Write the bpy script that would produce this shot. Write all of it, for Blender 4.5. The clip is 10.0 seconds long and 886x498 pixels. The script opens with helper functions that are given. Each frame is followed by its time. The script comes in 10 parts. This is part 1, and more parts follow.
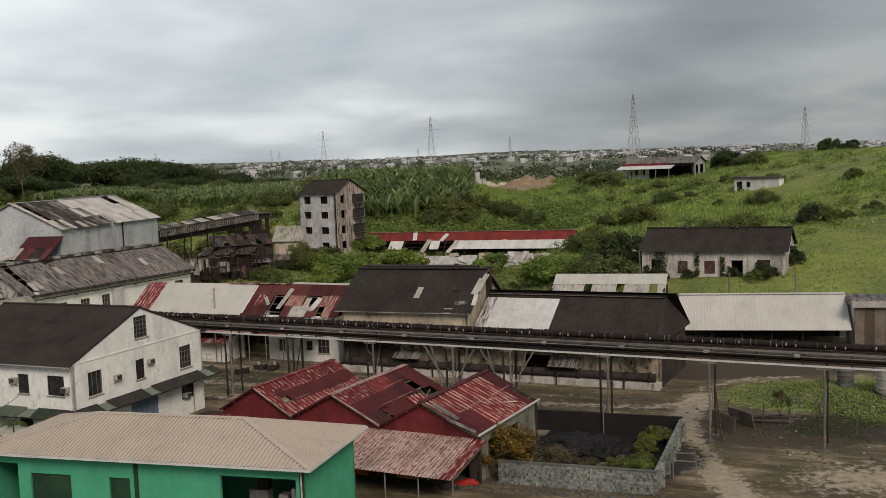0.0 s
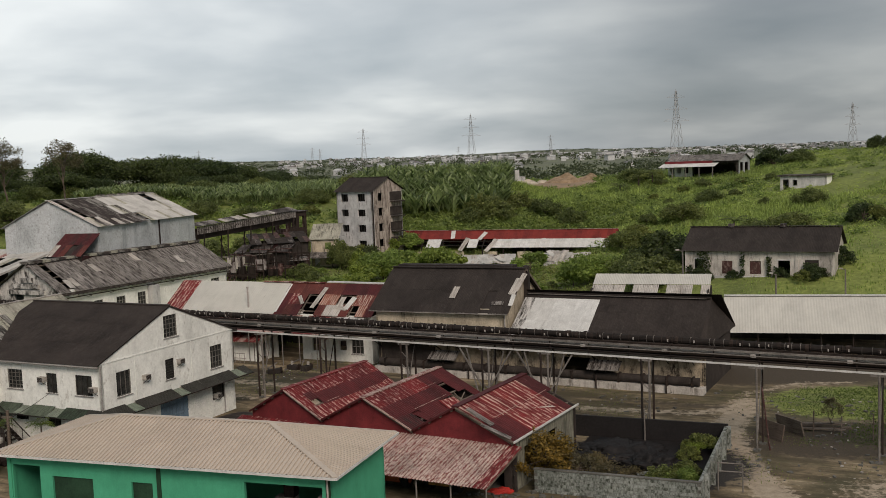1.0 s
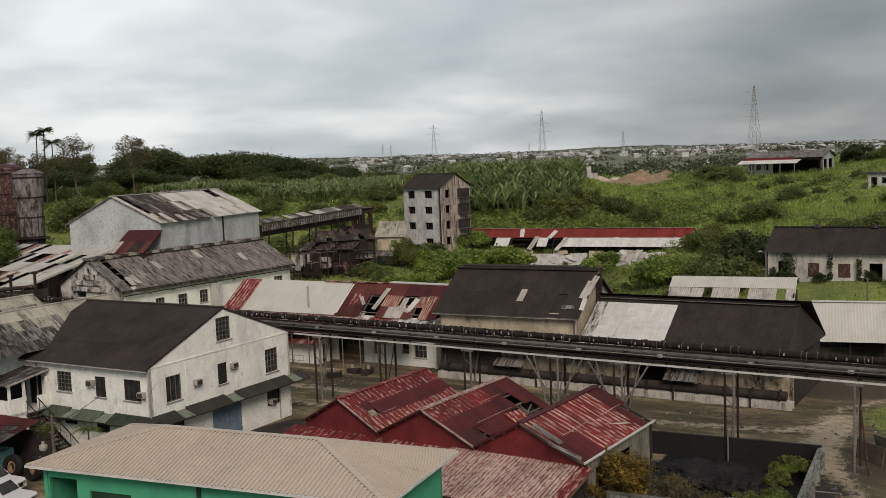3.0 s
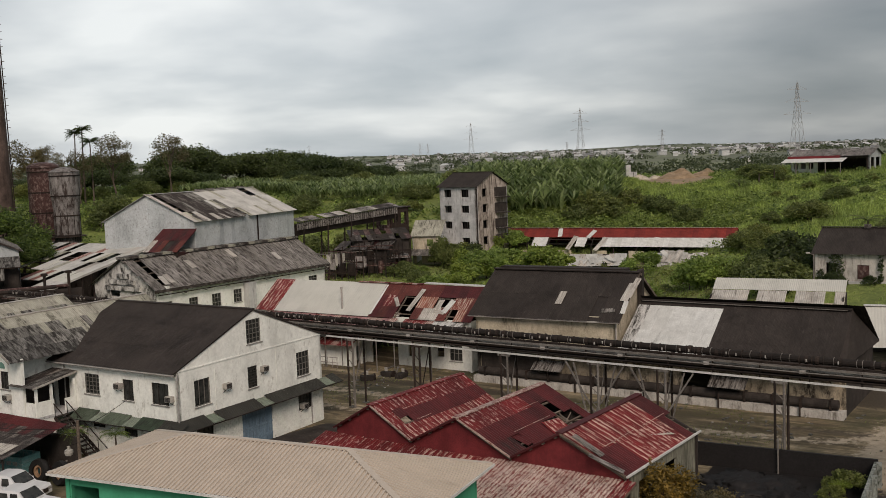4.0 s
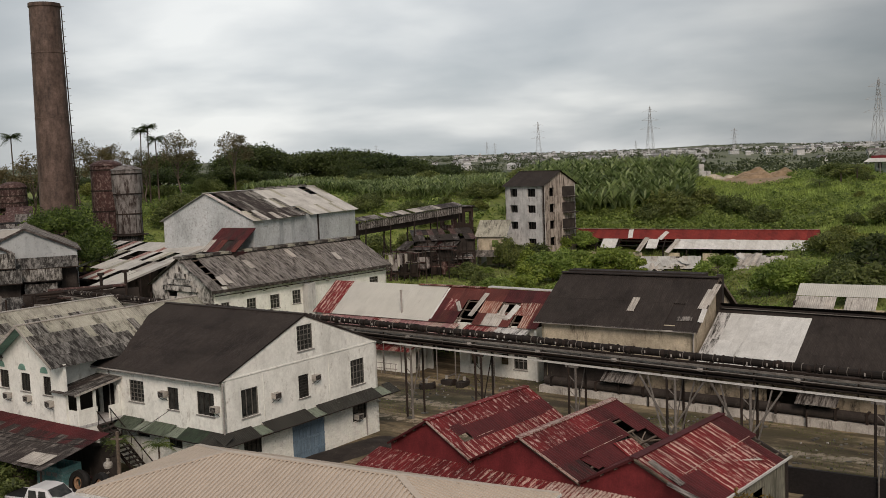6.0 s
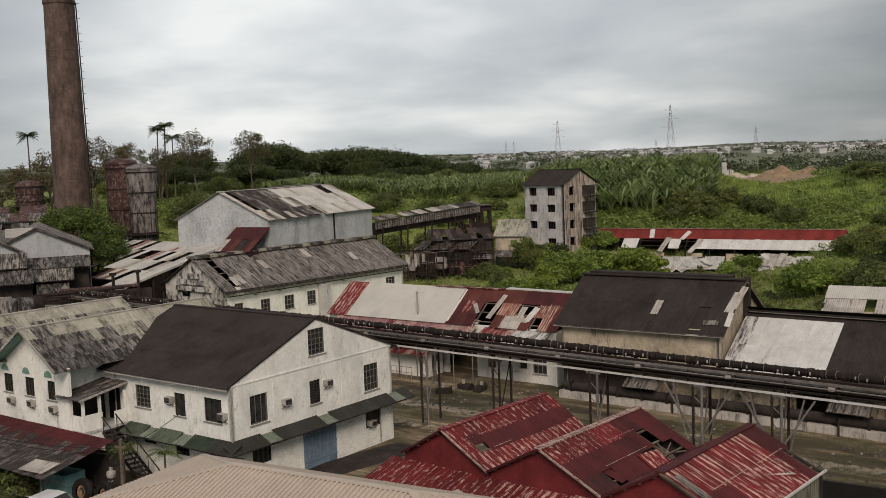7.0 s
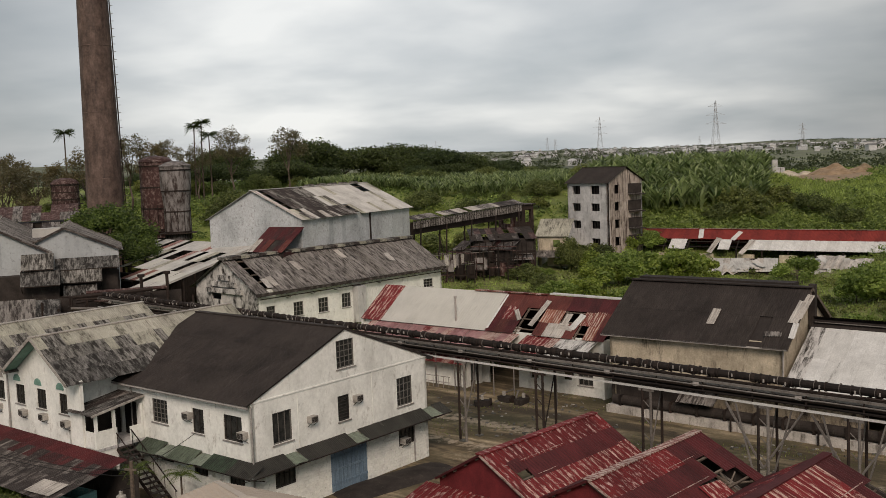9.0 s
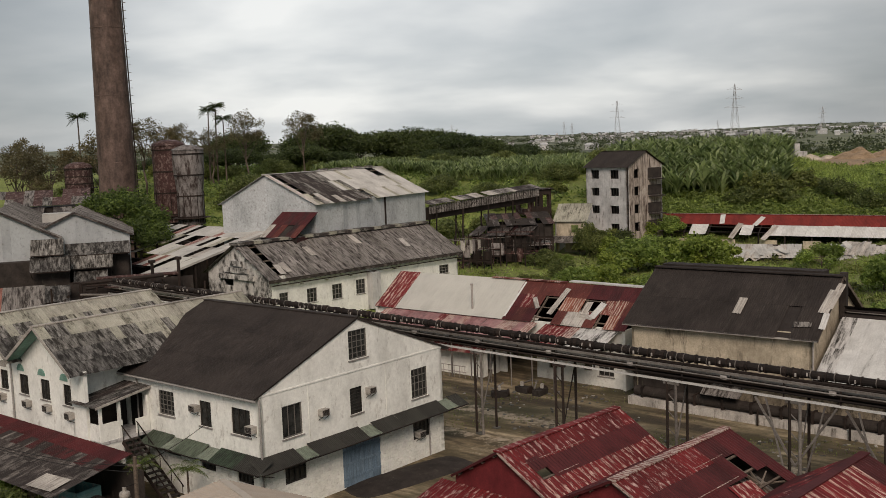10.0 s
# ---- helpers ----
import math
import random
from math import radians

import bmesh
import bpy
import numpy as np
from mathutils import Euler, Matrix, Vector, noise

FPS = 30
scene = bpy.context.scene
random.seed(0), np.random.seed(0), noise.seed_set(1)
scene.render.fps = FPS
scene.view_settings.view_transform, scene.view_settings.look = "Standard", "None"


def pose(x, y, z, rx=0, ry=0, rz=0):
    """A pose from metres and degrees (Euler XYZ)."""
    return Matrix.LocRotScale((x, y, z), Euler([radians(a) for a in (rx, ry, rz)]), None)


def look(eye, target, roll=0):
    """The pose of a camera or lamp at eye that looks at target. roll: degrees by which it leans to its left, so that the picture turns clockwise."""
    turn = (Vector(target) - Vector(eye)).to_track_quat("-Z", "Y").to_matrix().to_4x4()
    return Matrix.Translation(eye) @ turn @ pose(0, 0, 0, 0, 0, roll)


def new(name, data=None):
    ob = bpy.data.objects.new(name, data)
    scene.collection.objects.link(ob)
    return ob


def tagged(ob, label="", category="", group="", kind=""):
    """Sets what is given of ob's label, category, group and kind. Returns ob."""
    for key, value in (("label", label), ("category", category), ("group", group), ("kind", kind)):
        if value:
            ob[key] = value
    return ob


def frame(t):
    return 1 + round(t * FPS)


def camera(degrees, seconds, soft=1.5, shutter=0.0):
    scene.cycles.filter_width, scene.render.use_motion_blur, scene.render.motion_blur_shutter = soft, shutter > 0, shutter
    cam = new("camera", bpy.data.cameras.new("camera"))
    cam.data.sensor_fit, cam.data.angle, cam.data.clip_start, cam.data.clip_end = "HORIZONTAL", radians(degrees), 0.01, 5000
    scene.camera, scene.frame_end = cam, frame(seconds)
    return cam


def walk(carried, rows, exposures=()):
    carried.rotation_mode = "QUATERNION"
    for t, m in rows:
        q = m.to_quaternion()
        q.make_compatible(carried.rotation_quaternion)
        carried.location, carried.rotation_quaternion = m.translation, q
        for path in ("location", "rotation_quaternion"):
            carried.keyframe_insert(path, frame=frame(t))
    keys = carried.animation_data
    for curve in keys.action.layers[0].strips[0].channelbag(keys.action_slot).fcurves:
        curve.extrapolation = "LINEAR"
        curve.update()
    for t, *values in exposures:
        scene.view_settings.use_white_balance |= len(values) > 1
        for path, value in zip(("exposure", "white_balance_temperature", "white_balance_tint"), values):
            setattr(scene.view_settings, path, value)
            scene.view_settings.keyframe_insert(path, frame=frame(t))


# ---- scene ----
# ---------------------------------------------------------------- camera
cam = camera(47.542, 10.0, 0.7)


def drone(x, y, z, tilt, roll, yaw):
    """A camera pose: turned by yaw, tilted up from straight down, then rolled about its own axis."""
    return pose(x, y, z, 0, 0, yaw) @ pose(0, 0, 0, tilt) @ pose(0, 0, 0, 0, 0, roll)


ROWS = [
    (0, -0.000, 0.000, 20.389, 84.849, -2.278, 0.000),
    (0.5, 0.194, 1.158, 20.274, 84.858, -2.250, 1.157),
    (1, 0.326, 2.317, 20.208, 84.839, -2.261, 2.297),
    (1.5, 0.398, 3.479, 20.185, 84.827, -2.264, 3.269),
    (2, 0.433, 4.660, 20.176, 84.806, -2.213, 4.310),
    (2.5, 0.435, 5.828, 20.124, 84.802, -2.198, 5.296),
    (4, 0.185, 9.396, 20.061, 84.793, -2.199, 8.416),
    (4.5, 0.055, 10.575, 19.974, 84.812, -2.184, 9.469),
    (5, -0.060, 11.743, 19.923, 84.853, -2.178, 10.490),
    (5.5, -0.204, 12.977, 19.867, 84.895, -2.169, 11.463),
    (7, -0.714, 16.671, 19.752, 84.881, -2.160, 13.291),
    (7.5, -0.952, 17.931, 19.724, 84.854, -2.188, 13.868),
    (8, -1.203, 19.212, 19.744, 84.827, -2.209, 14.482),
    (8.5, -1.493, 20.497, 19.768, 84.839, -2.200, 15.063),
    (9, -1.820, 21.696, 19.756, 84.812, -2.193, 15.606),
    (9.5, -2.157, 22.868, 19.726, 84.577, -2.168, 16.062),
    (10, -2.477, 24.000, 19.685, 83.955, -2.207, 16.558),
]
walk(cam, [(t, drone(*row)) for t, *row in ROWS], [(0, 0.22, 6500, 10), (2.5, 0.22, 6540, 10.5), (5, 0.22, 6620, 11), (7.5, 0.22, 6690, 12), (10, 0.22, 6730, 12)])

# ---------------------------------------------------------------- world, sun
SUN_ELEV, SUN_ROT = 38.0, 163.0
world = bpy.data.worlds.new("overcast_sky")
scene.world = world
world.use_nodes = True


def overcast(nt):
    """A Nishita sky almost wholly covered by a layered deck of grey cloud."""
    n, l = nt.nodes, nt.links
    n.clear()
    out, bg = n.new("ShaderNodeOutputWorld"), n.new("ShaderNodeBackground")
    sky = n.new("ShaderNodeTexSky")
    sky.sky_type, sky.sun_disc = "NISHITA", False
    sky.sun_elevation, sky.sun_rotation = radians(SUN_ELEV), radians(SUN_ROT)
    dim = n.new("ShaderNodeMix")
    dim.data_type, dim.blend_type = "RGBA", "MULTIPLY"
    dim.inputs[0].default_value = 1.0
    dim.inputs[7].default_value = (0.1, 0.1, 0.1, 1)
    l.new(sky.outputs[0], dim.inputs[6])
    co, sep = n.new("ShaderNodeTexCoord"), n.new("ShaderNodeSeparateXYZ")
    l.new(co.outputs["Generated"], sep.inputs[0])
    lift = n.new("ShaderNodeMath")
    lift.operation = "ADD"
    lift.inputs[1].default_value = 0.2
    l.new(sep.outputs[2], lift.inputs[0])
    flat = n.new("ShaderNodeCombineXYZ")
    for k in (0, 1):
        d = n.new("ShaderNodeMath")
        d.operation = "DIVIDE"
        l.new(sep.outputs[k], d.inputs[0])
        l.new(lift.outputs[0], d.inputs[1])
        l.new(d.outputs[0], flat.inputs[k])
    deck = n.new("ShaderNodeTexNoise")
    deck.inputs["Scale"].default_value, deck.inputs["Detail"].default_value = 0.95, 5.0
    deck.inputs["Roughness"].default_value, deck.inputs["Distortion"].default_value = 0.46, 0.12
    l.new(flat.outputs[0], deck.inputs["Vector"])
    ramp = n.new("ShaderNodeValToRGB")
    e = ramp.color_ramp.elements
    e[0].position, e[0].color = 0.34, (0.40, 0.45, 0.485, 1)
    e[1].position, e[1].color = 0.64, (0.80, 0.83, 0.83, 1)
    m = e.new(0.5)
    m.color = (0.565, 0.605, 0.63, 1)
    l.new(deck.outputs["Fac"], ramp.inputs[0])
    # the deck is thinner, so paler, towards the west and heavier towards the east
    side = n.new("ShaderNodeVectorMath")
    side.operation = "DOT_PRODUCT"
    side.inputs[1].default_value = (0.90, 0.42, 0.0)
    l.new(co.outputs["Generated"], side.inputs[0])
    grade = n.new("ShaderNodeMapRange")
    grade.inputs[1].default_value, grade.inputs[2].default_value = -0.25, 0.72
    grade.inputs[3].default_value, grade.inputs[4].default_value = 0.66, 0.47
    l.new(side.outputs["Value"], grade.inputs[0])
    # and it is brightest low down towards the north-west
    glow = n.new("ShaderNodeVectorMath")
    glow.operation = "DOT_PRODUCT"
    glow.inputs[1].default_value = (-0.255, 0.96, 0.10)
    l.new(co.outputs["Generated"], glow.inputs[0])
    lobe = n.new("ShaderNodeMapRange")
    lobe.interpolation_type = "SMOOTHSTEP"
    lobe.inputs[1].default_value, lobe.inputs[2].default_value = 0.88, 1.0
    lobe.inputs[3].default_value, lobe.inputs[4].default_value = 1.0, 1.72
    l.new(glow.outputs["Value"], lobe.inputs[0])
    both = n.new("ShaderNodeMath")
    both.operation = "MULTIPLY"
    l.new(grade.outputs[0], both.inputs[0])
    l.new(lobe.outputs[0], both.inputs[1])
    heavy = n.new("ShaderNodeMix")
    heavy.data_type, heavy.blend_type = "RGBA", "MULTIPLY"
    heavy.inputs[0].default_value = 1.0
    l.new(ramp.outputs[0], heavy.inputs[6])
    l.new(both.outputs[0], heavy.inputs[7])
    mix = n.new("ShaderNodeMix")
    mix.data_type = "RGBA"
    mix.inputs[0].default_value = 0.93
    l.new(dim.outputs[2], mix.inputs[6])
    l.new(heavy.outputs[2], mix.inputs[7])
    l.new(mix.outputs[2], bg.inputs[0])
    bg.inputs[1].default_value = 0.92
    l.new(bg.outputs[0], out.inputs[0])


overcast(world.node_tree)
sun = new("sun", bpy.data.lights.new("sun", "SUN"))
sun.data.energy, sun.data.angle, sun.data.color = 1.85, radians(24), (1.0, 0.835, 0.72)
sun.matrix_world = look((38, -62, 100), (0, 60, 0))

# ---------------------------------------------------------------- materials


def material(name):
    m = bpy.data.materials.new(name)
    m.use_nodes = True
    nt = m.node_tree
    return m, nt, nt.nodes["Principled BSDF"]


def coords(nt, scale, kind="Object"):
    co, mp = nt.nodes.new("ShaderNodeTexCoord"), nt.nodes.new("ShaderNodeMapping")
    mp.inputs["Scale"].default_value = scale
    nt.links.new(co.outputs[kind], mp.inputs[0])
    return mp.outputs[0]


def noise_at(nt, vec, scale, detail=4.0, rough=0.6):
    t = nt.nodes.new("ShaderNodeTexNoise")
    t.inputs["Scale"].default_value, t.inputs["Detail"].default_value, t.inputs["Roughness"].default_value = scale, detail, rough
    nt.links.new(vec, t.inputs["Vector"])
    return t.outputs["Fac"]


def ramp_at(nt, fac, stops):
    r = nt.nodes.new("ShaderNodeValToRGB")
    el = r.color_ramp.elements
    for i, (p, c) in enumerate(stops):
        e = el[i] if i < 2 else el.new(p)
        e.position, e.color = p, (*c, 1)
    nt.links.new(fac, r.inputs[0])
    return r.outputs[0]


def mixed(nt, fac, a, b, blend="MIX"):
    m = nt.nodes.new("ShaderNodeMix")
    m.data_type, m.blend_type = "RGBA", blend
    for v, i in ((fac, 0), (a, 6), (b, 7)):
        if isinstance(v, (int, float)):
            m.inputs[i].default_value = v
        elif isinstance(v, tuple):
            m.inputs[i].default_value = (*v, 1)
        else:
            nt.links.new(v, m.inputs[i])
    return m.outputs[2]


def bumped(nt, bsdf, height, strength, distance=0.02):
    b = nt.nodes.new("ShaderNodeBump")
    b.inputs["Strength"].default_value, b.inputs["Distance"].default_value = strength, distance
    nt.links.new(height, b.inputs["Height"])
    nt.links.new(b.outputs[0], bsdf.inputs["Normal"])


def per_piece(nt):
    return nt.nodes.new("ShaderNodeObjectInfo").outputs["Random"]


def offset_vec(nt, vec, amount=37.0):
    """Shifts a pattern from piece to piece, so that no two carry the same marks."""
    a = nt.nodes.new("ShaderNodeVectorMath")
    a.operation = "MULTIPLY_ADD"
    a.inputs[1].default_value = (amount, amount * 0.7, amount * 1.3)
    nt.links.new(per_piece(nt), a.inputs[0])
    nt.links.new(vec, a.inputs[2])
    return a.outputs[0]


def weathered(name, tones, stain, lo=0.45, hi=0.7, streak=(3.0, 0.22, 3.0), rough=0.65, metal=0.0, piece=0.5, fine=14.0, bump=0.25, lines=None, dirt=1.0, grime=0.55, ribs=0.0):
    """Paint or metal with a tone that changes from piece to piece, stains drawn out along one axis and fine grain."""
    m, nt, bsdf = material(name)
    kind = "Object"
    lines = (0.6 if piece else 0.12) if lines is None else lines
    vec = offset_vec(nt, coords(nt, (1, 1, 1), kind))
    tone = ramp_at(nt, per_piece(nt), [(i / max(1, len(tones) - 1), c) for i, c in enumerate(tones)]) if len(tones) > 1 and piece > 0 else None
    mott = noise_at(nt, vec, 0.9, 5, 0.65)
    if tone is None:
        tone = ramp_at(nt, mott, [(0.3 + 0.4 * i / max(1, len(tones) - 1), c) for i, c in enumerate(tones if len(tones) > 1 else tones * 2)])
    st = nt.nodes.new("ShaderNodeMapping")
    st.inputs["Scale"].default_value = streak
    nt.links.new(vec, st.inputs[0])
    streaks = noise_at(nt, st.outputs[0], 1.7, 9, 0.74)
    if ribs:
        # wear follows the corrugations: ribs is their spacing, negative where the stain lies in the valleys
        sep, fold, tilt = nt.nodes.new("ShaderNodeSeparateXYZ"), nt.nodes.new("ShaderNodeMath"), nt.nodes.new("ShaderNodeMath")
        fold.operation, tilt.operation = "PINGPONG", "MULTIPLY_ADD"
        fold.inputs[1].default_value = abs(ribs) / 2
        tilt.inputs[1].default_value = 0.30 / ribs
        nt.links.new(coords(nt, (1, 1, 1)), sep.inputs[0])
        nt.links.new(sep.outputs[0], fold.inputs[0])
        nt.links.new(fold.outputs[0], tilt.inputs[0])
        shift = nt.nodes.new("ShaderNodeMath")
        shift.operation = "SUBTRACT"
        shift.inputs[1].default_value = 0.075 if ribs > 0 else -0.075
        nt.links.new(streaks, tilt.inputs[2])
        nt.links.new(tilt.outputs[0], shift.inputs[0])
        streaks = shift.outputs[0]
    mask = ramp_at(nt, streaks, [(lo, (0, 0, 0)), (hi, (1, 1, 1))])
    grain = noise_at(nt, vec, fine, 4, 0.7)
    col = mixed(nt, mask, tone, stain)
    thin = nt.nodes.new("ShaderNodeMapping")
    thin.inputs["Scale"].default_value = tuple(3.0 * v for v in streak)
    nt.links.new(vec, thin.inputs[0])
    hair = noise_at(nt, thin.outputs[0], 1.0, 6, 0.7)
    col = mixed(nt, lines, col, ramp_at(nt, hair, [(0.36, (0.58, 0.57, 0.56)), (0.64, (1.2, 1.2, 1.2))]), "MULTIPLY")
    col = mixed(nt, 0.5 * dirt, col, ramp_at(nt, grain, [(0.3, (0.45, 0.45, 0.45)), (0.75, (1.3, 1.3, 1.3))]), "MULTIPLY")
    col = mixed(nt, 0.4 * dirt, col, ramp_at(nt, mott, [(0.3, (0.55, 0.55, 0.55)), (0.7, (1.2, 1.2, 1.2))]), "MULTIPLY")
    if grime:
        geo, stretch = nt.nodes.new("ShaderNodeNewGeometry"), nt.nodes.new("ShaderNodeMapping")
        stretch.inputs["Scale"].default_value = (1, 1, 0.55)
        nt.links.new(geo.outputs["Position"], stretch.inputs[0])
        broad = noise_at(nt, stretch.outputs[0], 0.42, 7, 0.68)
        col = mixed(nt, grime, col, ramp_at(nt, broad, [(0.34, (0.38, 0.37, 0.36)), (0.5, (0.95, 0.95, 0.95)), (0.68, (1.22, 1.21, 1.2))]), "MULTIPLY")
    nt.links.new(col, bsdf.inputs["Base Color"])
    bsdf.inputs["Roughness"].default_value, bsdf.inputs["Metallic"].default_value = rough, metal
    bsdf.inputs["Specular IOR Level"].default_value = 0.22 if rough > 0.55 else 0.5
    bumped(nt, bsdf, grain, bump)
    return m


RUST = (0.075, 0.03, 0.02)
M = {}
M["red_sheet"] = weathered("red_roof_sheet", [(0.145, 0.015, 0.017), (0.185, 0.02, 0.022), (0.105, 0.014, 0.015), (0.16, 0.017, 0.019)], (0.50, 0.34, 0.31), 0.545, 0.645, (3.6, 1.2, 3.6), lines=0.3, ribs=0.475)
M["red_bright"] = weathered("plain_red_roof_sheet", [(0.20, 0.030, 0.024), (0.24, 0.036, 0.028), (0.17, 0.026, 0.022)], (0.40, 0.24, 0.19), 0.64, 0.8, (5.0, 0.5, 5.0), lines=0.25)
M["red_dark"] = weathered("dark_red_roof_sheet", [(0.078, 0.018, 0.020), (0.105, 0.021, 0.023), (0.066, 0.018, 0.019)], (0.32, 0.21, 0.18), 0.66, 0.76, (5.0, 0.4, 5.0))
M["red_faded"] = weathered("faded_red_roof_sheet", [(0.52, 0.41, 0.36), (0.60, 0.49, 0.43), (0.46, 0.33, 0.29)], (0.20, 0.055, 0.045), 0.45, 0.57, (4.2, 1.6, 4.2), lines=0.3, ribs=-0.2375)
M["red_wall"] = weathered("red_gable_board", [(0.165, 0.026, 0.03), (0.205, 0.033, 0.037)], (0.10, 0.026, 0.027), 0.58, 0.8, (4, 4, 0.3), piece=0)
M["rust_sheet"] = weathered("rusted_roof_sheet", [(0.14, 0.032, 0.026), (0.21, 0.055, 0.042), (0.09, 0.026, 0.022), (0.30, 0.13, 0.10)], (0.48, 0.38, 0.32), 0.56, 0.66, (5.0, 0.5, 5.0))
M["grey_sheet"] = weathered("weathered_grey_roof_sheet", [(0.20, 0.185, 0.165), (0.34, 0.32, 0.30), (0.23, 0.215, 0.195), (0.28, 0.262, 0.245)], (0.028, 0.022, 0.019), 0.455, 0.59, (2.2, 0.4, 2.2), lines=0.45)
M["pale_sheet"] = weathered("pale_galvanised_sheet", [(0.50, 0.475, 0.43), (0.56, 0.535, 0.49), (0.46, 0.43, 0.385), (0.53, 0.495, 0.445)], (0.10, 0.08, 0.065), 0.53, 0.70, (3.5, 0.25, 3.5))
M["beige_sheet"] = weathered("beige_roof_sheet", [(0.50, 0.495, 0.45), (0.53, 0.525, 0.475)], (0.27, 0.24, 0.195), 0.58, 0.88, (2.0, 0.2, 2.0), lines=0.05, dirt=0.35, grime=0.2)
M["tan_sheet"] = weathered("tan_ribbed_roof", [(0.485, 0.42, 0.35), (0.51, 0.445, 0.37)], (0.27, 0.22, 0.17), 0.6, 0.9, (1.0, 0.25, 1.0), rough=0.55, bump=0.05, lines=0.05, dirt=0.3, grime=0.12)
M["black_roof"] = weathered("black_tarred_roof", [(0.037, 0.0305, 0.0275), (0.046, 0.038, 0.034), (0.041, 0.034, 0.030)], (0.10, 0.087, 0.08), 0.58, 0.8, (2.4, 0.4, 2.4), rough=0.85)
M["white_wall"] = weathered("stained_white_render", [(0.83, 0.85, 0.795), (0.88, 0.895, 0.845)], (0.31, 0.285, 0.24), 0.56, 0.78, (1.3, 1.3, 0.6), piece=0, rough=0.85, fine=5, lines=0.06, dirt=0.45, grime=0.3)
M["cream_wall"] = weathered("stained_cream_render", [(0.54, 0.475, 0.355), (0.63, 0.56, 0.43)], (0.055, 0.045, 0.037), 0.53, 0.72, (1.2, 1.2, 0.3), piece=0, rough=0.9, fine=9)
M["grey_wall"] = weathered("weathered_concrete_wall", [(0.50, 0.505, 0.50), (0.60, 0.60, 0.59)], (0.07, 0.06, 0.052), 0.54, 0.70, (1.2, 1.2, 0.22), piece=0, rough=0.9, dirt=0.6)
M["wall_sheet"] = weathered("galvanised_wall_sheet", [(0.49, 0.53, 0.54), (0.555, 0.59, 0.60), (0.44, 0.475, 0.485)], (0.17, 0.155, 0.14), 0.53, 0.74, (1.8, 1.8, 0.12), lines=0.45, dirt=0.25, grime=0.45)
M["green_wall"] = weathered("green_painted_wall", [(0.07, 0.37, 0.215), (0.08, 0.40, 0.235)], (0.05, 0.27, 0.16), 0.58, 0.9, (1.5, 1.5, 0.3), piece=0, rough=0.7, dirt=0.35, grime=0.2)
# door and shutter paint, also used as painted shade inside the open bay
M["green_dark"] = weathered("dark_green_paint_and_shade", [(0.02, 0.055, 0.03), (0.028, 0.07, 0.04)], (0.014, 0.03, 0.02), 0.55, 0.8, piece=0)
M["awning_green"] = weathered("mossy_green_awning", [(0.03, 0.052, 0.034), (0.055, 0.085, 0.055), (0.025, 0.036, 0.026)], (0.02, 0.022, 0.018), 0.45, 0.65, (1.5, 0.6, 1.5))
M["awning_mid"] = weathered("faded_green_awning", [(0.09, 0.118, 0.085), (0.115, 0.145, 0.105), (0.07, 0.092, 0.066)], (0.035, 0.042, 0.03), 0.48, 0.66, (2.0, 0.6, 2.0))
M["awning_pale"] = weathered("pale_green_awning", [(0.20, 0.245, 0.19), (0.25, 0.29, 0.235)], (0.06, 0.075, 0.055), 0.5, 0.7, (2.5, 0.6, 2.5))
M["awning_dark"] = weathered("blackened_awning", [(0.035, 0.034, 0.03), (0.05, 0.05, 0.043)], (0.16, 0.17, 0.14), 0.64, 0.8, (2.5, 0.6, 2.5))
M["dark_steel"] = weathered("dark_rusty_steel", [(0.028, 0.022, 0.019), (0.045, 0.032, 0.026), (0.022, 0.018, 0.016)], (0.12, 0.075, 0.05), 0.6, 0.8, (2, 2, 2), rough=0.8)
M["grey_steel"] = weathered("grey_painted_steel", [(0.17, 0.155, 0.14), (0.24, 0.225, 0.205)], (0.11, 0.075, 0.055), 0.55, 0.75, (2, 2, 2), rough=0.6)
M["pale_pipe"] = weathered("pale_lagged_pipe", [(0.50, 0.475, 0.44), (0.42, 0.395, 0.365)], (0.13, 0.1, 0.08), 0.56, 0.74, (0.6, 3, 3))
M["rust_metal"] = weathered("heavily_rusted_plate", [(0.062, 0.031, 0.028), (0.088, 0.043, 0.038), (0.046, 0.026, 0.024)], (0.29, 0.22, 0.20), 0.49, 0.66, (1.2, 1.2, 0.8))
M["tank_metal"] = weathered("patchy_grey_tank_plate", [(0.25, 0.235, 0.225), (0.36, 0.34, 0.33)], (0.05, 0.035, 0.03), 0.46, 0.6, (0.8, 0.8, 0.3))
M["stack"] = weathered("sooty_brown_chimney", [(0.118, 0.082, 0.068), (0.175, 0.124, 0.103)], (0.056, 0.042, 0.037), 0.45, 0.72, (0.55, 0.55, 0.13), piece=0, fine=3.0, grime=0.7)
M["wood"] = weathered("grey_weathered_timber", [(0.17, 0.13, 0.10), (0.24, 0.2, 0.16), (0.12, 0.09, 0.07)], (0.05, 0.04, 0.035), 0.5, 0.7, (4, 0.4, 4))
M["mill_pale"] = weathered("pale_grey_roof_sheet", [(0.50, 0.495, 0.465), (0.54, 0.535, 0.505), (0.465, 0.46, 0.43)], (0.16, 0.14, 0.12), 0.58, 0.80, (2.5, 0.25, 2.5), lines=0.22, dirt=0.6, grime=0.4)
M["rust_brown"] = weathered("brown_rusted_sheet", [(0.12, 0.034, 0.028), (0.15, 0.042, 0.034), (0.10, 0.03, 0.025)], (0.34, 0.19, 0.15), 0.57, 0.72, (4.0, 0.4, 4.0))
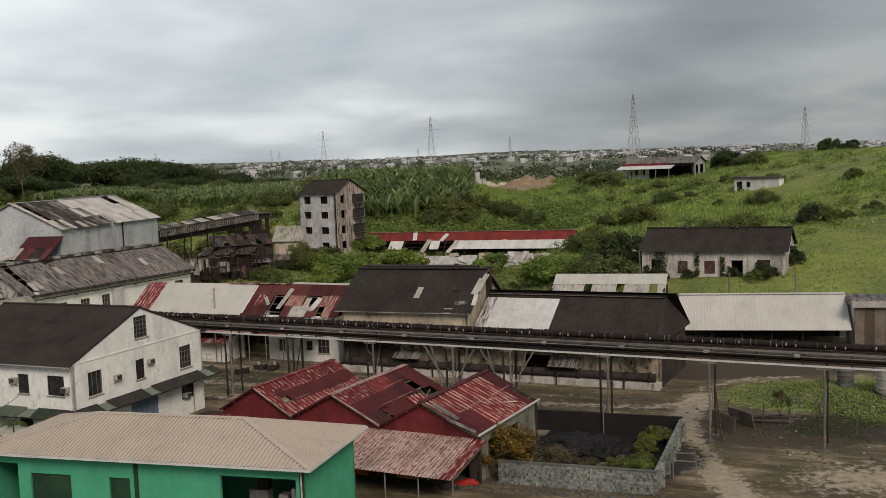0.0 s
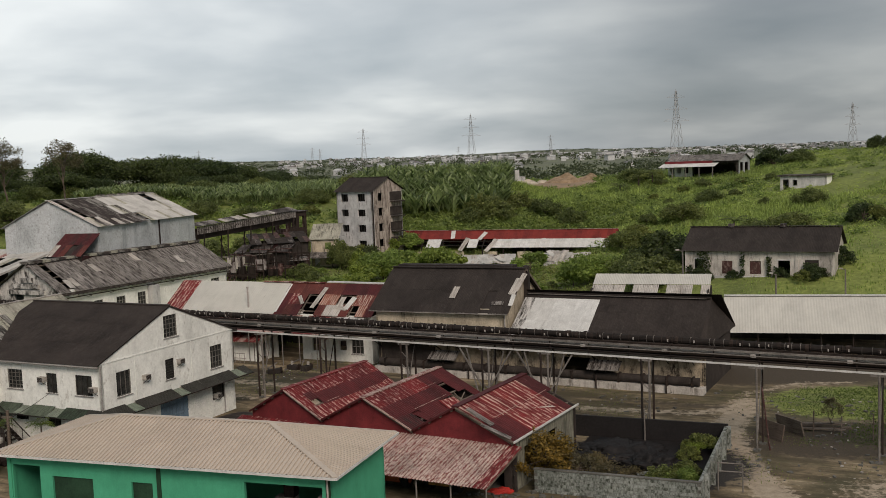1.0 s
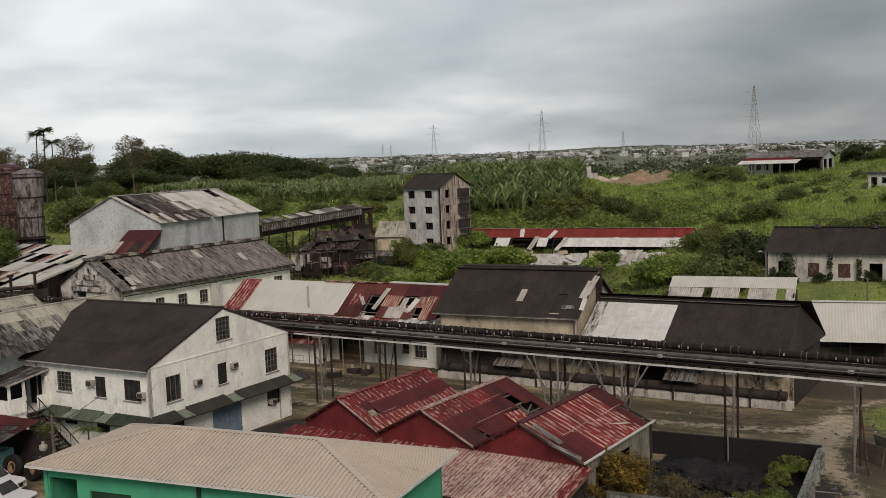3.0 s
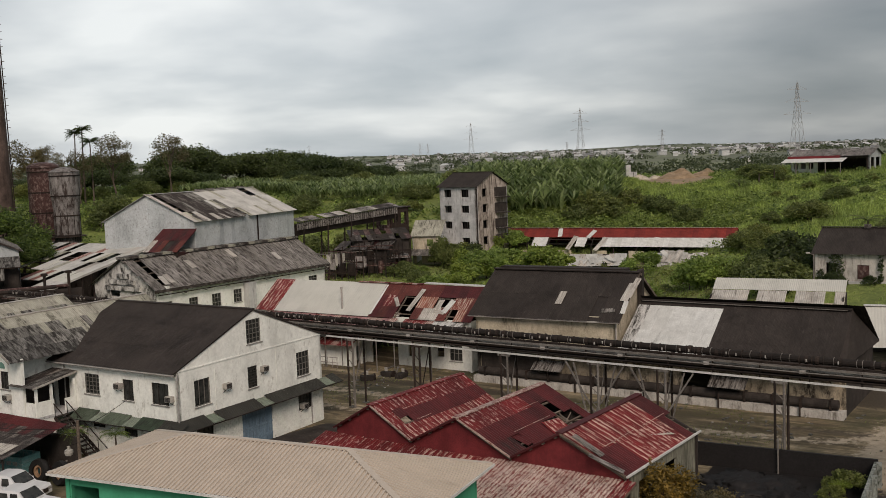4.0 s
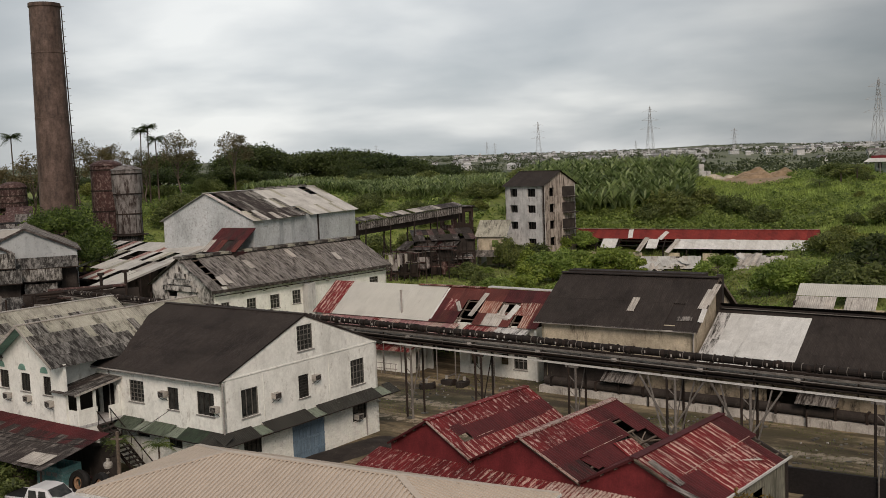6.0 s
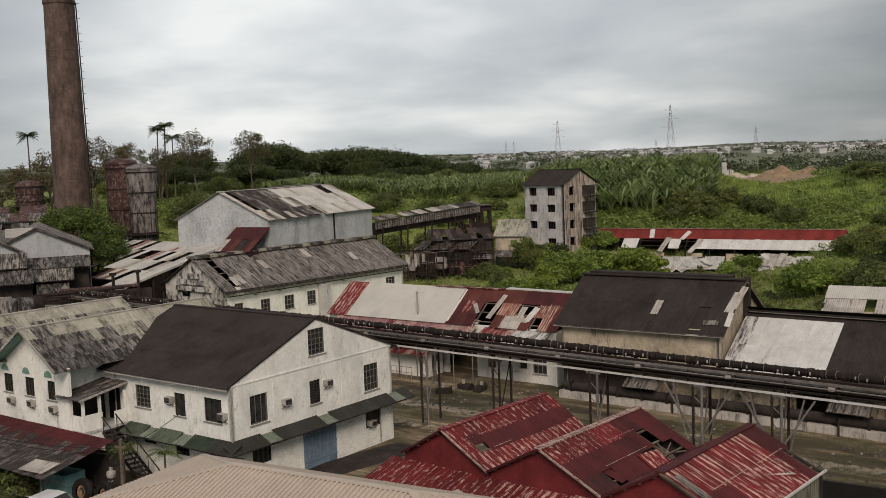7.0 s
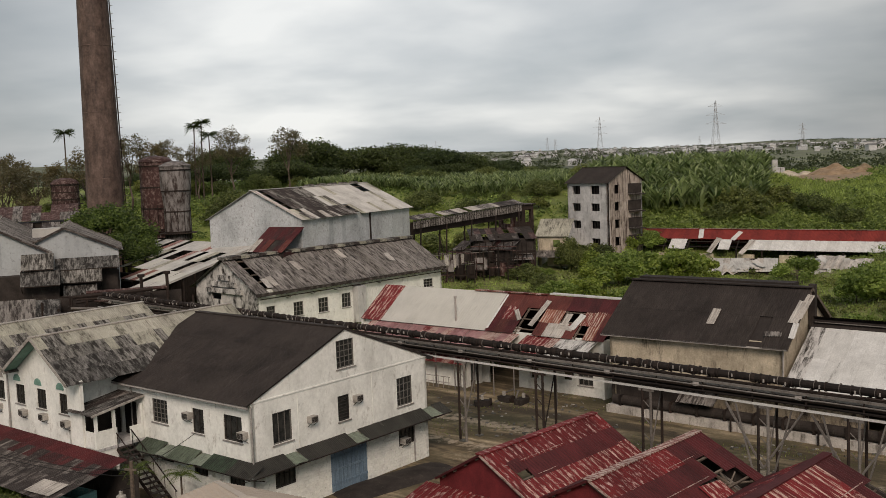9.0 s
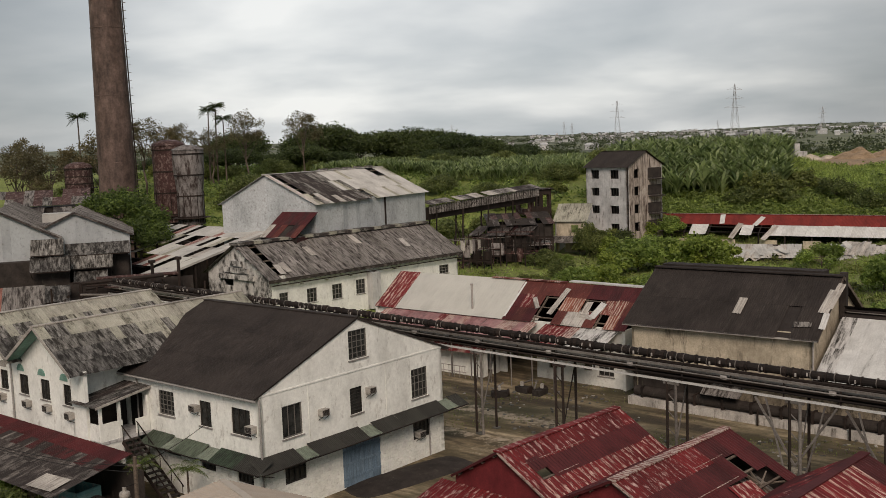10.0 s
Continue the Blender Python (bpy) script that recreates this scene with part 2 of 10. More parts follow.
M["pink_sheet"] = weathered("pink_faded_sheet", [(0.36, 0.20, 0.20), (0.42, 0.25, 0.245), (0.30, 0.15, 0.15)], (0.14, 0.04, 0.042), 0.5, 0.66, (2.2, 0.8, 2.2))
M["rust_orange"] = weathered("orange_streaked_sheet", [(0.22, 0.07, 0.045), (0.28, 0.10, 0.065), (0.18, 0.045, 0.035)], (0.52, 0.40, 0.33), 0.50, 0.58, (5.0, 0.5, 5.0), lines=0.3, ribs=0.2375)
M["blue_door"] = weathered("blue_painted_door", [(0.17, 0.25, 0.33), (0.21, 0.30, 0.38)], (0.12, 0.13, 0.14), 0.55, 0.75, (4, 4, 0.3))
# near-black colour that paints the shade inside rooms
M["interior_shade"] = weathered("painted_interior_shade", [(0.012, 0.011, 0.01), (0.018, 0.016, 0.015)], (0.03, 0.026, 0.02), 0.6, 0.8)
M["frame"] = weathered("grey_window_frame", [(0.30, 0.29, 0.27), (0.36, 0.35, 0.33)], (0.12, 0.1, 0.08), 0.6, 0.8)
M["bar_grey"] = weathered("grey_glazing_bars", [(0.15, 0.145, 0.13), (0.19, 0.185, 0.17)], (0.06, 0.05, 0.045), 0.55, 0.75)
M["dark_frame"] = weathered("dark_window_frame", [(0.035, 0.033, 0.03), (0.05, 0.046, 0.04)], (0.1, 0.09, 0.08), 0.62, 0.8)
M["ac_white"] = weathered("yellowed_white_casing", [(0.42, 0.40, 0.36), (0.50, 0.48, 0.44)], (0.16, 0.135, 0.10), 0.55, 0.75)
M["block"] = weathered("mossy_grey_block", [(0.30, 0.33, 0.305), (0.36, 0.385, 0.36), (0.25, 0.28, 0.25), (0.32, 0.34, 0.31)], (0.05, 0.06, 0.042), 0.46, 0.62, (2.5, 2.5, 1.2))
M["mortar"] = weathered("dirty_mortar", [(0.13, 0.13, 0.115), (0.17, 0.165, 0.15)], (0.05, 0.05, 0.04), 0.5, 0.7, piece=0)
M["soot"] = weathered("black_burnt_heap", [(0.012, 0.011, 0.011), (0.02, 0.018, 0.018)], (0.05, 0.045, 0.04), 0.62, 0.8)
M["bark"] = weathered("grey_brown_bark", [(0.11, 0.085, 0.065), (0.15, 0.12, 0.095)], (0.05, 0.04, 0.03), 0.5, 0.7, (5, 5, 0.8), piece=0)
M["sand"] = weathered("pale_quarry_sand", [(0.50, 0.43, 0.33), (0.58, 0.51, 0.41)], (0.34, 0.25, 0.17), 0.5, 0.75, (0.1, 0.1, 0.1), piece=0)
M["clay"] = weathered("brown_clay_heap", [(0.30, 0.21, 0.125), (0.38, 0.275, 0.175)], (0.17, 0.135, 0.07), 0.5, 0.75, (0.1, 0.1, 0.1), piece=0)
M["orange"] = weathered("faded_orange_paint", [(0.42, 0.09, 0.03), (0.34, 0.08, 0.03)], (0.08, 0.04, 0.03), 0.5, 0.7)
M["yellow"] = weathered("faded_ochre_paint", [(0.40, 0.22, 0.06), (0.34, 0.18, 0.05)], (0.09, 0.06, 0.03), 0.5, 0.7)
M["rubber"] = weathered("black_rubber", [(0.018, 0.018, 0.018), (0.024, 0.023, 0.022)], (0.06, 0.055, 0.05), 0.6, 0.8)
M["car_white"] = weathered("white_car_paint", [(0.62, 0.63, 0.64), (0.66, 0.66, 0.66)], (0.5, 0.5, 0.49), 0.7, 0.95, rough=0.3, bump=0.0, lines=0.0, dirt=0.1, grime=0.0)
# near-black for sooty faces, and painted in for shaded interiors and gaps
M["dark_wall"] = weathered("near_black_wall", [(0.035, 0.03, 0.027), (0.06, 0.05, 0.044)], (0.14, 0.125, 0.1), 0.58, 0.76, (1.2, 1.2, 0.35), piece=0, rough=0.9)
M["pylon"] = weathered("galvanised_lattice", [(0.40, 0.41, 0.42), (0.44, 0.45, 0.46)], (0.34, 0.35, 0.36), 0.5, 0.8, grime=0.0)


M["red_streaked"] = weathered("pale_streaked_red_sheet", [(0.155, 0.017, 0.019), (0.19, 0.022, 0.024), (0.12, 0.014, 0.016)], (0.54, 0.37, 0.32), 0.515, 0.60, (3.6, 0.9, 3.6), lines=0.3, ribs=0.475)
M["red_lined"] = weathered("red_sheet_worn_in_lines", [(0.15, 0.018, 0.02), (0.185, 0.022, 0.024), (0.13, 0.016, 0.018)], (0.56, 0.41, 0.35), 0.525, 0.595, (4.2, 0.3, 4.2), lines=0.3, ribs=0.475)
M["white_mossed"] = weathered("black_mossed_white_sheet", [(0.60, 0.595, 0.57), (0.66, 0.65, 0.625)], (0.04, 0.037, 0.03), 0.46, 0.6, (2.0, 0.35, 2.0), lines=0.3, grime=0.15)
M["red_soot"] = weathered("sooted_red_sheet", [(0.07, 0.02, 0.021), (0.095, 0.024, 0.025), (0.055, 0.02, 0.02)], (0.03, 0.024, 0.022), 0.46, 0.62, (1.4, 0.4, 1.4))
M["town_wall"] = weathered("far_pale_wall", [(0.50, 0.51, 0.51), (0.66, 0.67, 0.67)], (0.28, 0.28, 0.27), 0.6, 0.8, (0.1, 0.1, 0.1), piece=0, grime=0.0)
M["town_roof"] = weathered("far_grey_roof", [(0.13, 0.135, 0.13), (0.28, 0.285, 0.285)], (0.13, 0.10, 0.085), 0.5, 0.6, (0.05, 0.05, 0.05), piece=0, grime=0.0)
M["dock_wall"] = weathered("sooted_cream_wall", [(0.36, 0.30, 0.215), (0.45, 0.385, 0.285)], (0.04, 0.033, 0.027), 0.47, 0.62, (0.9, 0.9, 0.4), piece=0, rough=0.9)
M["white_sheet"] = weathered("white_roof_sheet", [(0.63, 0.635, 0.61), (0.68, 0.685, 0.66), (0.60, 0.60, 0.57)], (0.10, 0.09, 0.075), 0.58, 0.8, (2.5, 0.3, 2.5), lines=0.12, grime=0.14)
M["shed_wall"] = weathered("mouldy_board_wall", [(0.20, 0.205, 0.16), (0.30, 0.29, 0.23)], (0.05, 0.05, 0.035), 0.46, 0.64, (3, 3, 0.4), piece=0)
M["bungalow_wall"] = weathered("mouldy_white_render", [(0.52, 0.495, 0.45), (0.60, 0.575, 0.53)], (0.09, 0.075, 0.06), 0.51, 0.70, (1.6, 1.6, 0.3), piece=0, rough=0.85)
M["factory_sheet"] = weathered("dirty_grey_wall_sheet", [(0.41, 0.445, 0.455), (0.445, 0.48, 0.49), (0.375, 0.405, 0.415)], (0.13, 0.12, 0.11), 0.55, 0.78, (1.2, 1.2, 0.15), lines=0.12, dirt=0.4, grime=0.35)


def glass_material():
    m, nt, bsdf = material("dusty_window_glass")
    vec = offset_vec(nt, coords(nt, (1, 1, 1)))
    nt.links.new(ramp_at(nt, noise_at(nt, vec, 2.5), [(0.35, (0.016, 0.018, 0.018)), (0.75, (0.06, 0.06, 0.055))]), bsdf.inputs["Base Color"])
    bsdf.inputs["Roughness"].default_value = 0.22
    return m


M["glass"] = glass_material()


def foliage(name, dark, light, rough=0.6):
    m, nt, bsdf = material(name)
    g = nt.nodes.new("ShaderNodeNewGeometry")
    vec = coords(nt, (1, 1, 1))
    c = ramp_at(nt, g.outputs["Random Per Island"], [(0.0, dark), (1.0, light)])
    big = ramp_at(nt, noise_at(nt, vec, 0.25, 3), [(0.35, (0.6, 0.62, 0.6)), (0.65, (1.25, 1.2, 1.1))])
    c = mixed(nt, 0.7, c, big, "MULTIPLY")
    hue = ramp_at(nt, per_piece(nt), [(0.0, (0.8, 0.85, 0.8)), (0.5, (1, 1, 1)), (1.0, (1.2, 1.1, 0.8))])
    c = mixed(nt, 0.8, c, hue, "MULTIPLY")
    nt.links.new(c, bsdf.inputs["Base Color"])
    bsdf.inputs["Roughness"].default_value = rough
    thin, both = nt.nodes.new("ShaderNodeBsdfTranslucent"), nt.nodes.new("ShaderNodeMixShader")
    both.inputs[0].default_value = 0.48
    nt.links.new(mixed(nt, 0.5, c, (1.1, 1.15, 0.75), "MULTIPLY"), thin.inputs[0])
    nt.links.new(bsdf.outputs[0], both.inputs[1])
    nt.links.new(thin.outputs[0], both.inputs[2])
    nt.links.new(both.outputs[0], nt.nodes["Material Output"].inputs[0])
    return m


M["leaf"] = foliage("green_leaves", (0.07, 0.096, 0.032), (0.235, 0.28, 0.095))
M["leaf_bright"] = foliage("bright_green_leaves", (0.11, 0.175, 0.035), (0.34, 0.44, 0.115))
M["leaf_mid"] = foliage("mid_green_leaves", (0.04, 0.072, 0.018), (0.175, 0.245, 0.058))
M["leaf_olive"] = foliage("olive_green_leaves", (0.085, 0.135, 0.036), (0.30, 0.39, 0.115))
M["leaf_dark"] = foliage("dark_green_leaves", (0.027, 0.044, 0.017), (0.098, 0.138, 0.05))
M["leaf_dull"] = foliage("brownish_leaves", (0.095, 0.082, 0.046), (0.20, 0.175, 0.105))
M["leaf_gold"] = foliage("yellowing_leaves", (0.10, 0.075, 0.02), (0.33, 0.22, 0.045))
M["plantain"] = foliage("plantain_leaves", (0.055, 0.095, 0.034), (0.37, 0.46, 0.235), 0.45)
M["tall_grass"] = foliage("tall_grass_blades", (0.19, 0.255, 0.065), (0.45, 0.57, 0.18))
M["lawn_blade"] = foliage("short_lawn_blades", (0.04, 0.075, 0.014), (0.11, 0.17, 0.038))
# leaf green greyed to stand in for distance haze
M["hazed_leaf"] = foliage("haze_greyed_leaves", (0.035, 0.05, 0.026), (0.095, 0.12, 0.06))


def ground_material():
    """Stained concrete and earth in the yard, grass beyond it; the boundaries are worn and uneven."""
    m, nt, bsdf = material("yard_earth_and_grass")
    vec = coords(nt, (1, 1, 1))
    n, l = nt.nodes, nt.links
    wob = noise_at(nt, vec, 0.12, 5, 0.65)
    fine = noise_at(nt, vec, 1.6, 6, 0.7)
    grain = noise_at(nt, vec, 9.0, 4, 0.7)
    st = n.new("ShaderNodeMapping")
    st.vector_type = "TEXTURE"
    st.inputs["Rotation"].default_value = (0, 0, radians(-25))
    st.inputs["Scale"].default_value = (9.0, 1.7, 1)
    l.new(vec, st.inputs[0])
    tracks = noise_at(nt, st.outputs[0], 1.0, 8, 0.62)
    concrete = ramp_at(nt, tracks, [(0.36, (0.062, 0.047, 0.026)), (0.47, (0.135, 0.104, 0.062)), (0.55, (0.235, 0.188, 0.12)), (0.66, (0.40, 0.335, 0.24))])
    s2 = n.new("ShaderNodeMapping")
    s2.vector_type = "TEXTURE"
    s2.inputs["Rotation"].default_value = (0, 0, radians(-24))
    s2.inputs["Scale"].default_value = (3.6, 0.5, 1)
    l.new(vec, s2.inputs[0])
    ruts = noise_at(nt, s2.outputs[0], 1.0, 7, 0.68)
    concrete = mixed(nt, 0.75, concrete, ramp_at(nt, ruts, [(0.34, (0.42, 0.41, 0.36)), (0.5, (0.95, 0.95, 0.93)), (0.66, (1.5, 1.46, 1.38))]), "MULTIPLY")
    concrete = mixed(nt, 0.75, concrete, ramp_at(nt, fine, [(0.3, (0.45, 0.44, 0.40)), (0.7, (1.35, 1.33, 1.27))]), "MULTIPLY")
    moss = ramp_at(nt, wob, [(0.46, (0, 0, 0)), (0.62, (1, 1, 1))])
    concrete = mixed(nt, moss, concrete, (0.062, 0.056, 0.026))

    def worn(name, lo, hi):
        """Share of a kind of surface, its edge broken up by the fine pattern."""
        at = n.new("ShaderNodeAttribute")
        at.attribute_name = name
        a, b = n.new("ShaderNodeMath"), n.new("ShaderNodeMath")
        a.operation, b.operation = "MULTIPLY_ADD", "ADD"
        a.inputs[1].default_value, a.inputs[2].default_value = 1.5, -0.75
        l.new(fine, a.inputs[0])
        l.new(a.outputs[0], b.inputs[0])
        l.new(at.outputs["Fac"], b.inputs[1])
        return ramp_at(nt, b.outputs[0], [(lo, (0, 0, 0)), (hi, (1, 1, 1))])

    concrete = mixed(nt, worn("earth", 0.35, 0.7), concrete, ramp_at(nt, grain, [(0.3, (0.032, 0.024, 0.015)), (0.7, (0.078, 0.06, 0.037))]))
    concrete = mixed(nt, worn("moss", 0.4, 0.8), concrete, ramp_at(nt, grain, [(0.3, (0.04, 0.036, 0.012)), (0.7, (0.095, 0.082, 0.03))]))
    concrete = mixed(nt, worn("track", 0.42, 0.62), concrete, ramp_at(nt, fine, [(0.3, (0.25, 0.20, 0.14)), (0.7, (0.42, 0.355, 0.265))]))
    concrete = mixed(nt, worn("soot", 0.3, 0.6), concrete, ramp_at(nt, grain, [(0.3, (0.012, 0.011, 0.01)), (0.7, (0.035, 0.031, 0.028))]))
    grass = ramp_at(nt, fine, [(0.28, (0.085, 0.112, 0.026)), (0.5, (0.155, 0.195, 0.045)), (0.75, (0.25, 0.295, 0.085))])
    grass = mixed(nt, 0.75, grass, ramp_at(nt, wob, [(0.36, (0.6, 0.62, 0.6)), (0.62, (1.25, 1.2, 1.05))]), "MULTIPLY")
    att = n.new("ShaderNodeAttribute")
    att.attribute_name = "grass"
    j = n.new("ShaderNodeMath")
    j.operation = "MULTIPLY_ADD"
    j.inputs[1].default_value, j.inputs[2].default_value = 0.9, -0.45
    l.new(fine, j.inputs[0])
    k = n.new("ShaderNodeMath")
    k.operation = "ADD"
    l.new(j.outputs[0], k.inputs[0])
    l.new(att.outputs["Fac"], k.inputs[1])
    fac = ramp_at(nt, k.outputs[0], [(0.42, (0, 0, 0)), (0.58, (1, 1, 1))])
    col = mixed(nt, fac, concrete, grass)
    col = mixed(nt, 0.4, col, ramp_at(nt, grain, [(0.3, (0.6, 0.6, 0.6)), (0.7, (1.3, 1.3, 1.3))]), "MULTIPLY")
    l.new(col, bsdf.inputs["Base Color"])
    bsdf.inputs["Roughness"].default_value = 0.92
    bumped(nt, bsdf, fine, 0.5, 0.06)
    return m


M["ground"] = ground_material()


# plain colours greyed, which paints in the haze of distance
def hazed_ground_material():
    m, nt, bsdf = material("haze_greyed_plain")
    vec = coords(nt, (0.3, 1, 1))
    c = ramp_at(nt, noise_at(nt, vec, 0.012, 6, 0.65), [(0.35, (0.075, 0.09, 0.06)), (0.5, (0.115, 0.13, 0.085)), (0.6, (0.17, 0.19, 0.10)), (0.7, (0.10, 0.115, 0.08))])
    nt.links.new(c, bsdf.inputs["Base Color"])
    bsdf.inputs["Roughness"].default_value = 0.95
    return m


M["hazed_ground"] = hazed_ground_material()

# ---------------------------------------------------------------- mesh helpers


def thing(name, m, label, category, group="", kind=""):
    """An empty at the base of a thing, which carries its parts."""
    ob = new(name)
    ob.matrix_world = m
    return tagged(ob, label, category, group, kind)


def mesh_of(name, bm, mat):
    me = bpy.data.meshes.new(name)
    bmesh.ops.recalc_face_normals(bm, faces=bm.faces)
    bm.to_mesh(me)
    bm.free()
    me.materials.append(M[mat] if isinstance(mat, str) else mat)
    return me


def place(name, me, parent=None, m=None, label=""):
    ob = new(name, me)
    if parent is not None:
        ob.parent = parent
    if m is not None:
        ob.matrix_basis = m
    return tagged(ob, label)


def part(name, bm, mat, parent=None, label="", m=None):
    return place(name, mesh_of(name, bm, mat), parent, m, label)


def add_box(bm, x0, x1, y0, y1, z0, z1, m=None):
    v = [bm.verts.new((m @ Vector(p)) if m else p) for p in ((x0, y0, z0), (x1, y0, z0), (x1, y1, z0), (x0, y1, z0), (x0, y0, z1), (x1, y0, z1), (x1, y1, z1), (x0, y1, z1))]
    for f in ((0, 3, 2, 1), (4, 5, 6, 7), (0, 1, 5, 4), (1, 2, 6, 5), (2, 3, 7, 6), (3, 0, 4, 7)):
        bm.faces.new([v[i] for i in f])


def box_bm(*a):
    bm = bmesh.new()
    add_box(bm, *a)
    return bm


def add_tube(bm, a, b, r, n=8, r2=None, caps=True):
    a, b = Vector(a), Vector(b)
    q = (b - a).to_track_quat("Z", "Y")
    rings = []
    for p, rad in ((a, r), (b, r if r2 is None else r2)):
        rings.append([bm.verts.new(p + q @ Vector((rad * math.cos(t), rad * math.sin(t), 0))) for t in (2 * math.pi * i / n for i in range(n))])
    for i in range(n):
        bm.faces.new((rings[0][i], rings[0][(i + 1) % n], rings[1][(i + 1) % n], rings[1][i]))
    if caps:
        bm.faces.new(rings[0][::-1])
        bm.faces.new(rings[1])


def tube_bm(a, b, r, n=8, r2=None):
    bm = bmesh.new()
    add_tube(bm, a, b, r, n, r2)
    return bm


def add_beam(bm, a, b, w, h):
    """A straight bar of rectangular section from a to b."""
    a, b = Vector(a), Vector(b)
    m = Matrix.Translation(a) @ (b - a).to_track_quat("Z", "Y").to_matrix().to_4x4()
    add_box(bm, -w / 2, w / 2, -h / 2, h / 2, 0, (b - a).length, m)


def beam_bm(a, b, w, h):
    bm = bmesh.new()
    add_beam(bm, a, b, w, h)
    return bm


def revolve_bm(profile, n=24, closed=True):
    """A surface of revolution about z from (radius, height) pairs."""
    bm = bmesh.new()
    rings = [[bm.verts.new((r * math.cos(2 * math.pi * i / n), r * math.sin(2 * math.pi * i / n), z)) for i in range(n)] for r, z in profile]
    for a, b in zip(rings, rings[1:]):
        for i in range(n):
            bm.faces.new((a[i], a[(i + 1) % n], b[(i + 1) % n], b[i]))
    if closed:
        bm.faces.new(rings[0][::-1])
        bm.faces.new(rings[-1])
    return bm


def wall_bm(length, height, holes=(), thick=0.2, apex=None, base=0.0):
    """A wall from x = 0 to length in the plane y = 0 (outer face) with real openings (x0, x1, z0, z1);
    apex (x, z) raises a gable over it."""
    bm = bmesh.new()
    xs = sorted({0.0, length, *(h[0] for h in holes), *(h[1] for h in holes)})
    zs = sorted({base, height, *(h[2] for h in holes), *(h[3] for h in holes)})

    def solid(i, k):
        if not (0 <= i < len(xs) - 1 and 0 <= k < len(zs) - 1):
            return False
        cx, cz = (xs[i] + xs[i + 1]) / 2, (zs[k] + zs[k + 1]) / 2
        return not any(h[0] < cx < h[1] and h[2] < cz < h[3] for h in holes)

    def quad(*p):
        bm.faces.new([bm.verts.new(q) for q in p])

    for i in range(len(xs) - 1):
        for k in range(len(zs) - 1):
            if not solid(i, k):
                continue
            a, b, c, d = xs[i], xs[i + 1], zs[k], zs[k + 1]
            quad((a, 0, c), (b, 0, c), (b, 0, d), (a, 0, d))
            quad((a, thick, c), (a, thick, d), (b, thick, d), (b, thick, c))
            if not solid(i - 1, k):
                quad((a, 0, c), (a, 0, d), (a, thick, d), (a, thick, c))
            if not solid(i + 1, k):
                quad((b, 0, c), (b, thick, c), (b, thick, d), (b, 0, d))
            if not solid(i, k - 1):
                quad((a, 0, c), (a, thick, c), (b, thick, c), (b, 0, c))
            if not solid(i, k + 1) and not (apex and k == len(zs) - 2):
                quad((a, 0, d), (b, 0, d), (b, thick, d), (a, thick, d))
    if apex:
        f = [bm.verts.new(p) for p in ((0, 0, height), (length, 0, height), (apex[0], 0, apex[1]))]
        g = [bm.verts.new(p) for p in ((0, thick, height), (length, thick, height), (apex[0], thick, apex[1]))]
        bm.faces.new(f)
        bm.faces.new(g[::-1])
        bm.faces.new((f[1], g[1], g[2], f[2]))
        bm.faces.new((f[2], g[2], g[0], f[0]))
    bmesh.ops.remove_doubles(bm, verts=bm.verts, dist=1e-4)
    return bm


def side_frames(l, w, z=0.0):
    """Local poses of the four walls of an l by w block: each looks outwards along its own -y."""
    return {"front": pose(0, 0, z), "right": pose(l, 0, z, 0, 0, 90), "back": pose(l, w, z, 0, 0, 180), "left": pose(0, w, z, 0, 0, 270)}


_sheets = {}


def sheet_mesh(w, l, mat, pitch=0.2, amp=0.03, sag=0.0):
    """A corrugated sheet, w across by l up the slope, one mesh for all alike sheets."""
    key = (round(w, 2), round(l, 2), mat, pitch, amp, sag)
    if key not in _sheets:
        n = max(2, round(w / pitch))
        rows = 3 if sag else 2
        verts, faces, cols = [], [], 2 * n + 1
        for j in range(rows):
            y = l * j / (rows - 1)
            for i in range(cols):
                verts.append((w * i / (cols - 1), y, (amp if i % 2 else 0.0) - (sag if j == 1 else 0.0)))
        for j in range(rows - 1):
            for i in range(cols - 1):
                a = j * cols + i
                faces.append((a, a + 1, a + cols + 1, a + cols))
        me = bpy.data.meshes.new("sheet")
        me.from_pydata(verts, [], faces)
        me.materials.append(M[mat])
        _sheets[key] = me
    return _sheets[key]


def slope_pose(o, along, up):
    """The pose of a roof slope: x along the eave, y up the slope, z out of it."""
    x = Vector(along).normalized()
    y = (Vector(up) - x * Vector(up).dot(x)).normalized()
    z = x.cross(y)
    return Matrix.Translation(o) @ Matrix((x, y, z)).transposed().to_4x4()


def sheeted(parent, m, width, length, mats, sheet=0.9, rows=1, gaps=(), loose=0.012, pitch=0.2, amp=0.03, seed=1, name="roof_sheet"):
    """Covers a slope with separate lapped sheets; mats gives the material for (column share, row), gaps the missing ones."""
    rnd = random.Random(seed)
    n = max(1, round(width / sheet))
    w, h = width / n, length / rows
    for r in range(rows):
        for c in range(n):
            if (c, r) in gaps:
                continue
            mat = mats((c + 0.5) / n, r, rnd) if callable(mats) else mats
            lift = 0.01 + 0.012 * r + rnd.uniform(0, loose)
            me = sheet_mesh(w + 0.04, h + 0.12, mat, pitch, amp)
            ob = place(name, me, parent, m @ pose(c * w, r * h - 0.1, lift, rnd.gauss(0, loose * 10), rnd.gauss(0, loose * 6), rnd.gauss(0, loose * 20)))
    return n


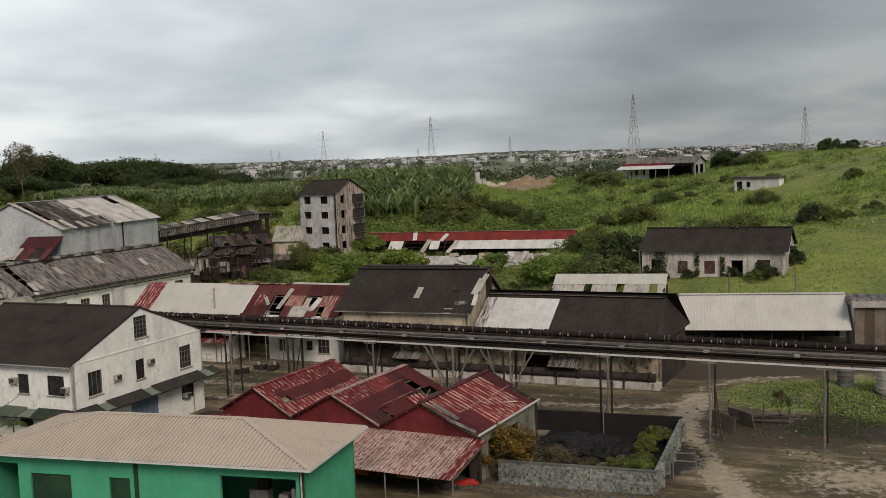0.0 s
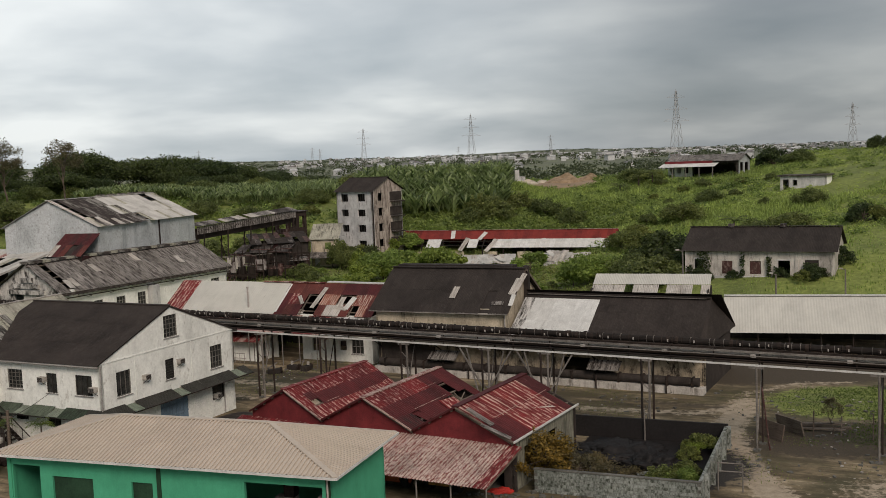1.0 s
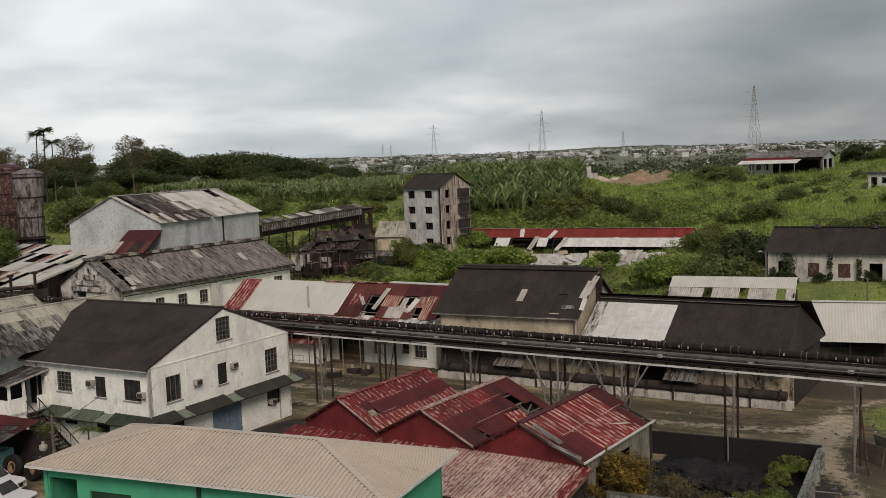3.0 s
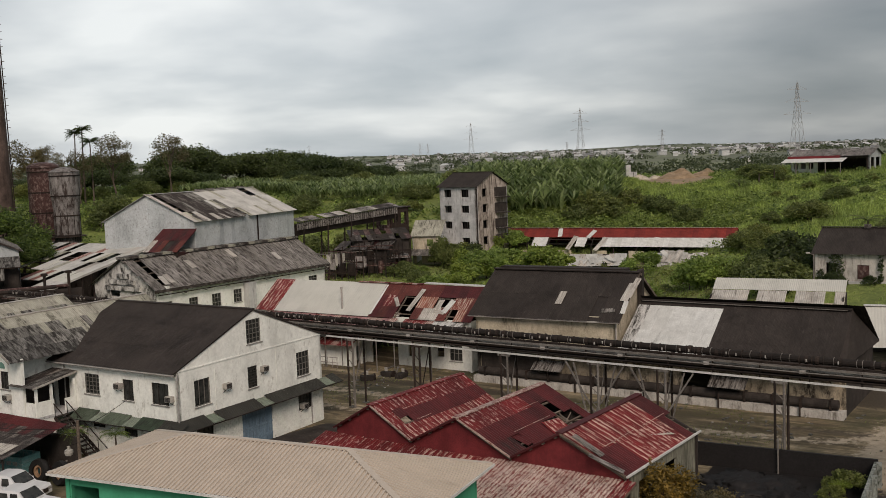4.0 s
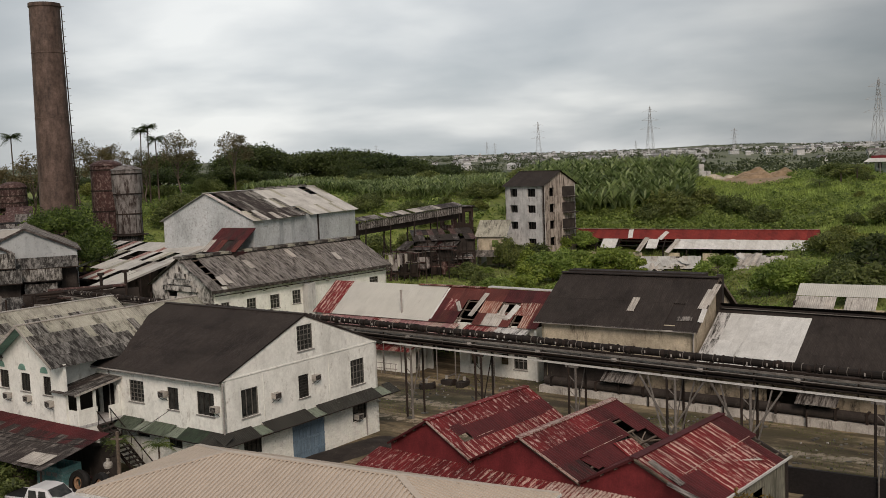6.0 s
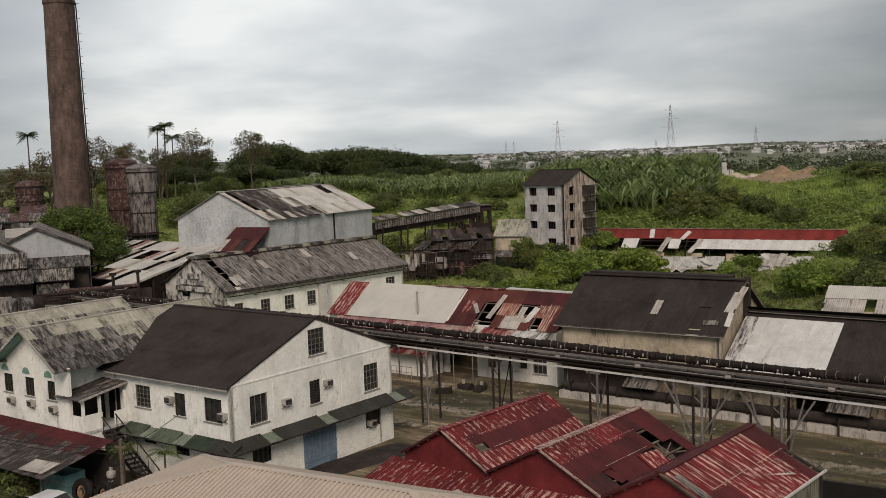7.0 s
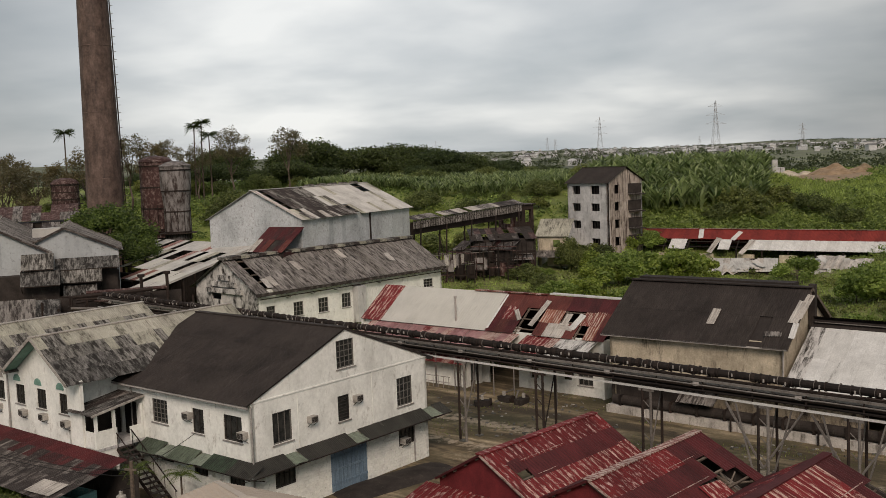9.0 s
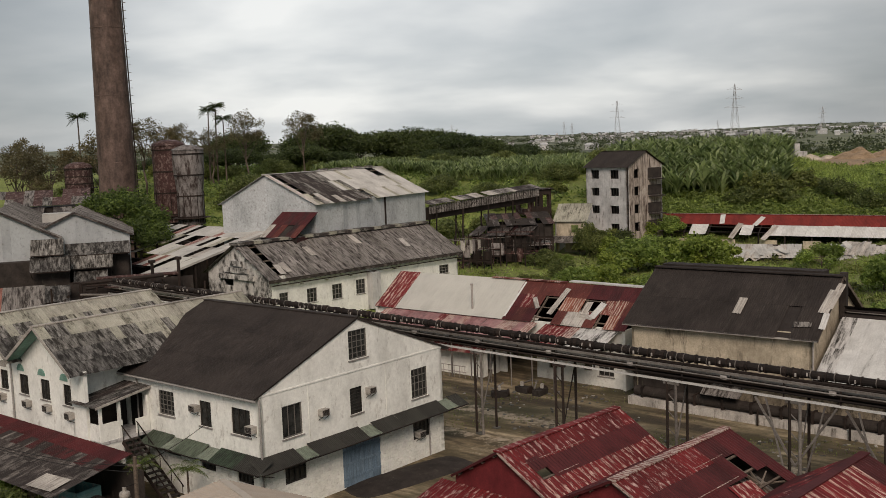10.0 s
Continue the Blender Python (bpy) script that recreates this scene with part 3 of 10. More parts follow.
def ring_bm(w, h, t, y0, y1):
    """A rectangular frame of one piece."""
    bm = bmesh.new()
    rect = lambda i, y: [bm.verts.new(p) for p in ((i, y, i), (w - i, y, i), (w - i, y, h - i), (i, y, h - i))]
    fo, fi, bo, bi = rect(0, y0), rect(t, y0), rect(0, y1), rect(t, y1)
    for k in range(4):
        j = (k + 1) % 4
        for a, b in ((fo, fi), (fi, bi), (bi, bo), (bo, fo)):
            bm.faces.new((a[k], a[j], b[j], b[k]))
    return bm


def window(parent, m, w, h, cols=2, rows=3, frame_mat="dark_frame", bar=0.04, sill=True, depth=0.1, group=""):
    """A barred window set in its opening: frame with glazing bars, glass behind, and a sill."""
    t = 0.06
    win = part("window", ring_bm(w, h, t, depth - 0.04, depth + 0.03), frame_mat, parent, m=m)
    for i in range(1, cols):
        part("bar", box_bm(w * i / cols - bar / 2, w * i / cols + bar / 2, depth - 0.03, depth + 0.01, t, h - t), frame_mat, win)
    for i in range(1, rows):
        part("bar", box_bm(t, w - t, depth - 0.02, depth + 0.02, h * i / rows - bar / 2, h * i / rows + bar / 2), frame_mat, win)
    part("pane", box_bm(0.01, w - 0.01, depth + 0.035, depth + 0.045, 0.01, h - 0.01), "glass", win)
    if sill:
        part("sill", box_bm(-0.08, w + 0.08, -0.07, 0.03, -0.08, -0.01), "frame", win)
    return win


def terrain(x, y):
    """Height of the ground: a level yard, a plain that climbs slowly away and a hill on the east side."""
    z = float(np.interp(y, (-400, 98, 130, 165, 180, 190, 200, 215, 235, 260, 285, 350, 520, 800, 1500, 2600, 3600, 4200), (0, 0, 0.4, 0.9, 1.7, 3.2, 6.0, 9.5, 12.4, 13.0, 12.6, 9.0, 8.6, 10.6, 14.5, 18.5, 24, 31)))
    low = float(np.interp(y, (98, 130, 165, 180, 194, 300), (0, 0.4, 0.9, 1.7, 3.5, 7.0)))
    s = min(1.0, max(0.0, (y - 95) / 50))
    s = s * s * (3 - 2 * s)
    far = 1.0 - min(1.0, max(0.0, (y - 330) / 300))
    e = max(0.0, x - 8)
    fade = 1.0 - min(1.0, max(0.0, (y - 245) / 130))
    z += max(0.0, low + s * 0.155 * min(e, 84) - z) * fade
    w = max(0.0, -x - 60)
    z += s * far * 0.02 * min(w, 200)
    z += 0.5 * s * noise.noise(Vector((x * 0.03, y * 0.03, 0)))
    # the grassy shelf on which the bungalow stands
    u, v = 0.9029 * (x - 26.08) - 0.4299 * (y - 131.3), 0.4299 * (x - 26.08) + 0.9029 * (y - 131.3)
    z += 0.75 * min(1.0, max(0.0, 1 - (abs(u - 8.5) - 9.5) / 6)) * min(1.0, max(0.0, 1 - (abs(v - 3) - 5.5) / 5))
    # low swells of the far country
    away = min(1.0, max(0.0, (y - 1300) / 2600))
    z += away * (13.0 * noise.noise(Vector((x * 0.0016, y * 0.0011, 4.0))) - 0.0045 * x)
    return z

# ---------------------------------------------------------------- ground


def build_ground():
    xs = np.unique(np.concatenate([np.linspace(-3500, -260, 22), np.linspace(-240, -44, 50), np.linspace(-40, 50, 100), np.linspace(54, 202, 38), np.linspace(220, 3500, 22)]))
    ys = np.unique(np.concatenate([np.linspace(-400, 10, 8), np.linspace(16, 46, 8), np.linspace(48, 108, 70), np.linspace(110.5, 330, 90), np.linspace(345, 1000, 36), np.linspace(1060, 4200, 30)]))
    verts = [(x, y, terrain(x, y)) for y in ys for x in xs]
    nx = len(xs)
    faces = [(j * nx + i, j * nx + i + 1, (j + 1) * nx + i + 1, (j + 1) * nx + i) for j in range(len(ys) - 1) for i in range(nx - 1)]
    me = bpy.data.meshes.new("ground")
    me.from_pydata(verts, [], faces)
    me.materials.append(M["ground"])
    me.materials.append(M["hazed_ground"])
    # beyond y = 430 the ground takes the haze-greyed colour
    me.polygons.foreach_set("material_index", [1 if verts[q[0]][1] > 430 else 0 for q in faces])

    def near(x, y, line, width):
        """1 on a worn line, falling to 0 at its width."""
        best = 9e9
        for (ax, ay), (bx, by) in zip(line, line[1:]):
            k = ((x - ax) * (bx - ax) + (y - ay) * (by - ay)) / ((bx - ax) ** 2 + (by - ay) ** 2)
            k = min(1.0, max(0.0, k))
            best = min(best, math.hypot(x - ax - k * (bx - ax), y - ay - k * (by - ay)))
        return max(0.0, 1 - best / width)

    def spot(x, y, cx, cy, rx, ry):
        return max(0.0, 1.1 - math.hypot((x - cx) / rx, (y - cy) / ry))

    def grassy(x, y):
        g = min(1.0, max(0.0, (y - 104) / 10)) * (0.56 if y < 186 and -60 < x < 21 else 1.0)
        lawn = min(1.0, 2.6 * max(spot(x, y, 29.0, 80.5, 8.5, 6.6), spot(x, y, 35.5, 78, 9, 9.5)))
        left = min(1.0, max(0.0, (y - 100 - 0.5 * x) / 30)) if x < -50 else 0
        return max(g, 0.62 * lawn, 0.36 * min(1.0, 2.0 * spot(x, y, 28, 71.5, 12, 7)), left)

    walked = ((20.7, 81.5), (19.3, 78), (17.6, 74.8), (16.6, 69.6), (16.5, 63.2), (16.8, 57.8), (18.5, 50))
    along_dock = ((-6, 86.5), (7.3, 81.3), (15.8, 78.6), (19.5, 79.5))

    def track(x, y):
        return max(near(x, y, walked, 2.3), 0.75 * near(x, y, along_dock, 1.6), 0.7 * spot(x, y, 25, 59.5, 9, 6), 0.62 * near(x, y, ((21, 84), (26.6, 87.3), (31, 87)), 1.5), 0.72 * spot(x, y, -14, 85, 8, 4), 0.8 * near(x, y, ((-27, 97), (-4, 85.5)), 1.7), 0.72 * near(x, y, ((-22, 89), (-2, 80)), 1.5))

    def moss(x, y):
        return max(0.95 * near(x, y, ((-2, 81.5), (7, 77.8), (14.5, 74.8)), 2.2), 0.85 * near(x, y, ((-4, 91), (6.3, 86.2), (18, 81.5)), 1.3), 0.8 * near(x, y, ((-25, 92.5), (-3, 83)), 1.3), 0.7 * spot(x, y, -8, 88, 8, 3))

    def earth(x, y):
        # bare earth by the lawn and dock; the last spot darkens ground round the beige shed
        return max(min(1.0, 1.6 * spot(x, y, 25, 70.5, 10.5, 6)), 0.9 * near(x, y, ((-24, 100), (-8, 93), (19, 80)), 1.6), 1.6 * spot(x, y, 28, 92.5, 19, 7.5))

    def soot(x, y):
        return min(1.0, 2.0 * spot(x, y, 9.6, 66.2, 8.5, 7.0))

    for name, rule in (("soot", soot), ("grass", grassy), ("track", track), ("moss", moss), ("earth", earth)):
        att = me.attributes.new(name, "FLOAT", "POINT")
        att.data.foreach_set("value", [rule(v[0], v[1]) if name == "grass" or (-45 < v[0] < 55 and 45 < v[1] < 110) else 0.0 for v in verts])
    me.shade_smooth()
    tagged(new("ground", me), "stained concrete yard giving way to green grass and fields", "ground", kind="structure")


build_ground()

# ---------------------------------------------------------------- green hip-roofed building


def green_building():
    x, y, ang, l, w, ze, zr, ins = -26.81, 54.76, -16.47, 20.55, 8.09, 5.19, 6.55, 5.6
    t = thing("green_building", pose(x, y, 0, 0, 0, ang), "green painted store with a tan ribbed hip roof", "building")
    o = 0.6
    L, W = l - 2 * o, w - 2 * o
    fronts = side_frames(L, W)
    holes = {"front": [(0.3, 2.1, 0.0, 4.5), (2.9, 5.5, 1.2, 4.0), (7.9, 9.2, 2.4, 4.0), (14.6, 18.9, 0.0, 4.45)], "right": [], "back": [], "left": []}
    for side, f in fronts.items():
        n = L if side in ("front", "back") else W
        part("wall", wall_bm(n, ze - 0.02, holes[side], 0.2), "green_wall", t, m=pose(o, o, 0) @ f)
    # closed dark green doors, corner posts and mouldings
    part("door", box_bm(o + 2.95, o + 5.45, o + 0.08, o + 0.14, 1.2, 3.98), "green_dark", t, "dark green double door")
    part("shutter", box_bm(o + 7.95, o + 9.15, o + 0.08, o + 0.14, 2.4, 3.98), "green_dark", t, "dark green shutter")
    for px in (o - 0.02, o + 9.5, o + L - 0.22):
        part("pilaster", box_bm(px, px + 0.24, o - 0.06, o - 0.003, 0, ze - 0.05), "green_wall" if px < o + 9 else "green_dark", t)
    part("downpipe", tube_bm((l - 0.7, o - 0.12, 0.2), (l - 0.7, o - 0.12, ze - 0.2), 0.05), "pale_pipe", t)
    part("fascia", box_bm(-0.03, l + 0.03, -0.1, -0.03, ze - 0.1, ze + 0.02), "white_sheet", t)
    part("fascia", box_bm(l + 0.03, l + 0.1, -0.1, w + 0.06, ze - 0.1, ze + 0.02), "white_sheet", t)
    part("soffit", box_bm(0.0, l, 0.0, w, ze - 0.07, ze - 0.03), "frame", t)
    # four hips of ribbed sheet
    A, B, C, D = (Vector(p) for p in ((0, 0, ze), (l, 0, ze), (l, w, ze), (0, w, ze)))
    R0, R1 = Vector((ins, w / 2, zr)), Vector((l - ins, w / 2, zr))

    def hip(p, q, r, s, name):
        """Ribbed sheet over a slope whose eave is p-q and whose ridge is s-r."""
        m = slope_pose(p, q - p, ((r + s) / 2) - (p + q) / 2)
        inv = m.inverted()
        a, b, c, d = (inv @ v for v in (p, q, r, s))
        bm = bmesh.new()
        pitch, n = 0.24, int((b.x - a.x) / 0.24)
        H = c.y

        def top(xx):
            if xx < d.x:
                return H * xx / max(d.x, 1e-3)
            if xx > c.x:
                return H * (b.x - xx) / max(b.x - c.x, 1e-3)
            return H

        prof = []
        for i in range(n):
            x0 = i * pitch
            prof += [(x0, 0), (x0 + 0.135, 0), (x0 + 0.145, 0.075), (x0 + 0.23, 0.075)]
        prof.append((b.x, 0))
        lo = [bm.verts.new((px, -0.05, pz)) for px, pz in prof]
        hi = [bm.verts.new((px, max(top(px), -0.04), pz)) for px, pz in prof]
        for i in range(len(prof) - 1):
            bm.faces.new((lo[i], lo[i + 1], hi[i + 1], hi[i]))
        part(name, bm, "tan_sheet", t, m=m)

    hip(A, B, R1, R0, "roof_slope")
    hip(B, C, R1, R1, "roof_slope")
    hip(C, D, R0, R1, "roof_slope")
    hip(D, A, R0, R0, "roof_slope")
    for p, q in ((R0, R1), (B, R1), (C, R1), (A, R0), (D, R0)):
        part("ridge_cap", beam_bm(p + Vector((0, 0, 0.045)), q + Vector((0, 0, 0.045)), 0.3, 0.06), "tan_sheet", t)
    part("floor_slab", box_bm(o, o + L, o, o + W, 0.02, 0.12), "mortar", t)
    # a cabinet in the small open bay, and dark green panels painting the bay's shade
    part("partition", box_bm(o + 0.25, o + 2.6, o + 2.2, o + 2.3, 0.1, ze - 0.1), "green_dark", t)
    part("partition", box_bm(o + 2.5, o + 2.6, o + 0.2, o + 2.2, 0.1, ze - 0.1), "green_dark", t)
    cab = thing("cabinet", pose(x, y, 0, 0, 0, ang) @ pose(o + 0.9, o + 0.5, 0.12), "scuffed white metal cabinet in the open bay", "cabinet")
    part("body", box_bm(0, 0.95, 0, 0.6, 0, 1.9), "ac_white", cab)
    part("door", box_bm(0.04, 0.46, -0.025, -0.003, 0.05, 1.85), "ac_white", cab)
    part("door", box_bm(0.49, 0.91, -0.025, -0.003, 0.05, 1.85), "ac_white", cab)
    # shelving and crates seen through the open bay
    rnd = random.Random(5)
    for i in range(9):
        cx, cy = o + rnd.uniform(14.9, 18.4), o + rnd.uniform(0.6, 2.4)
        b = rnd.uniform(0.5, 0.9)
        for k in range(rnd.randint(2, 5)):
            c = part("crate", box_bm(0, b, 0, b, 0, 0.7), rnd.choice(("ac_white", "frame", "dark_steel")), None, m=pose(x, y, 0, 0, 0, ang) @ pose(cx, cy, 0.12 + k * 0.71, 0, 0, rnd.uniform(-4, 4)))
            tagged(c, "stacked storage crate in the open store bay", "crate", "stored crates")


green_building()
for i, q in enumerate(((4.6, 0.9), (5.7, 0.8), (6.7, 1.0), (8.0, 0.7), (8.9, 0.9), (0.6, 1.2))):
    box = part("crate", box_bm(0, q[1], 0, 0.8, 0, 0.75 + 0.15 * (i % 3)), "ac_white" if i % 2 else "frame", None, m=pose(-26.81, 54.76, 0, 0, 0, -16.47) @ pose(0.6 + q[0], -0.9, 0.0, 0, 0, 5 * (i % 3) - 4))
    tagged(box, "pale storage crate standing before the green store", "crate", "outdoor crates")

# ---------------------------------------------------------------- white two-storey house
HOUSE = pose(-26.82, 70.85, 0, 0, 0, 66.16)


def air_conditioner(m):
    t = thing("air_conditioner", m, "yellowed white window air conditioner on a bracket", "air conditioner", "wall air conditioners")
    part("casing", box_bm(-0.28, 0.28, -0.36, 0.1, 0.0, 0.37), "ac_white", t)
    bm = bmesh.new()
    for i in range(6):
        add_box(bm, -0.24, 0.24, -0.38, -0.362, 0.04 + i * 0.052, 0.07 + i * 0.052)
    part("grille", bm, "dark_steel", t)
    for sx in (-0.24, 0.24):
        part("bracket", beam_bm((sx, 0.0, -0.25), (sx, -0.34, -0.01), 0.03, 0.03), "dark_steel", t)


def house():
    W, D, ze, zr, th = 14.81, 13.69, 6.8, 9.75, 0.22
    t = thing("white_house", HOUSE, "two-storey white rendered house with a black gable roof and mossy awnings", "house")
    g_holes = [(1.49, 2.94, 4.05, 5.85), (6.62, 7.6, 4.2, 5.75), (11.9, 13.38, 3.95, 5.8), (1.5, 3.05, 1.5, 2.9), (5.82, 8.99, 0.02, 2.5), (11.9, 13.45, 1.35, 2.7)]
    s_holes = [(7.72, 9.25, 4.5, 5.95), (4.25, 5.3, 4.4, 5.85), (0.85, 2.45, 4.4, 5.87), (7.37, 8.66, 2.2, 2.87), (4.11, 5.44, 1.9, 2.83), (0.83, 2.17, 1.75, 2.77)]
    side = [(D - b, D - a, c, d) for a, b, c, d in s_holes]
    attic = (6.68, 8.18, 7.4, 9.1)
    gm = side_frames(W, D)
    # the gable wall is in three lifts, so that the attic window is a real opening
    part("wall", wall_bm(W, 3.3, g_holes[3:], th), "white_wall", t)
    part("wall", wall_bm(W, ze, g_holes[:3], th, base=3.3), "white_wall", t)
    bm = bmesh.new()
    k = (zr - ze) / (W / 2)

    def slab(poly):
        f = [bm.verts.new((px, 0, pz)) for px, pz in poly]
        b = [bm.verts.new((px, th, pz)) for px, pz in poly]
        bm.faces.new(f)
        bm.faces.new(b[::-1])
        for i in range(len(poly)):
            bm.faces.new((f[i], f[(i + 1) % len(poly)], b[(i + 1) % len(poly)], b[i]))

    a0, a1, b0, b1 = attic
    slab([(0, ze), (a0, ze), (a0, ze + k * a0), ])
    slab([(a1, ze), (W, ze), (a1, ze + k * (W - a1))])
    slab([(a0, ze), (a1, ze), (a1, b0), (a0, b0)])
    slab([(a0, b1), (a1, b1), (a1, ze + k * (W - a1)), (W / 2, zr), (a0, ze + k * a0)])
    part("gable", bm, "white_wall", t)
    part("wall", wall_bm(D, ze, side, th), "white_wall", t, m=gm["left"])
    part("wall", wall_bm(D, ze, [], th), "white_wall", t, m=gm["right"])
    part("wall", wall_bm(W, ze, [], th, apex=(W / 2, zr)), "white_wall", t, m=gm["back"])
    # floor in the black that stands for unlit rooms
    part("floor", box_bm(th, W - th, th, D - th, 3.1, 3.25), "interior_shade", t)
    for i, (x0, x1, z0, z1) in enumerate(g_holes):
        if i == 4:
            continue
        grid = (4, 4) if i in (2,) else (3, 1) if i == 0 else (1, 8) if i == 1 else (4, 2)
        window(t, pose(x0, 0, z0), x1 - x0, z1 - z0, *grid, "bar_grey" if i in (0, 2) else "dark_frame", 0.04, sill=i < 3)
    window(t, pose(a0, 0, b0), a1 - a0, b1 - b0, 4, 5, "bar_grey", 0.04)
    for i, (x0, x1, z0, z1) in enumerate(side):
        window(t, gm["left"] @ pose(x0, 0, z0), x1 - x0, z1 - z0, *((4, 5), (2, 1), (3, 1), (4, 2), (4, 2), (4, 2))[i], "bar_grey" if i == 0 else "dark_frame", 0.04, sill=i < 3)
    # the wide blue double door
    d = part("door", box_bm(5.84, 8.97, 0.08, 0.13, 0.03, 2.48), "blue_door", t, "pale blue boarded double door")
    for i in range(9):
        part("board", box_bm(5.86 + i * 0.345, 6.18 + i * 0.345, 0.05, 0.078, 0.04, 2.46), "blue_door", d)
    for z in (0.45, 1.3, 2.1):
        part("rail", box_bm(5.86, 8.95, 0.02, 0.048, z, z + 0.12), "blue_door", d)
    # painted blocks of the lower storey on both visible faces
    blk = mesh_of("block", box_bm(0.02, 0.38, -0.032, 0.0, 0.02, 0.18), "white_wall")

    def blocks(m, length, holes, z1):
        for r in range(int(z1 / 0.2)):
            for c in range(-1, int(length / 0.4) + 1):
                x0 = c * 0.4 + (0.2 if r % 2 else 0)
                if x0 < 0 or x0 + 0.4 > length:
                    continue
                if any(x0 < h[1] and x0 + 0.4 > h[0] and r * 0.2 < h[3] and r * 0.2 + 0.2 > h[2] for h in holes):
                    continue
                place("block", blk, t, m @ pose(x0, 0, r * 0.2))

    blocks(pose(0, 0, 0), W, g_holes[3:], 2.85)
    blocks(gm["left"] @ pose(0, 0, 1.2), D, [(a, b, c - 1.2, e - 1.2) for a, b, c, e in side[3:]], 1.7)
    # string courses and corner joints of the render
    part("string_course", box_bm(-0.02, W + 0.02, -0.04, -0.002, 6.7, 6.78), "white_wall", t)
    for px in (3.4, 9.6):
        part("joint_bead", box_bm(px, px + 0.05, -0.03, -0.002, 3.5, 6.68), "white_wall", t)
    # awning round two sides, of separate sheets, some of them lifted
    rnd = random.Random(3)
    for m, n, mats in ((pose(-0.9, 0, 3.45), W + 2.2, "g"), (gm["left"] @ pose(3.7, 0, 3.45), D - 2.8, "s")):
        k = int(n / 1.0)
        for i in range(k):
            mat = "awning_dark" if mats == "g" else ("awning_mid" if i < 6 else "awning_green" if i < 8 else "awning_dark")
            lift = 0.0
            if i in ((3, 8, k - 2) if mats == "g" else (2, 5)):
                mat, lift = "awning_pale", 9
            me = sheet_mesh(n / k + 0.03, 1.15, mat, 0.12, 0.02)
            place("awning_sheet", me, t, m @ pose(i * n / k, -1.05, -0.55 + (0.05 if lift else 0), 27 - lift, 0, rnd.uniform(-1.5, 1.5)))
        part("awning_rail", box_bm(0, n, -1.08, -1.02, -0.6, -0.54), "dark_steel", t, m=m)
        for i in range(0, k + 1, 2):
            part("awning_bracket", beam_bm((i * n / k, -0.02, -0.9), (i * n / k, -1.0, -0.58), 0.04, 0.04), "dark_steel", t, m=m)
    # roof: two tarred slopes of wide sheets with a plain overhang
    oh, e, fr = 0.5, 0.38, 0.08
    rise = (zr - ze) / (W / 2)
    for sgn in (0, 1):
        if sgn == 0:
            m = slope_pose((-e, D + oh, ze - e * rise + 0.06), (0, -1, 0), (1, 0, rise))
        else:
            m = slope_pose((W + e + 0.3, -fr, ze - (e + 0.3) * rise + 0.06), (0, 1, 0), (-1, 0, rise))
        run = W / 2 + e + 0.3 * sgn
        ln, dl = math.hypot(run, run * rise), D + oh + fr
        sheeted(t, m, dl, ln, "black_roof", 1.0, 3, loose=0.004, pitch=0.1, amp=0.016, seed=sgn + 8)
        part("roof_deck", box_bm(0.02, dl - 0.02, 0, ln - 0.02, -0.06, -0.02), "black_roof", t, m=m)
        part("barge_board", box_bm(dl - 0.03, dl, 0, ln, -0.1, 0.03) if sgn == 0 else box_bm(0, 0.03, 0, ln, -0.1, 0.03), "black_roof", t, m=m)
        part("eave_board", box_bm(0.05, dl - 0.05, -0.02, 0.03, -0.16, 0.0), "ac_white", t, m=m)
    part("ridge_cap", beam_bm((W / 2, -fr, zr + 0.1), (W / 2, D + oh, zr + 0.1), 0.4, 0.07), "black_roof", t)
    part("gutter", tube_bm((-e - 0.05, -0.2, ze - 0.22), (-e - 0.05, D, ze - 0.22), 0.07), "frame", t)
    for q in ((-0.09, -0.09), (-0.09, D - 2.4)):
        part("downpipe", tube_bm((*q, 0.1), (*q, ze - 0.2), 0.05), "frame", t)
    part("downpipe", tube_bm((12.9 + 0.4, -0.1, 0.1), (12.9 + 0.4, -0.1, 2.9), 0.05), "frame", t)
    for px, pz in ((4.36, 4.75), (8.17, 5.2)):
        air_conditioner(HOUSE @ pose(px, -0.01, pz))
    for pv, pz in ((5.55, 5.2), (0.6, 4.75)):
        air_conditioner(HOUSE @ gm["left"] @ pose(D - pv, -0.01, pz))
    air_conditioner(HOUSE @ pose(12.35, -0.03, 1.5))


house()

# ---------------------------------------------------------------- red sheds


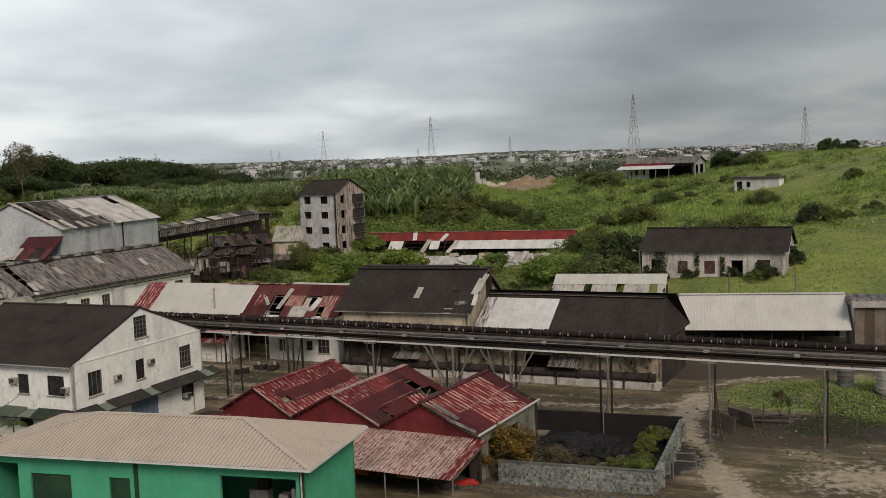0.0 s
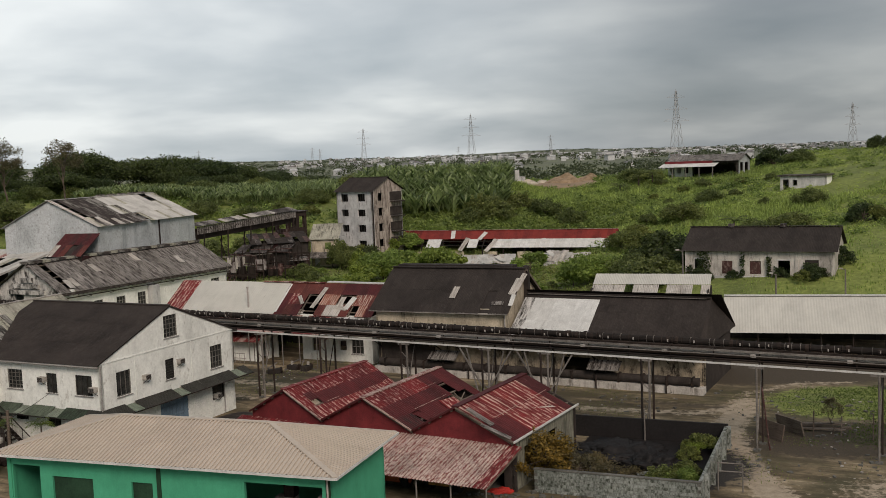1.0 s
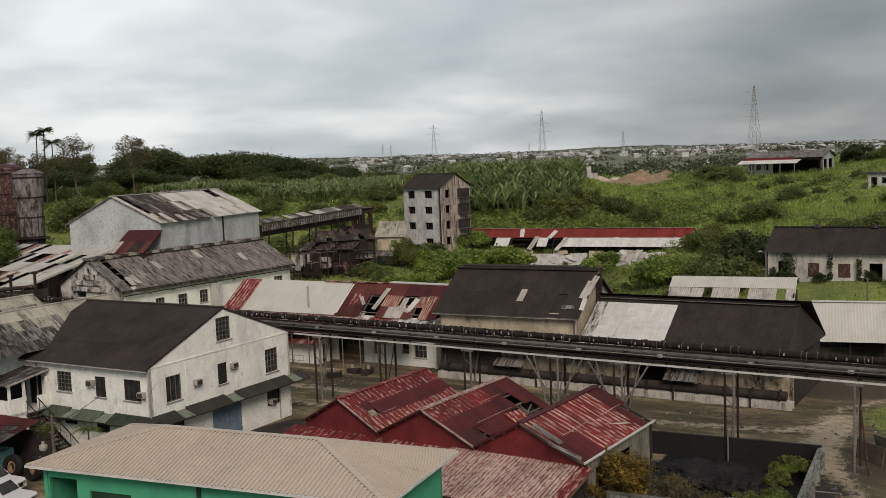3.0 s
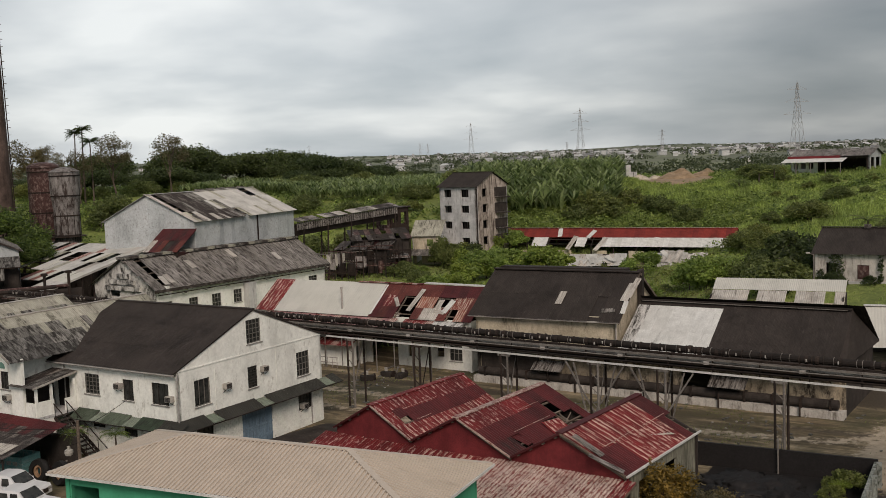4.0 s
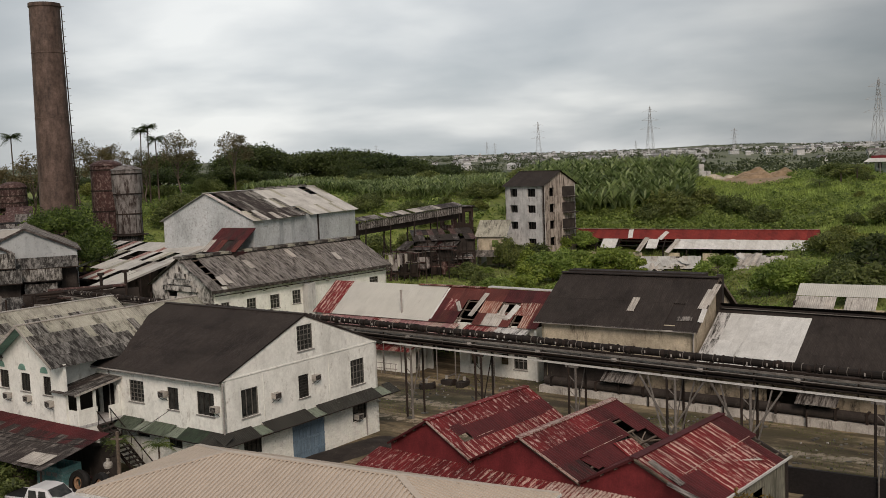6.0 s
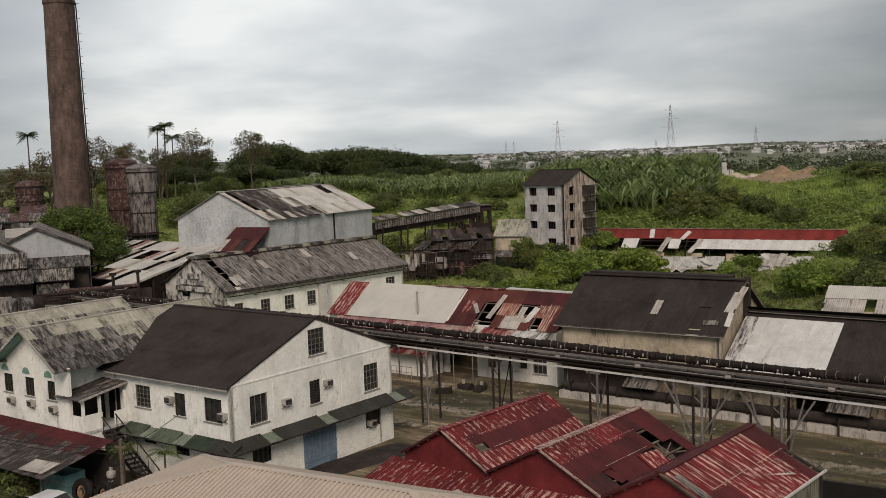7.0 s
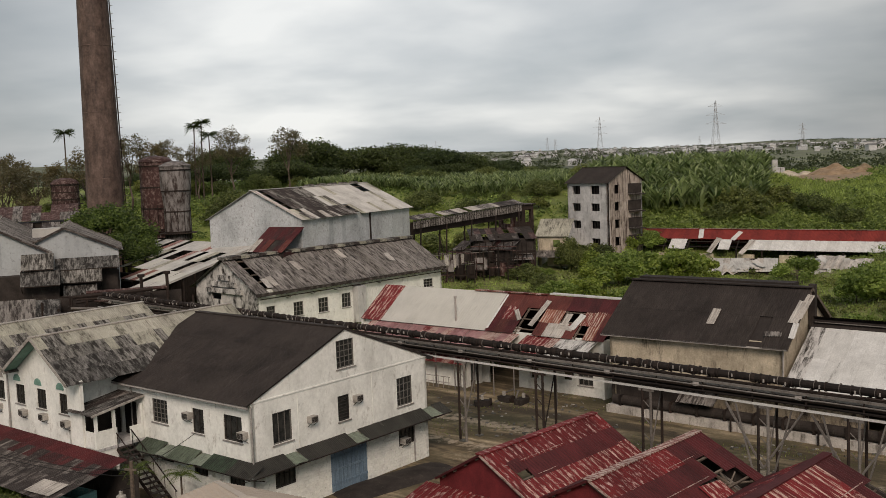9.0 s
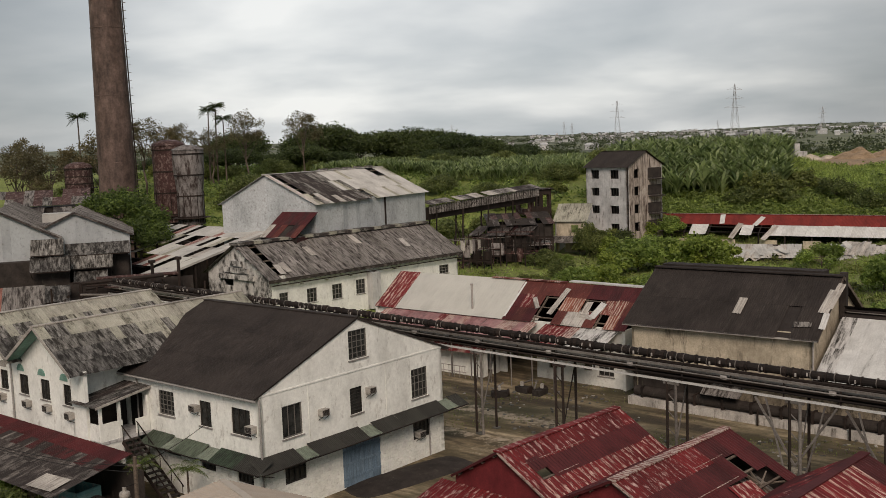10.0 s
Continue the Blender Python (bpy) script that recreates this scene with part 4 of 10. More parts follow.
def red_sheds():
    x, y, ang, l, ze, zr = -16.23, 70.88, 62.23, 9.41, 3.16, 4.94
    ridges, valleys = (3.11, 9.65, 16.5), (0.0, 6.22, 13.3, 20.4)
    base = pose(x, y, 0, 0, 0, ang)
    # local: x runs from the front gable to the back, y to the west, so the sheds step along -y
    for k in range(3):
        a, b, r = -valleys[k], -valleys[k + 1], -ridges[k]
        label = ("red shed with a rusted patched gable roof", "red shed whose roof has partly fallen in", "red shed with a streaked faded corrugated roof")[k]
        t = thing("red_shed", base, label, "shed", "row of red sheds")
        bm = bmesh.new()
        tri = ((0, a - 0.02, ze - 0.4), (0, b + 0.02, ze - 0.4), (0, b + 0.02, ze), (0, r, zr), (0, a - 0.02, ze))
        f = [bm.verts.new(p) for p in tri]
        g = [bm.verts.new((0.12, p[1], p[2])) for p in tri]
        bm.faces.new(f)
        bm.faces.new(g[::-1])
        for i in range(5):
            bm.faces.new((f[i], f[(i + 1) % 5], g[(i + 1) % 5], g[i]))
        part("gable", bm, "red_wall", t, "plain dark red boarded gable")
        # walls below the red gable and at the back are near-black
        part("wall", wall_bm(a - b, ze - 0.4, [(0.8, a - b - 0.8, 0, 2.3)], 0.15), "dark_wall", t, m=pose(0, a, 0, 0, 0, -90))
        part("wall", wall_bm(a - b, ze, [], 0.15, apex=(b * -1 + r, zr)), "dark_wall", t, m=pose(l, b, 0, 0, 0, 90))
        if k == 2:
            part("wall", wall_bm(l, ze - 0.05, [(1.5, 3, 1, 2.4), (5, 6.5, 1, 2.4)], 0.15), "shed_wall", t, m=pose(0, b + 0.12, 0))
        for s, (lo, ws) in enumerate(((a, r - a), (b, r - b))):
            run = abs(ws)
            ln = math.hypot(run, zr - ze)
            if s == 0:
                m = slope_pose((l + 0.3, lo, ze), (-1, 0, 0), (0, -run, zr - ze))
            else:
                m = slope_pose((-0.3, lo, ze), (1, 0, 0), (0, run, zr - ze))

            def mats(u, row, rnd, k=k, s=s):
                if s == 0:
                    return rnd.choice(("red_sheet", "red_dark", "red_dark"))
                if k == 0:
                    return ("red_streaked", "red_dark" if u > 0.08 else "red_sheet", "red_sheet")[row]
                if k == 1:
                    return ("red_dark" if u > 0.3 else "red_soot", "red_dark", "red_sheet" if u < 0.6 else "red_dark")[row]
                if u > 0.86:
                    return "red_dark"
                return ("red_dark" if u < 0.28 else "red_streaked", "red_lined")[row]

            gaps = ()
            if s == 1 and k == 0:
                gaps = ((1, 1),)
            if s == 1 and k == 1:
                gaps = ((2, 0), (6, 0), (7, 0), (8, 0), (8, 1), (9, 0))
            if s == 1 and k == 2:
                gaps = ((10, 0),)
            sheeted(t, m, l + 0.6, ln, mats, 0.9, 2 if k == 2 and s == 1 else 3, gaps, 0.016, 0.235, 0.05, seed=20 + k * 2 + s)
            if s == 1 and k == 0:
                place("slid_sheet", sheet_mesh(0.95, 0.8, "red_dark", 0.235, 0.05), t, m @ pose(0.95, ln / 3 + 0.55, 0.06, 2, 0, 3))
            if s == 1 and k == 1:
                # a panel that slid half over the hole, and what has fallen through
                place("slid_sheet", sheet_mesh(1.9, 1.25, "red_streaked", 0.235, 0.05), t, m @ pose(5.0, -0.1, 0.1, 3, 2, -5), "streaked red panel slid out of its row")
                place("slid_sheet", sheet_mesh(0.95, 1.3, "red_dark", 0.235, 0.05), t, m @ pose(2.2, 0.15, 0.02, -6, 0, 6))
                for q in ((7.0, 0.3, -0.8, 12, 25, 30), (8.3, 0.6, -1.0, -10, 6, -20), (7.9, 1.3, -0.7, 20, -12, 70), (9.0, 0.4, -0.9, 6, 14, 10)):
                    place("fallen_sheet", sheet_mesh(0.8, 1.6, "grey_sheet", 0.2, 0.03), t, m @ pose(*q), "grey sheet fallen into the hole")
                for q in ((6.3, 0.2, 8.9, 1.1), (6.6, 1.2, 9.2, 0.2), (7.4, -0.1, 8.0, 1.5)):
                    part("fallen_batten", beam_bm((q[0], q[1], -0.3), (q[2], q[3], -0.12), 0.07, 0.07), "wood", t, m=m)
            for i in range(4):
                part("purlin", box_bm(0.1, l + 0.5, ln * (i + 0.5) / 4 - 0.05, ln * (i + 0.5) / 4 + 0.05, -0.14, -0.03), "wood", t, m=m)
            for i in range(6):
                part("rafter", box_bm(0.2 + i * 1.85, 0.3 + i * 1.85, 0, ln, -0.28, -0.15), "wood", t, m=m)
        part("ridge_cap", beam_bm((-0.35, r, zr + 0.06), (l + 0.3, r, zr + 0.06), 0.45, 0.06), ("red_sheet", "red_faded", "red_dark")[k], t, m=None)
        part("barge_board", beam_bm((-0.31, a, ze), (-0.31, r, zr), 0.04, 0.12), "red_dark", t)
        part("barge_board", beam_bm((-0.31, b, ze), (-0.31, r, zr), 0.04, 0.12), "red_faded" if k < 2 else "wood", t, "paint-worn barge board")
        run = r - b
        for w0, w1, f in (((0.4, 5.2, 0.66), (1.8, 3.4, 0.34)), ((2.2, 6.4, 0.34), (4.6, 7.2, 0.68)), ((1.2, 4.8, 0.5), (6.0, 9.0, 0.5)))[k]:
            part("lap_edge", beam_bm((w0, b + run * f, ze + (zr - ze) * f + 0.085), (w1, b + run * f + 0.03, ze + (zr - ze) * f + 0.09), 0.05, 0.02), "red_faded", t, "paint-worn lap of the sheets")
        part("floor_slab", box_bm(0.1, l, b + 0.1, a - 0.1, 0.01, 0.06), "mortar", t)
    # lean-to roofs before the gables
    t = thing("lean_to_roof", base, "red and faded pink corrugated lean-to before the sheds", "roof")
    for y0, y1, z1, z0, dep, mat in ((1.0, -7.2, ze - 0.45, 1.75, 3.4, "red_sheet"), (-7.2, -11.6, ze - 0.45, 1.8, 3.2, "red_streaked"), (-11.6, -20.8, ze - 0.35, 1.75, 4.8, lambda u, r, q: "red_streaked" if u > 0.92 else "red_faded")):
        ln = math.hypot(dep, z1 - z0)
        m = slope_pose((-dep, y0, z0), (0, -1, 0), (dep, 0, z1 - z0))
        sheeted(t, m, y0 - y1, ln, mat, 0.85, 2, (), 0.016, 0.235, 0.05, seed=int(-y1))
        n = int((y0 - y1) / 2.2)
        for i in range(n + 1):
            yy = y0 + (y1 - y0) * i / n
            part("post", tube_bm((-dep + 0.15, yy, 0), (-dep + 0.15, yy, z0), 0.05), "grey_steel", t)
            part("rafter", beam_bm((-dep + 0.1, yy, z0 - 0.08), (0, yy, z1 - 0.08), 0.07, 0.12), "wood", t)
    # a pale sheet that slid off the eave
    loose = place("loose_sheet", sheet_mesh(0.8, 2.2, "pale_sheet"), None, base @ pose(7.2, -19.9, ze + 0.35, 8, -6, 65))
    tagged(loose, "pale corrugated sheet lying loose on the red roof", "roof sheet")
    patch = place("patch_sheet", sheet_mesh(0.9, 1.5, "pale_sheet"), None, base @ pose(-2.2, -6.6, 2.45, 0, -12, 86))
    tagged(patch, "pale patch sheet on the red lean-to", "roof sheet")
    for q in ((0.0, -20.3, 0.55, 14), (0.2, -18.9, 0.5, -9)):
        verge = place("verge_sheet", sheet_mesh(0.42, 2.0, "grey_sheet"), None, base @ pose(q[0] - 0.4, q[1], ze + 0.15 + (q[1] + 20.4) * 0.45, 24, -6, q[3]))
        tagged(verge, "bent grey sheet hanging at the verge", "roof sheet", "bent verge sheets")
    edge = part("eave_trim", box_bm(-0.3, l + 0.3, -20.52, -20.42, ze - 0.06, ze + 0.05), "white_sheet", None, m=base)
    tagged(edge, "pale trim along the eave of the red shed", "trim")


red_sheds()

# ---------------------------------------------------------------- dock building, shop and roofs along it
DOCK = pose(-10.36, 97.69, 0, 0, 0, -25.34)


def dock_building():
    L, W = 31.4, 10.0
    t = thing("loading_dock", DOCK, "long stained cream loading dock on a white plinth", "building")
    part("plinth", box_bm(0, L + 0.05, -0.35, 0.6, 0.0, 0.58), "bungalow_wall", t, "stained white concrete plinth")
    part("wall", wall_bm(24.0, 3.6, [(4.2, 6.2, 1.4, 2.6), (19.0, 21.5, 1.2, 2.4)], 0.25), "dock_wall", t, m=pose(0, 0.55, 0))
    part("wall", wall_bm(L - 24.0, 3.6, [], 0.25), "dock_wall", t, m=pose(24.0, 0.55, 0))
    # end and back walls near-black, unlike the cream front
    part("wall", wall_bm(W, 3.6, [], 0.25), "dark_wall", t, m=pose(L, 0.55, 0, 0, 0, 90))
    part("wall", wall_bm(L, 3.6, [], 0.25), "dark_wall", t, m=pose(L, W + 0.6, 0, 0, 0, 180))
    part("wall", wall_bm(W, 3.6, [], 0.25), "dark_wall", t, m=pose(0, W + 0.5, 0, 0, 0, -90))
    # near-black store pipe along the foot of the wall
    part("dock_pipe", tube_bm((0.4, 0.18, 0.98), (L - 0.4, 0.18, 0.98), 0.36, 14), "dark_wall", t, "near-black fat pipe on the plinth")
    for i in range(15):
        part("pipe_clip", box_bm(1.0 + i * 2.1, 1.16 + i * 2.1, -0.22, 0.56, 0.58, 1.38), "dark_steel", t)
    part("canopy", box_bm(0.0, L, -0.9, 0.7, 3.1, 3.2), "awning_dark", t, "sagging dark canopy over the dock")
    rnd = random.Random(4)
    for i in range(16):
        part("canopy_bracket", beam_bm((0.4 + i * 2.15, 0.54, 2.3), (0.4 + i * 2.15, -0.8, 3.08), 0.06, 0.06), "dark_steel", t)
    for px in (6.0, 21.5):
        place("hood", sheet_mesh(2.9, 1.3, "grey_sheet"), t, pose(px, -0.75, 1.65, 32, 0, 1), "pale corrugated hood over a hatch")
    for i in range(5):
        part("guard_post", tube_bm((4 + i * 6.1, -0.5, 0), (4 + i * 6.1, -0.5, 1.1), 0.07), "dark_steel", t)


dock_building()


def low_dock_roof():
    t = thing("dock_roof", DOCK @ pose(13.9, 0, 0), "low dock roof, one third white sheet and the rest tarred black", "roof")
    L, W, ze, zr = 18.0, 10.0, 4.1, 7.25
    rise = (zr - ze) / (W / 2)
    ln = math.hypot(W / 2 + 0.6, (W / 2 + 0.6) * rise)
    m = slope_pose((0, -0.6, ze - 0.6 * rise), (1, 0, 0), (0, 1, rise))
    sheeted(t, m, 7.3, ln - 0.55, lambda u, r, rnd: "white_mossed" if u < 0.2 else "white_sheet", 1.05, 2, loose=0.002, pitch=0.26, amp=0.008, seed=31)
    part("ridge_strip", box_bm(0, 7.3, ln - 0.6, ln, 0.03, 0.07), "black_roof", t, "tarred strip along the ridge", m)
    m2 = slope_pose((7.3, -0.6, ze - 0.6 * rise), (1, 0, 0), (0, 1, rise))
    sheeted(t, m2, L - 8.2, ln, "black_roof", 1.0, 3, loose=0.004, pitch=0.1, amp=0.015, seed=32)
    # hipped east end and back slope
    bm = bmesh.new()
    p = [bm.verts.new(v) for v in ((L - 0.9, -0.6, ze - 0.3), (L - 0.45, 0.4, ze - 0.3), (L + 0.1, W, ze), (L - 0.9, W / 2, zr))]
    bm.faces.new((p[0], p[1], p[3]))
    bm.faces.new((p[1], p[2], p[3]))
    part("hip_end", bm, "black_roof", t)
    mb = slope_pose((L, W + 0.4, ze), (-1, 0, 0), (0, -1, rise))
    sheeted(t, mb, L, ln, "black_roof", 1.0, 1, loose=0.004, seed=33)
    part("ridge_cap", beam_bm((0, W / 2, zr + 0.1), (L - 0.9, W / 2, zr + 0.1), 0.7, 0.1), "black_roof", t)
    part("ridge_flashing", beam_bm((0.2, W / 2 - 0.4, zr + 0.05), (L - 1.2, W / 2 - 0.4, zr + 0.03), 0.07, 0.05), "grey_steel", t)
    part("fascia", box_bm(0, L, -0.62, -0.56, ze - 0.6, ze - 0.38), "dark_steel", t)
    for i in range(7):
        part("roof_post", box_bm(0.2 + i * 2.6, 0.36 + i * 2.6, 0.2, 0.36, 3.2, ze), "dark_steel", t)


low_dock_roof()


def shop():
    x, y, ang, l, w, ze, zr = -10.8, 97.27, -22.2, 14.1, 11.05, 6.05, 9.48
    t = thing("workshop", pose(x, y, 0, 0, 0, ang), "tall cream workshop with a black gable roof and one skylight", "workshop")
    o = 0.5
    f = side_frames(l - 2 * o, w - 2 * o)
    rise = (zr - ze) / (w / 2)
    part("wall", wall_bm(l - 2 * o, ze + o * rise, [], 0.2, base=3.22), "cream_wall", t, m=pose(o, o, 0))
    for s in ("right", "left"):
        part("wall", wall_bm(w - 2 * o, ze + o * rise, [(7.0, 8.4, 5.0, 6.0)] if s == "right" else [], 0.2, apex=((w - 2 * o) / 2, zr - 0.05), base=3.0), "cream_wall", t, m=pose(o, o, 0) @ f[s])
    part("wall", wall_bm(l - 2 * o, ze + o * rise, [], 0.2), "cream_wall", t, m=pose(o, o, 0) @ f["back"])
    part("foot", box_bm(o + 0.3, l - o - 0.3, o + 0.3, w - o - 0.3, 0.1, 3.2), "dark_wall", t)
    ln = math.hypot(w / 2, zr - ze)
    for s in (0, 1):
        m = slope_pose((0, 0, ze), (1, 0, 0), (0, 1, rise)) if s == 0 else slope_pose((l, w, ze), (-1, 0, 0), (0, -1, rise))
        sheeted(t, m, l, ln, "black_roof", 0.95, 2, ((12, 0),) if s == 0 else (), loose=0.006, pitch=0.16, amp=0.03, seed=41 + s)
        part("roof_deck", box_bm(0.05, l - 0.05, 0.05, ln - 0.02, -0.1, -0.05), "black_roof", t, m=m)
    place("skylight", sheet_mesh(0.62, 1.7, "pale_sheet"), t, slope_pose((0, 0, ze), (1, 0, 0), (0, 1, rise)) @ pose(7.7, 1.9, 0.08), "pale translucent skylight sheet")
    place("patch_sheet", sheet_mesh(0.7, 2.4, "pale_sheet"), t, slope_pose((0, 0, ze), (1, 0, 0), (0, 1, rise)) @ pose(13.4, 2.6, 0.1, 0, 0, -4), "pale patch sheet at the verge")
    place("patch_sheet", sheet_mesh(1.2, 0.5, "grey_sheet"), t, slope_pose((0, 0, ze), (1, 0, 0), (0, 1, rise)) @ pose(12.2, 1.0, 0.1, 0, 0, 6))
    part("ridge_cap", beam_bm((0, w / 2, zr + 0.1), (l, w / 2, zr + 0.1), 0.6, 0.1), "black_roof", t)
    part("ridge_vent", box_bm(0.4, l - 1.5, w / 2 + 0.3, w / 2 + 1.5, zr - 0.5, zr + 0.28), "black_roof", t)
    part("eave_board", box_bm(0.0, l, -0.06, -0.02, ze - 0.12, ze + 0.0), "pale_pipe", t)
    part("flue", box_bm(l - 0.42, l + 0.02, w / 2 + 0.3, w / 2 + 0.8, 6.5, zr + 0.25), "dark_wall", t)
    mf = slope_pose((0, 0, ze), (1, 0, 0), (0, 1, rise))
    place("verge_sheet", sheet_mesh(0.5, 2.6, "pale_sheet"), t, mf @ pose(13.75, 3.1, 0.14, 0, 8, -5), "pale sheet bent over the verge")
    place("verge_sheet", sheet_mesh(0.4, 1.6, "white_sheet"), t, mf @ pose(13.9, 1.0, 0.12, 0, 10, 3))
    part("barge_board", beam_bm((l - 0.02, 0, ze - 0.1), (l - 0.02, w / 2, zr - 0.02), 0.05, 0.2), "wood", t)
    part("barge_board", beam_bm((l - 0.02, w, ze - 0.1), (l - 0.02, w / 2, zr - 0.02), 0.05, 0.2), "wood", t)
    part("downpipe", tube_bm((l - o + 0.1, o - 0.1, 3.3), (l - o + 0.1, o - 0.1, ze), 0.06), "pale_pipe", t)


shop()


def right_roofs():
    x, y, ang, l, w, ze, zr = 23.4, 99.72, -13.5, 16.1, 7.24, 2.4, 5.36
    t = thing("beige_shed", pose(x, y, 0, 0, 0, ang), "open shed under a single beige sheet roof", "shed")
    ln = math.hypot(w / 2 + 0.4, zr - ze)
    m = slope_pose((0, -0.4, ze), (1, 0, 0), (0, w / 2 + 0.4, zr - ze))
    sheeted(t, m, l, ln, "beige_sheet", 1.05, 1, loose=0.002, pitch=0.26, amp=0.018, seed=51)
    mb = slope_pose((l, w + 0.4, ze), (-1, 0, 0), (0, -w / 2 - 0.4, zr - ze))
    sheeted(t, mb, l, ln, "beige_sheet", 1.05, 1, loose=0.002, pitch=0.26, amp=0.018, seed=52)
    part("ridge_cap", beam_bm((0, w / 2, zr + 0.06), (l, w / 2, zr + 0.06), 0.5, 0.08), "white_sheet", t)
    for i in range(6):
        for yy in (0.2, w - 0.2):
            part("post", tube_bm((0.3 + i * 2.85, yy, 0), (0.3 + i * 2.85, yy, ze + 0.1), 0.08), "dark_steel", t)
    # near-black back wall paints the shade under the open roof
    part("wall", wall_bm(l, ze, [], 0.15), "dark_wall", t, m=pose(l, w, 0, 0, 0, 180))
    part("beam", box_bm(0, l, 0.1, 0.3, ze - 0.1, ze + 0.08), "dark_steel", t)
    x, y = 39.3, 95.6
    t = thing("side_hut", pose(x, y, 0, 0, 0, -13), "weathered boarded hut with a flat grey roof edge", "hut")
    part("wall", wall_bm(9, 4.6, [], 0.15), "shed_wall", t)
    part("wall", wall_bm(5, 4.6, [], 0.15), "grey_wall", t, m=pose(0, 5, 0, 0, 0, -90))
    part("wall", wall_bm(5, 4.6, [], 0.15), "grey_wall", t, m=pose(9, 0, 0, 0, 0, 90))
    part("wall", wall_bm(9, 4.6, [], 0.15), "grey_wall", t, m=pose(9, 5, 0, 0, 0, 180))
    part("roof", box_bm(-0.3, 9.3, -0.4, 5.3, 4.62, 5.12), "grey_sheet", t)
    part("roof_edge", box_bm(-0.34, 9.34, -0.46, -0.41, 4.6, 5.16), "pale_sheet", t, "pale flashing along the roof edge")
    part("coping", box_bm(-0.34, 9.34, -0.46, -0.1, 5.165, 5.21), "pale_sheet", t)
    for i in range(10):
        part("board", box_bm(0.02 + i * 0.9, 0.86 + i * 0.9, -0.05, -0.004, 0.1, 4.5), "wood", t)
    t = thing("back_lean_to", pose(12.5, 118.8, 0.73, 0, 0, -17.5), "low lean-to roofed with pale and broken sheets", "shed")
    for i, (z, mat, yy) in enumerate(((3.0, "pale_sheet", 0.0), (4.0, "beige_sheet", 2.2))):
        m = slope_pose((0, yy, z), (1, 0, 0), (0, 2.1, 0.9))
        sheeted(t, m, 13.4, 2.3, mat, 0.95, 1, ((4, 0), (8, 0), (12, 0)) if i == 0 else (), 0.015, seed=61 + i)
    part("wall", wall_bm(13.4, 3.0, [(2, 3.4, 1, 2.4), (6, 7.6, 0.2, 2.4), (10, 11.4, 1, 2.4)], 0.15), "cream_wall", t, m=pose(0, 0.4, 0))
    part("wall", wall_bm(4.2, 3.6, [], 0.15), "dark_wall", t, m=pose(13.4, 0.4, 0, 0, 0, 90))
    part("wall", wall_bm(4.2, 3.6, [], 0.15), "dark_wall", t, m=pose(0, 4.6, 0, 0, 0, -90))


right_roofs()


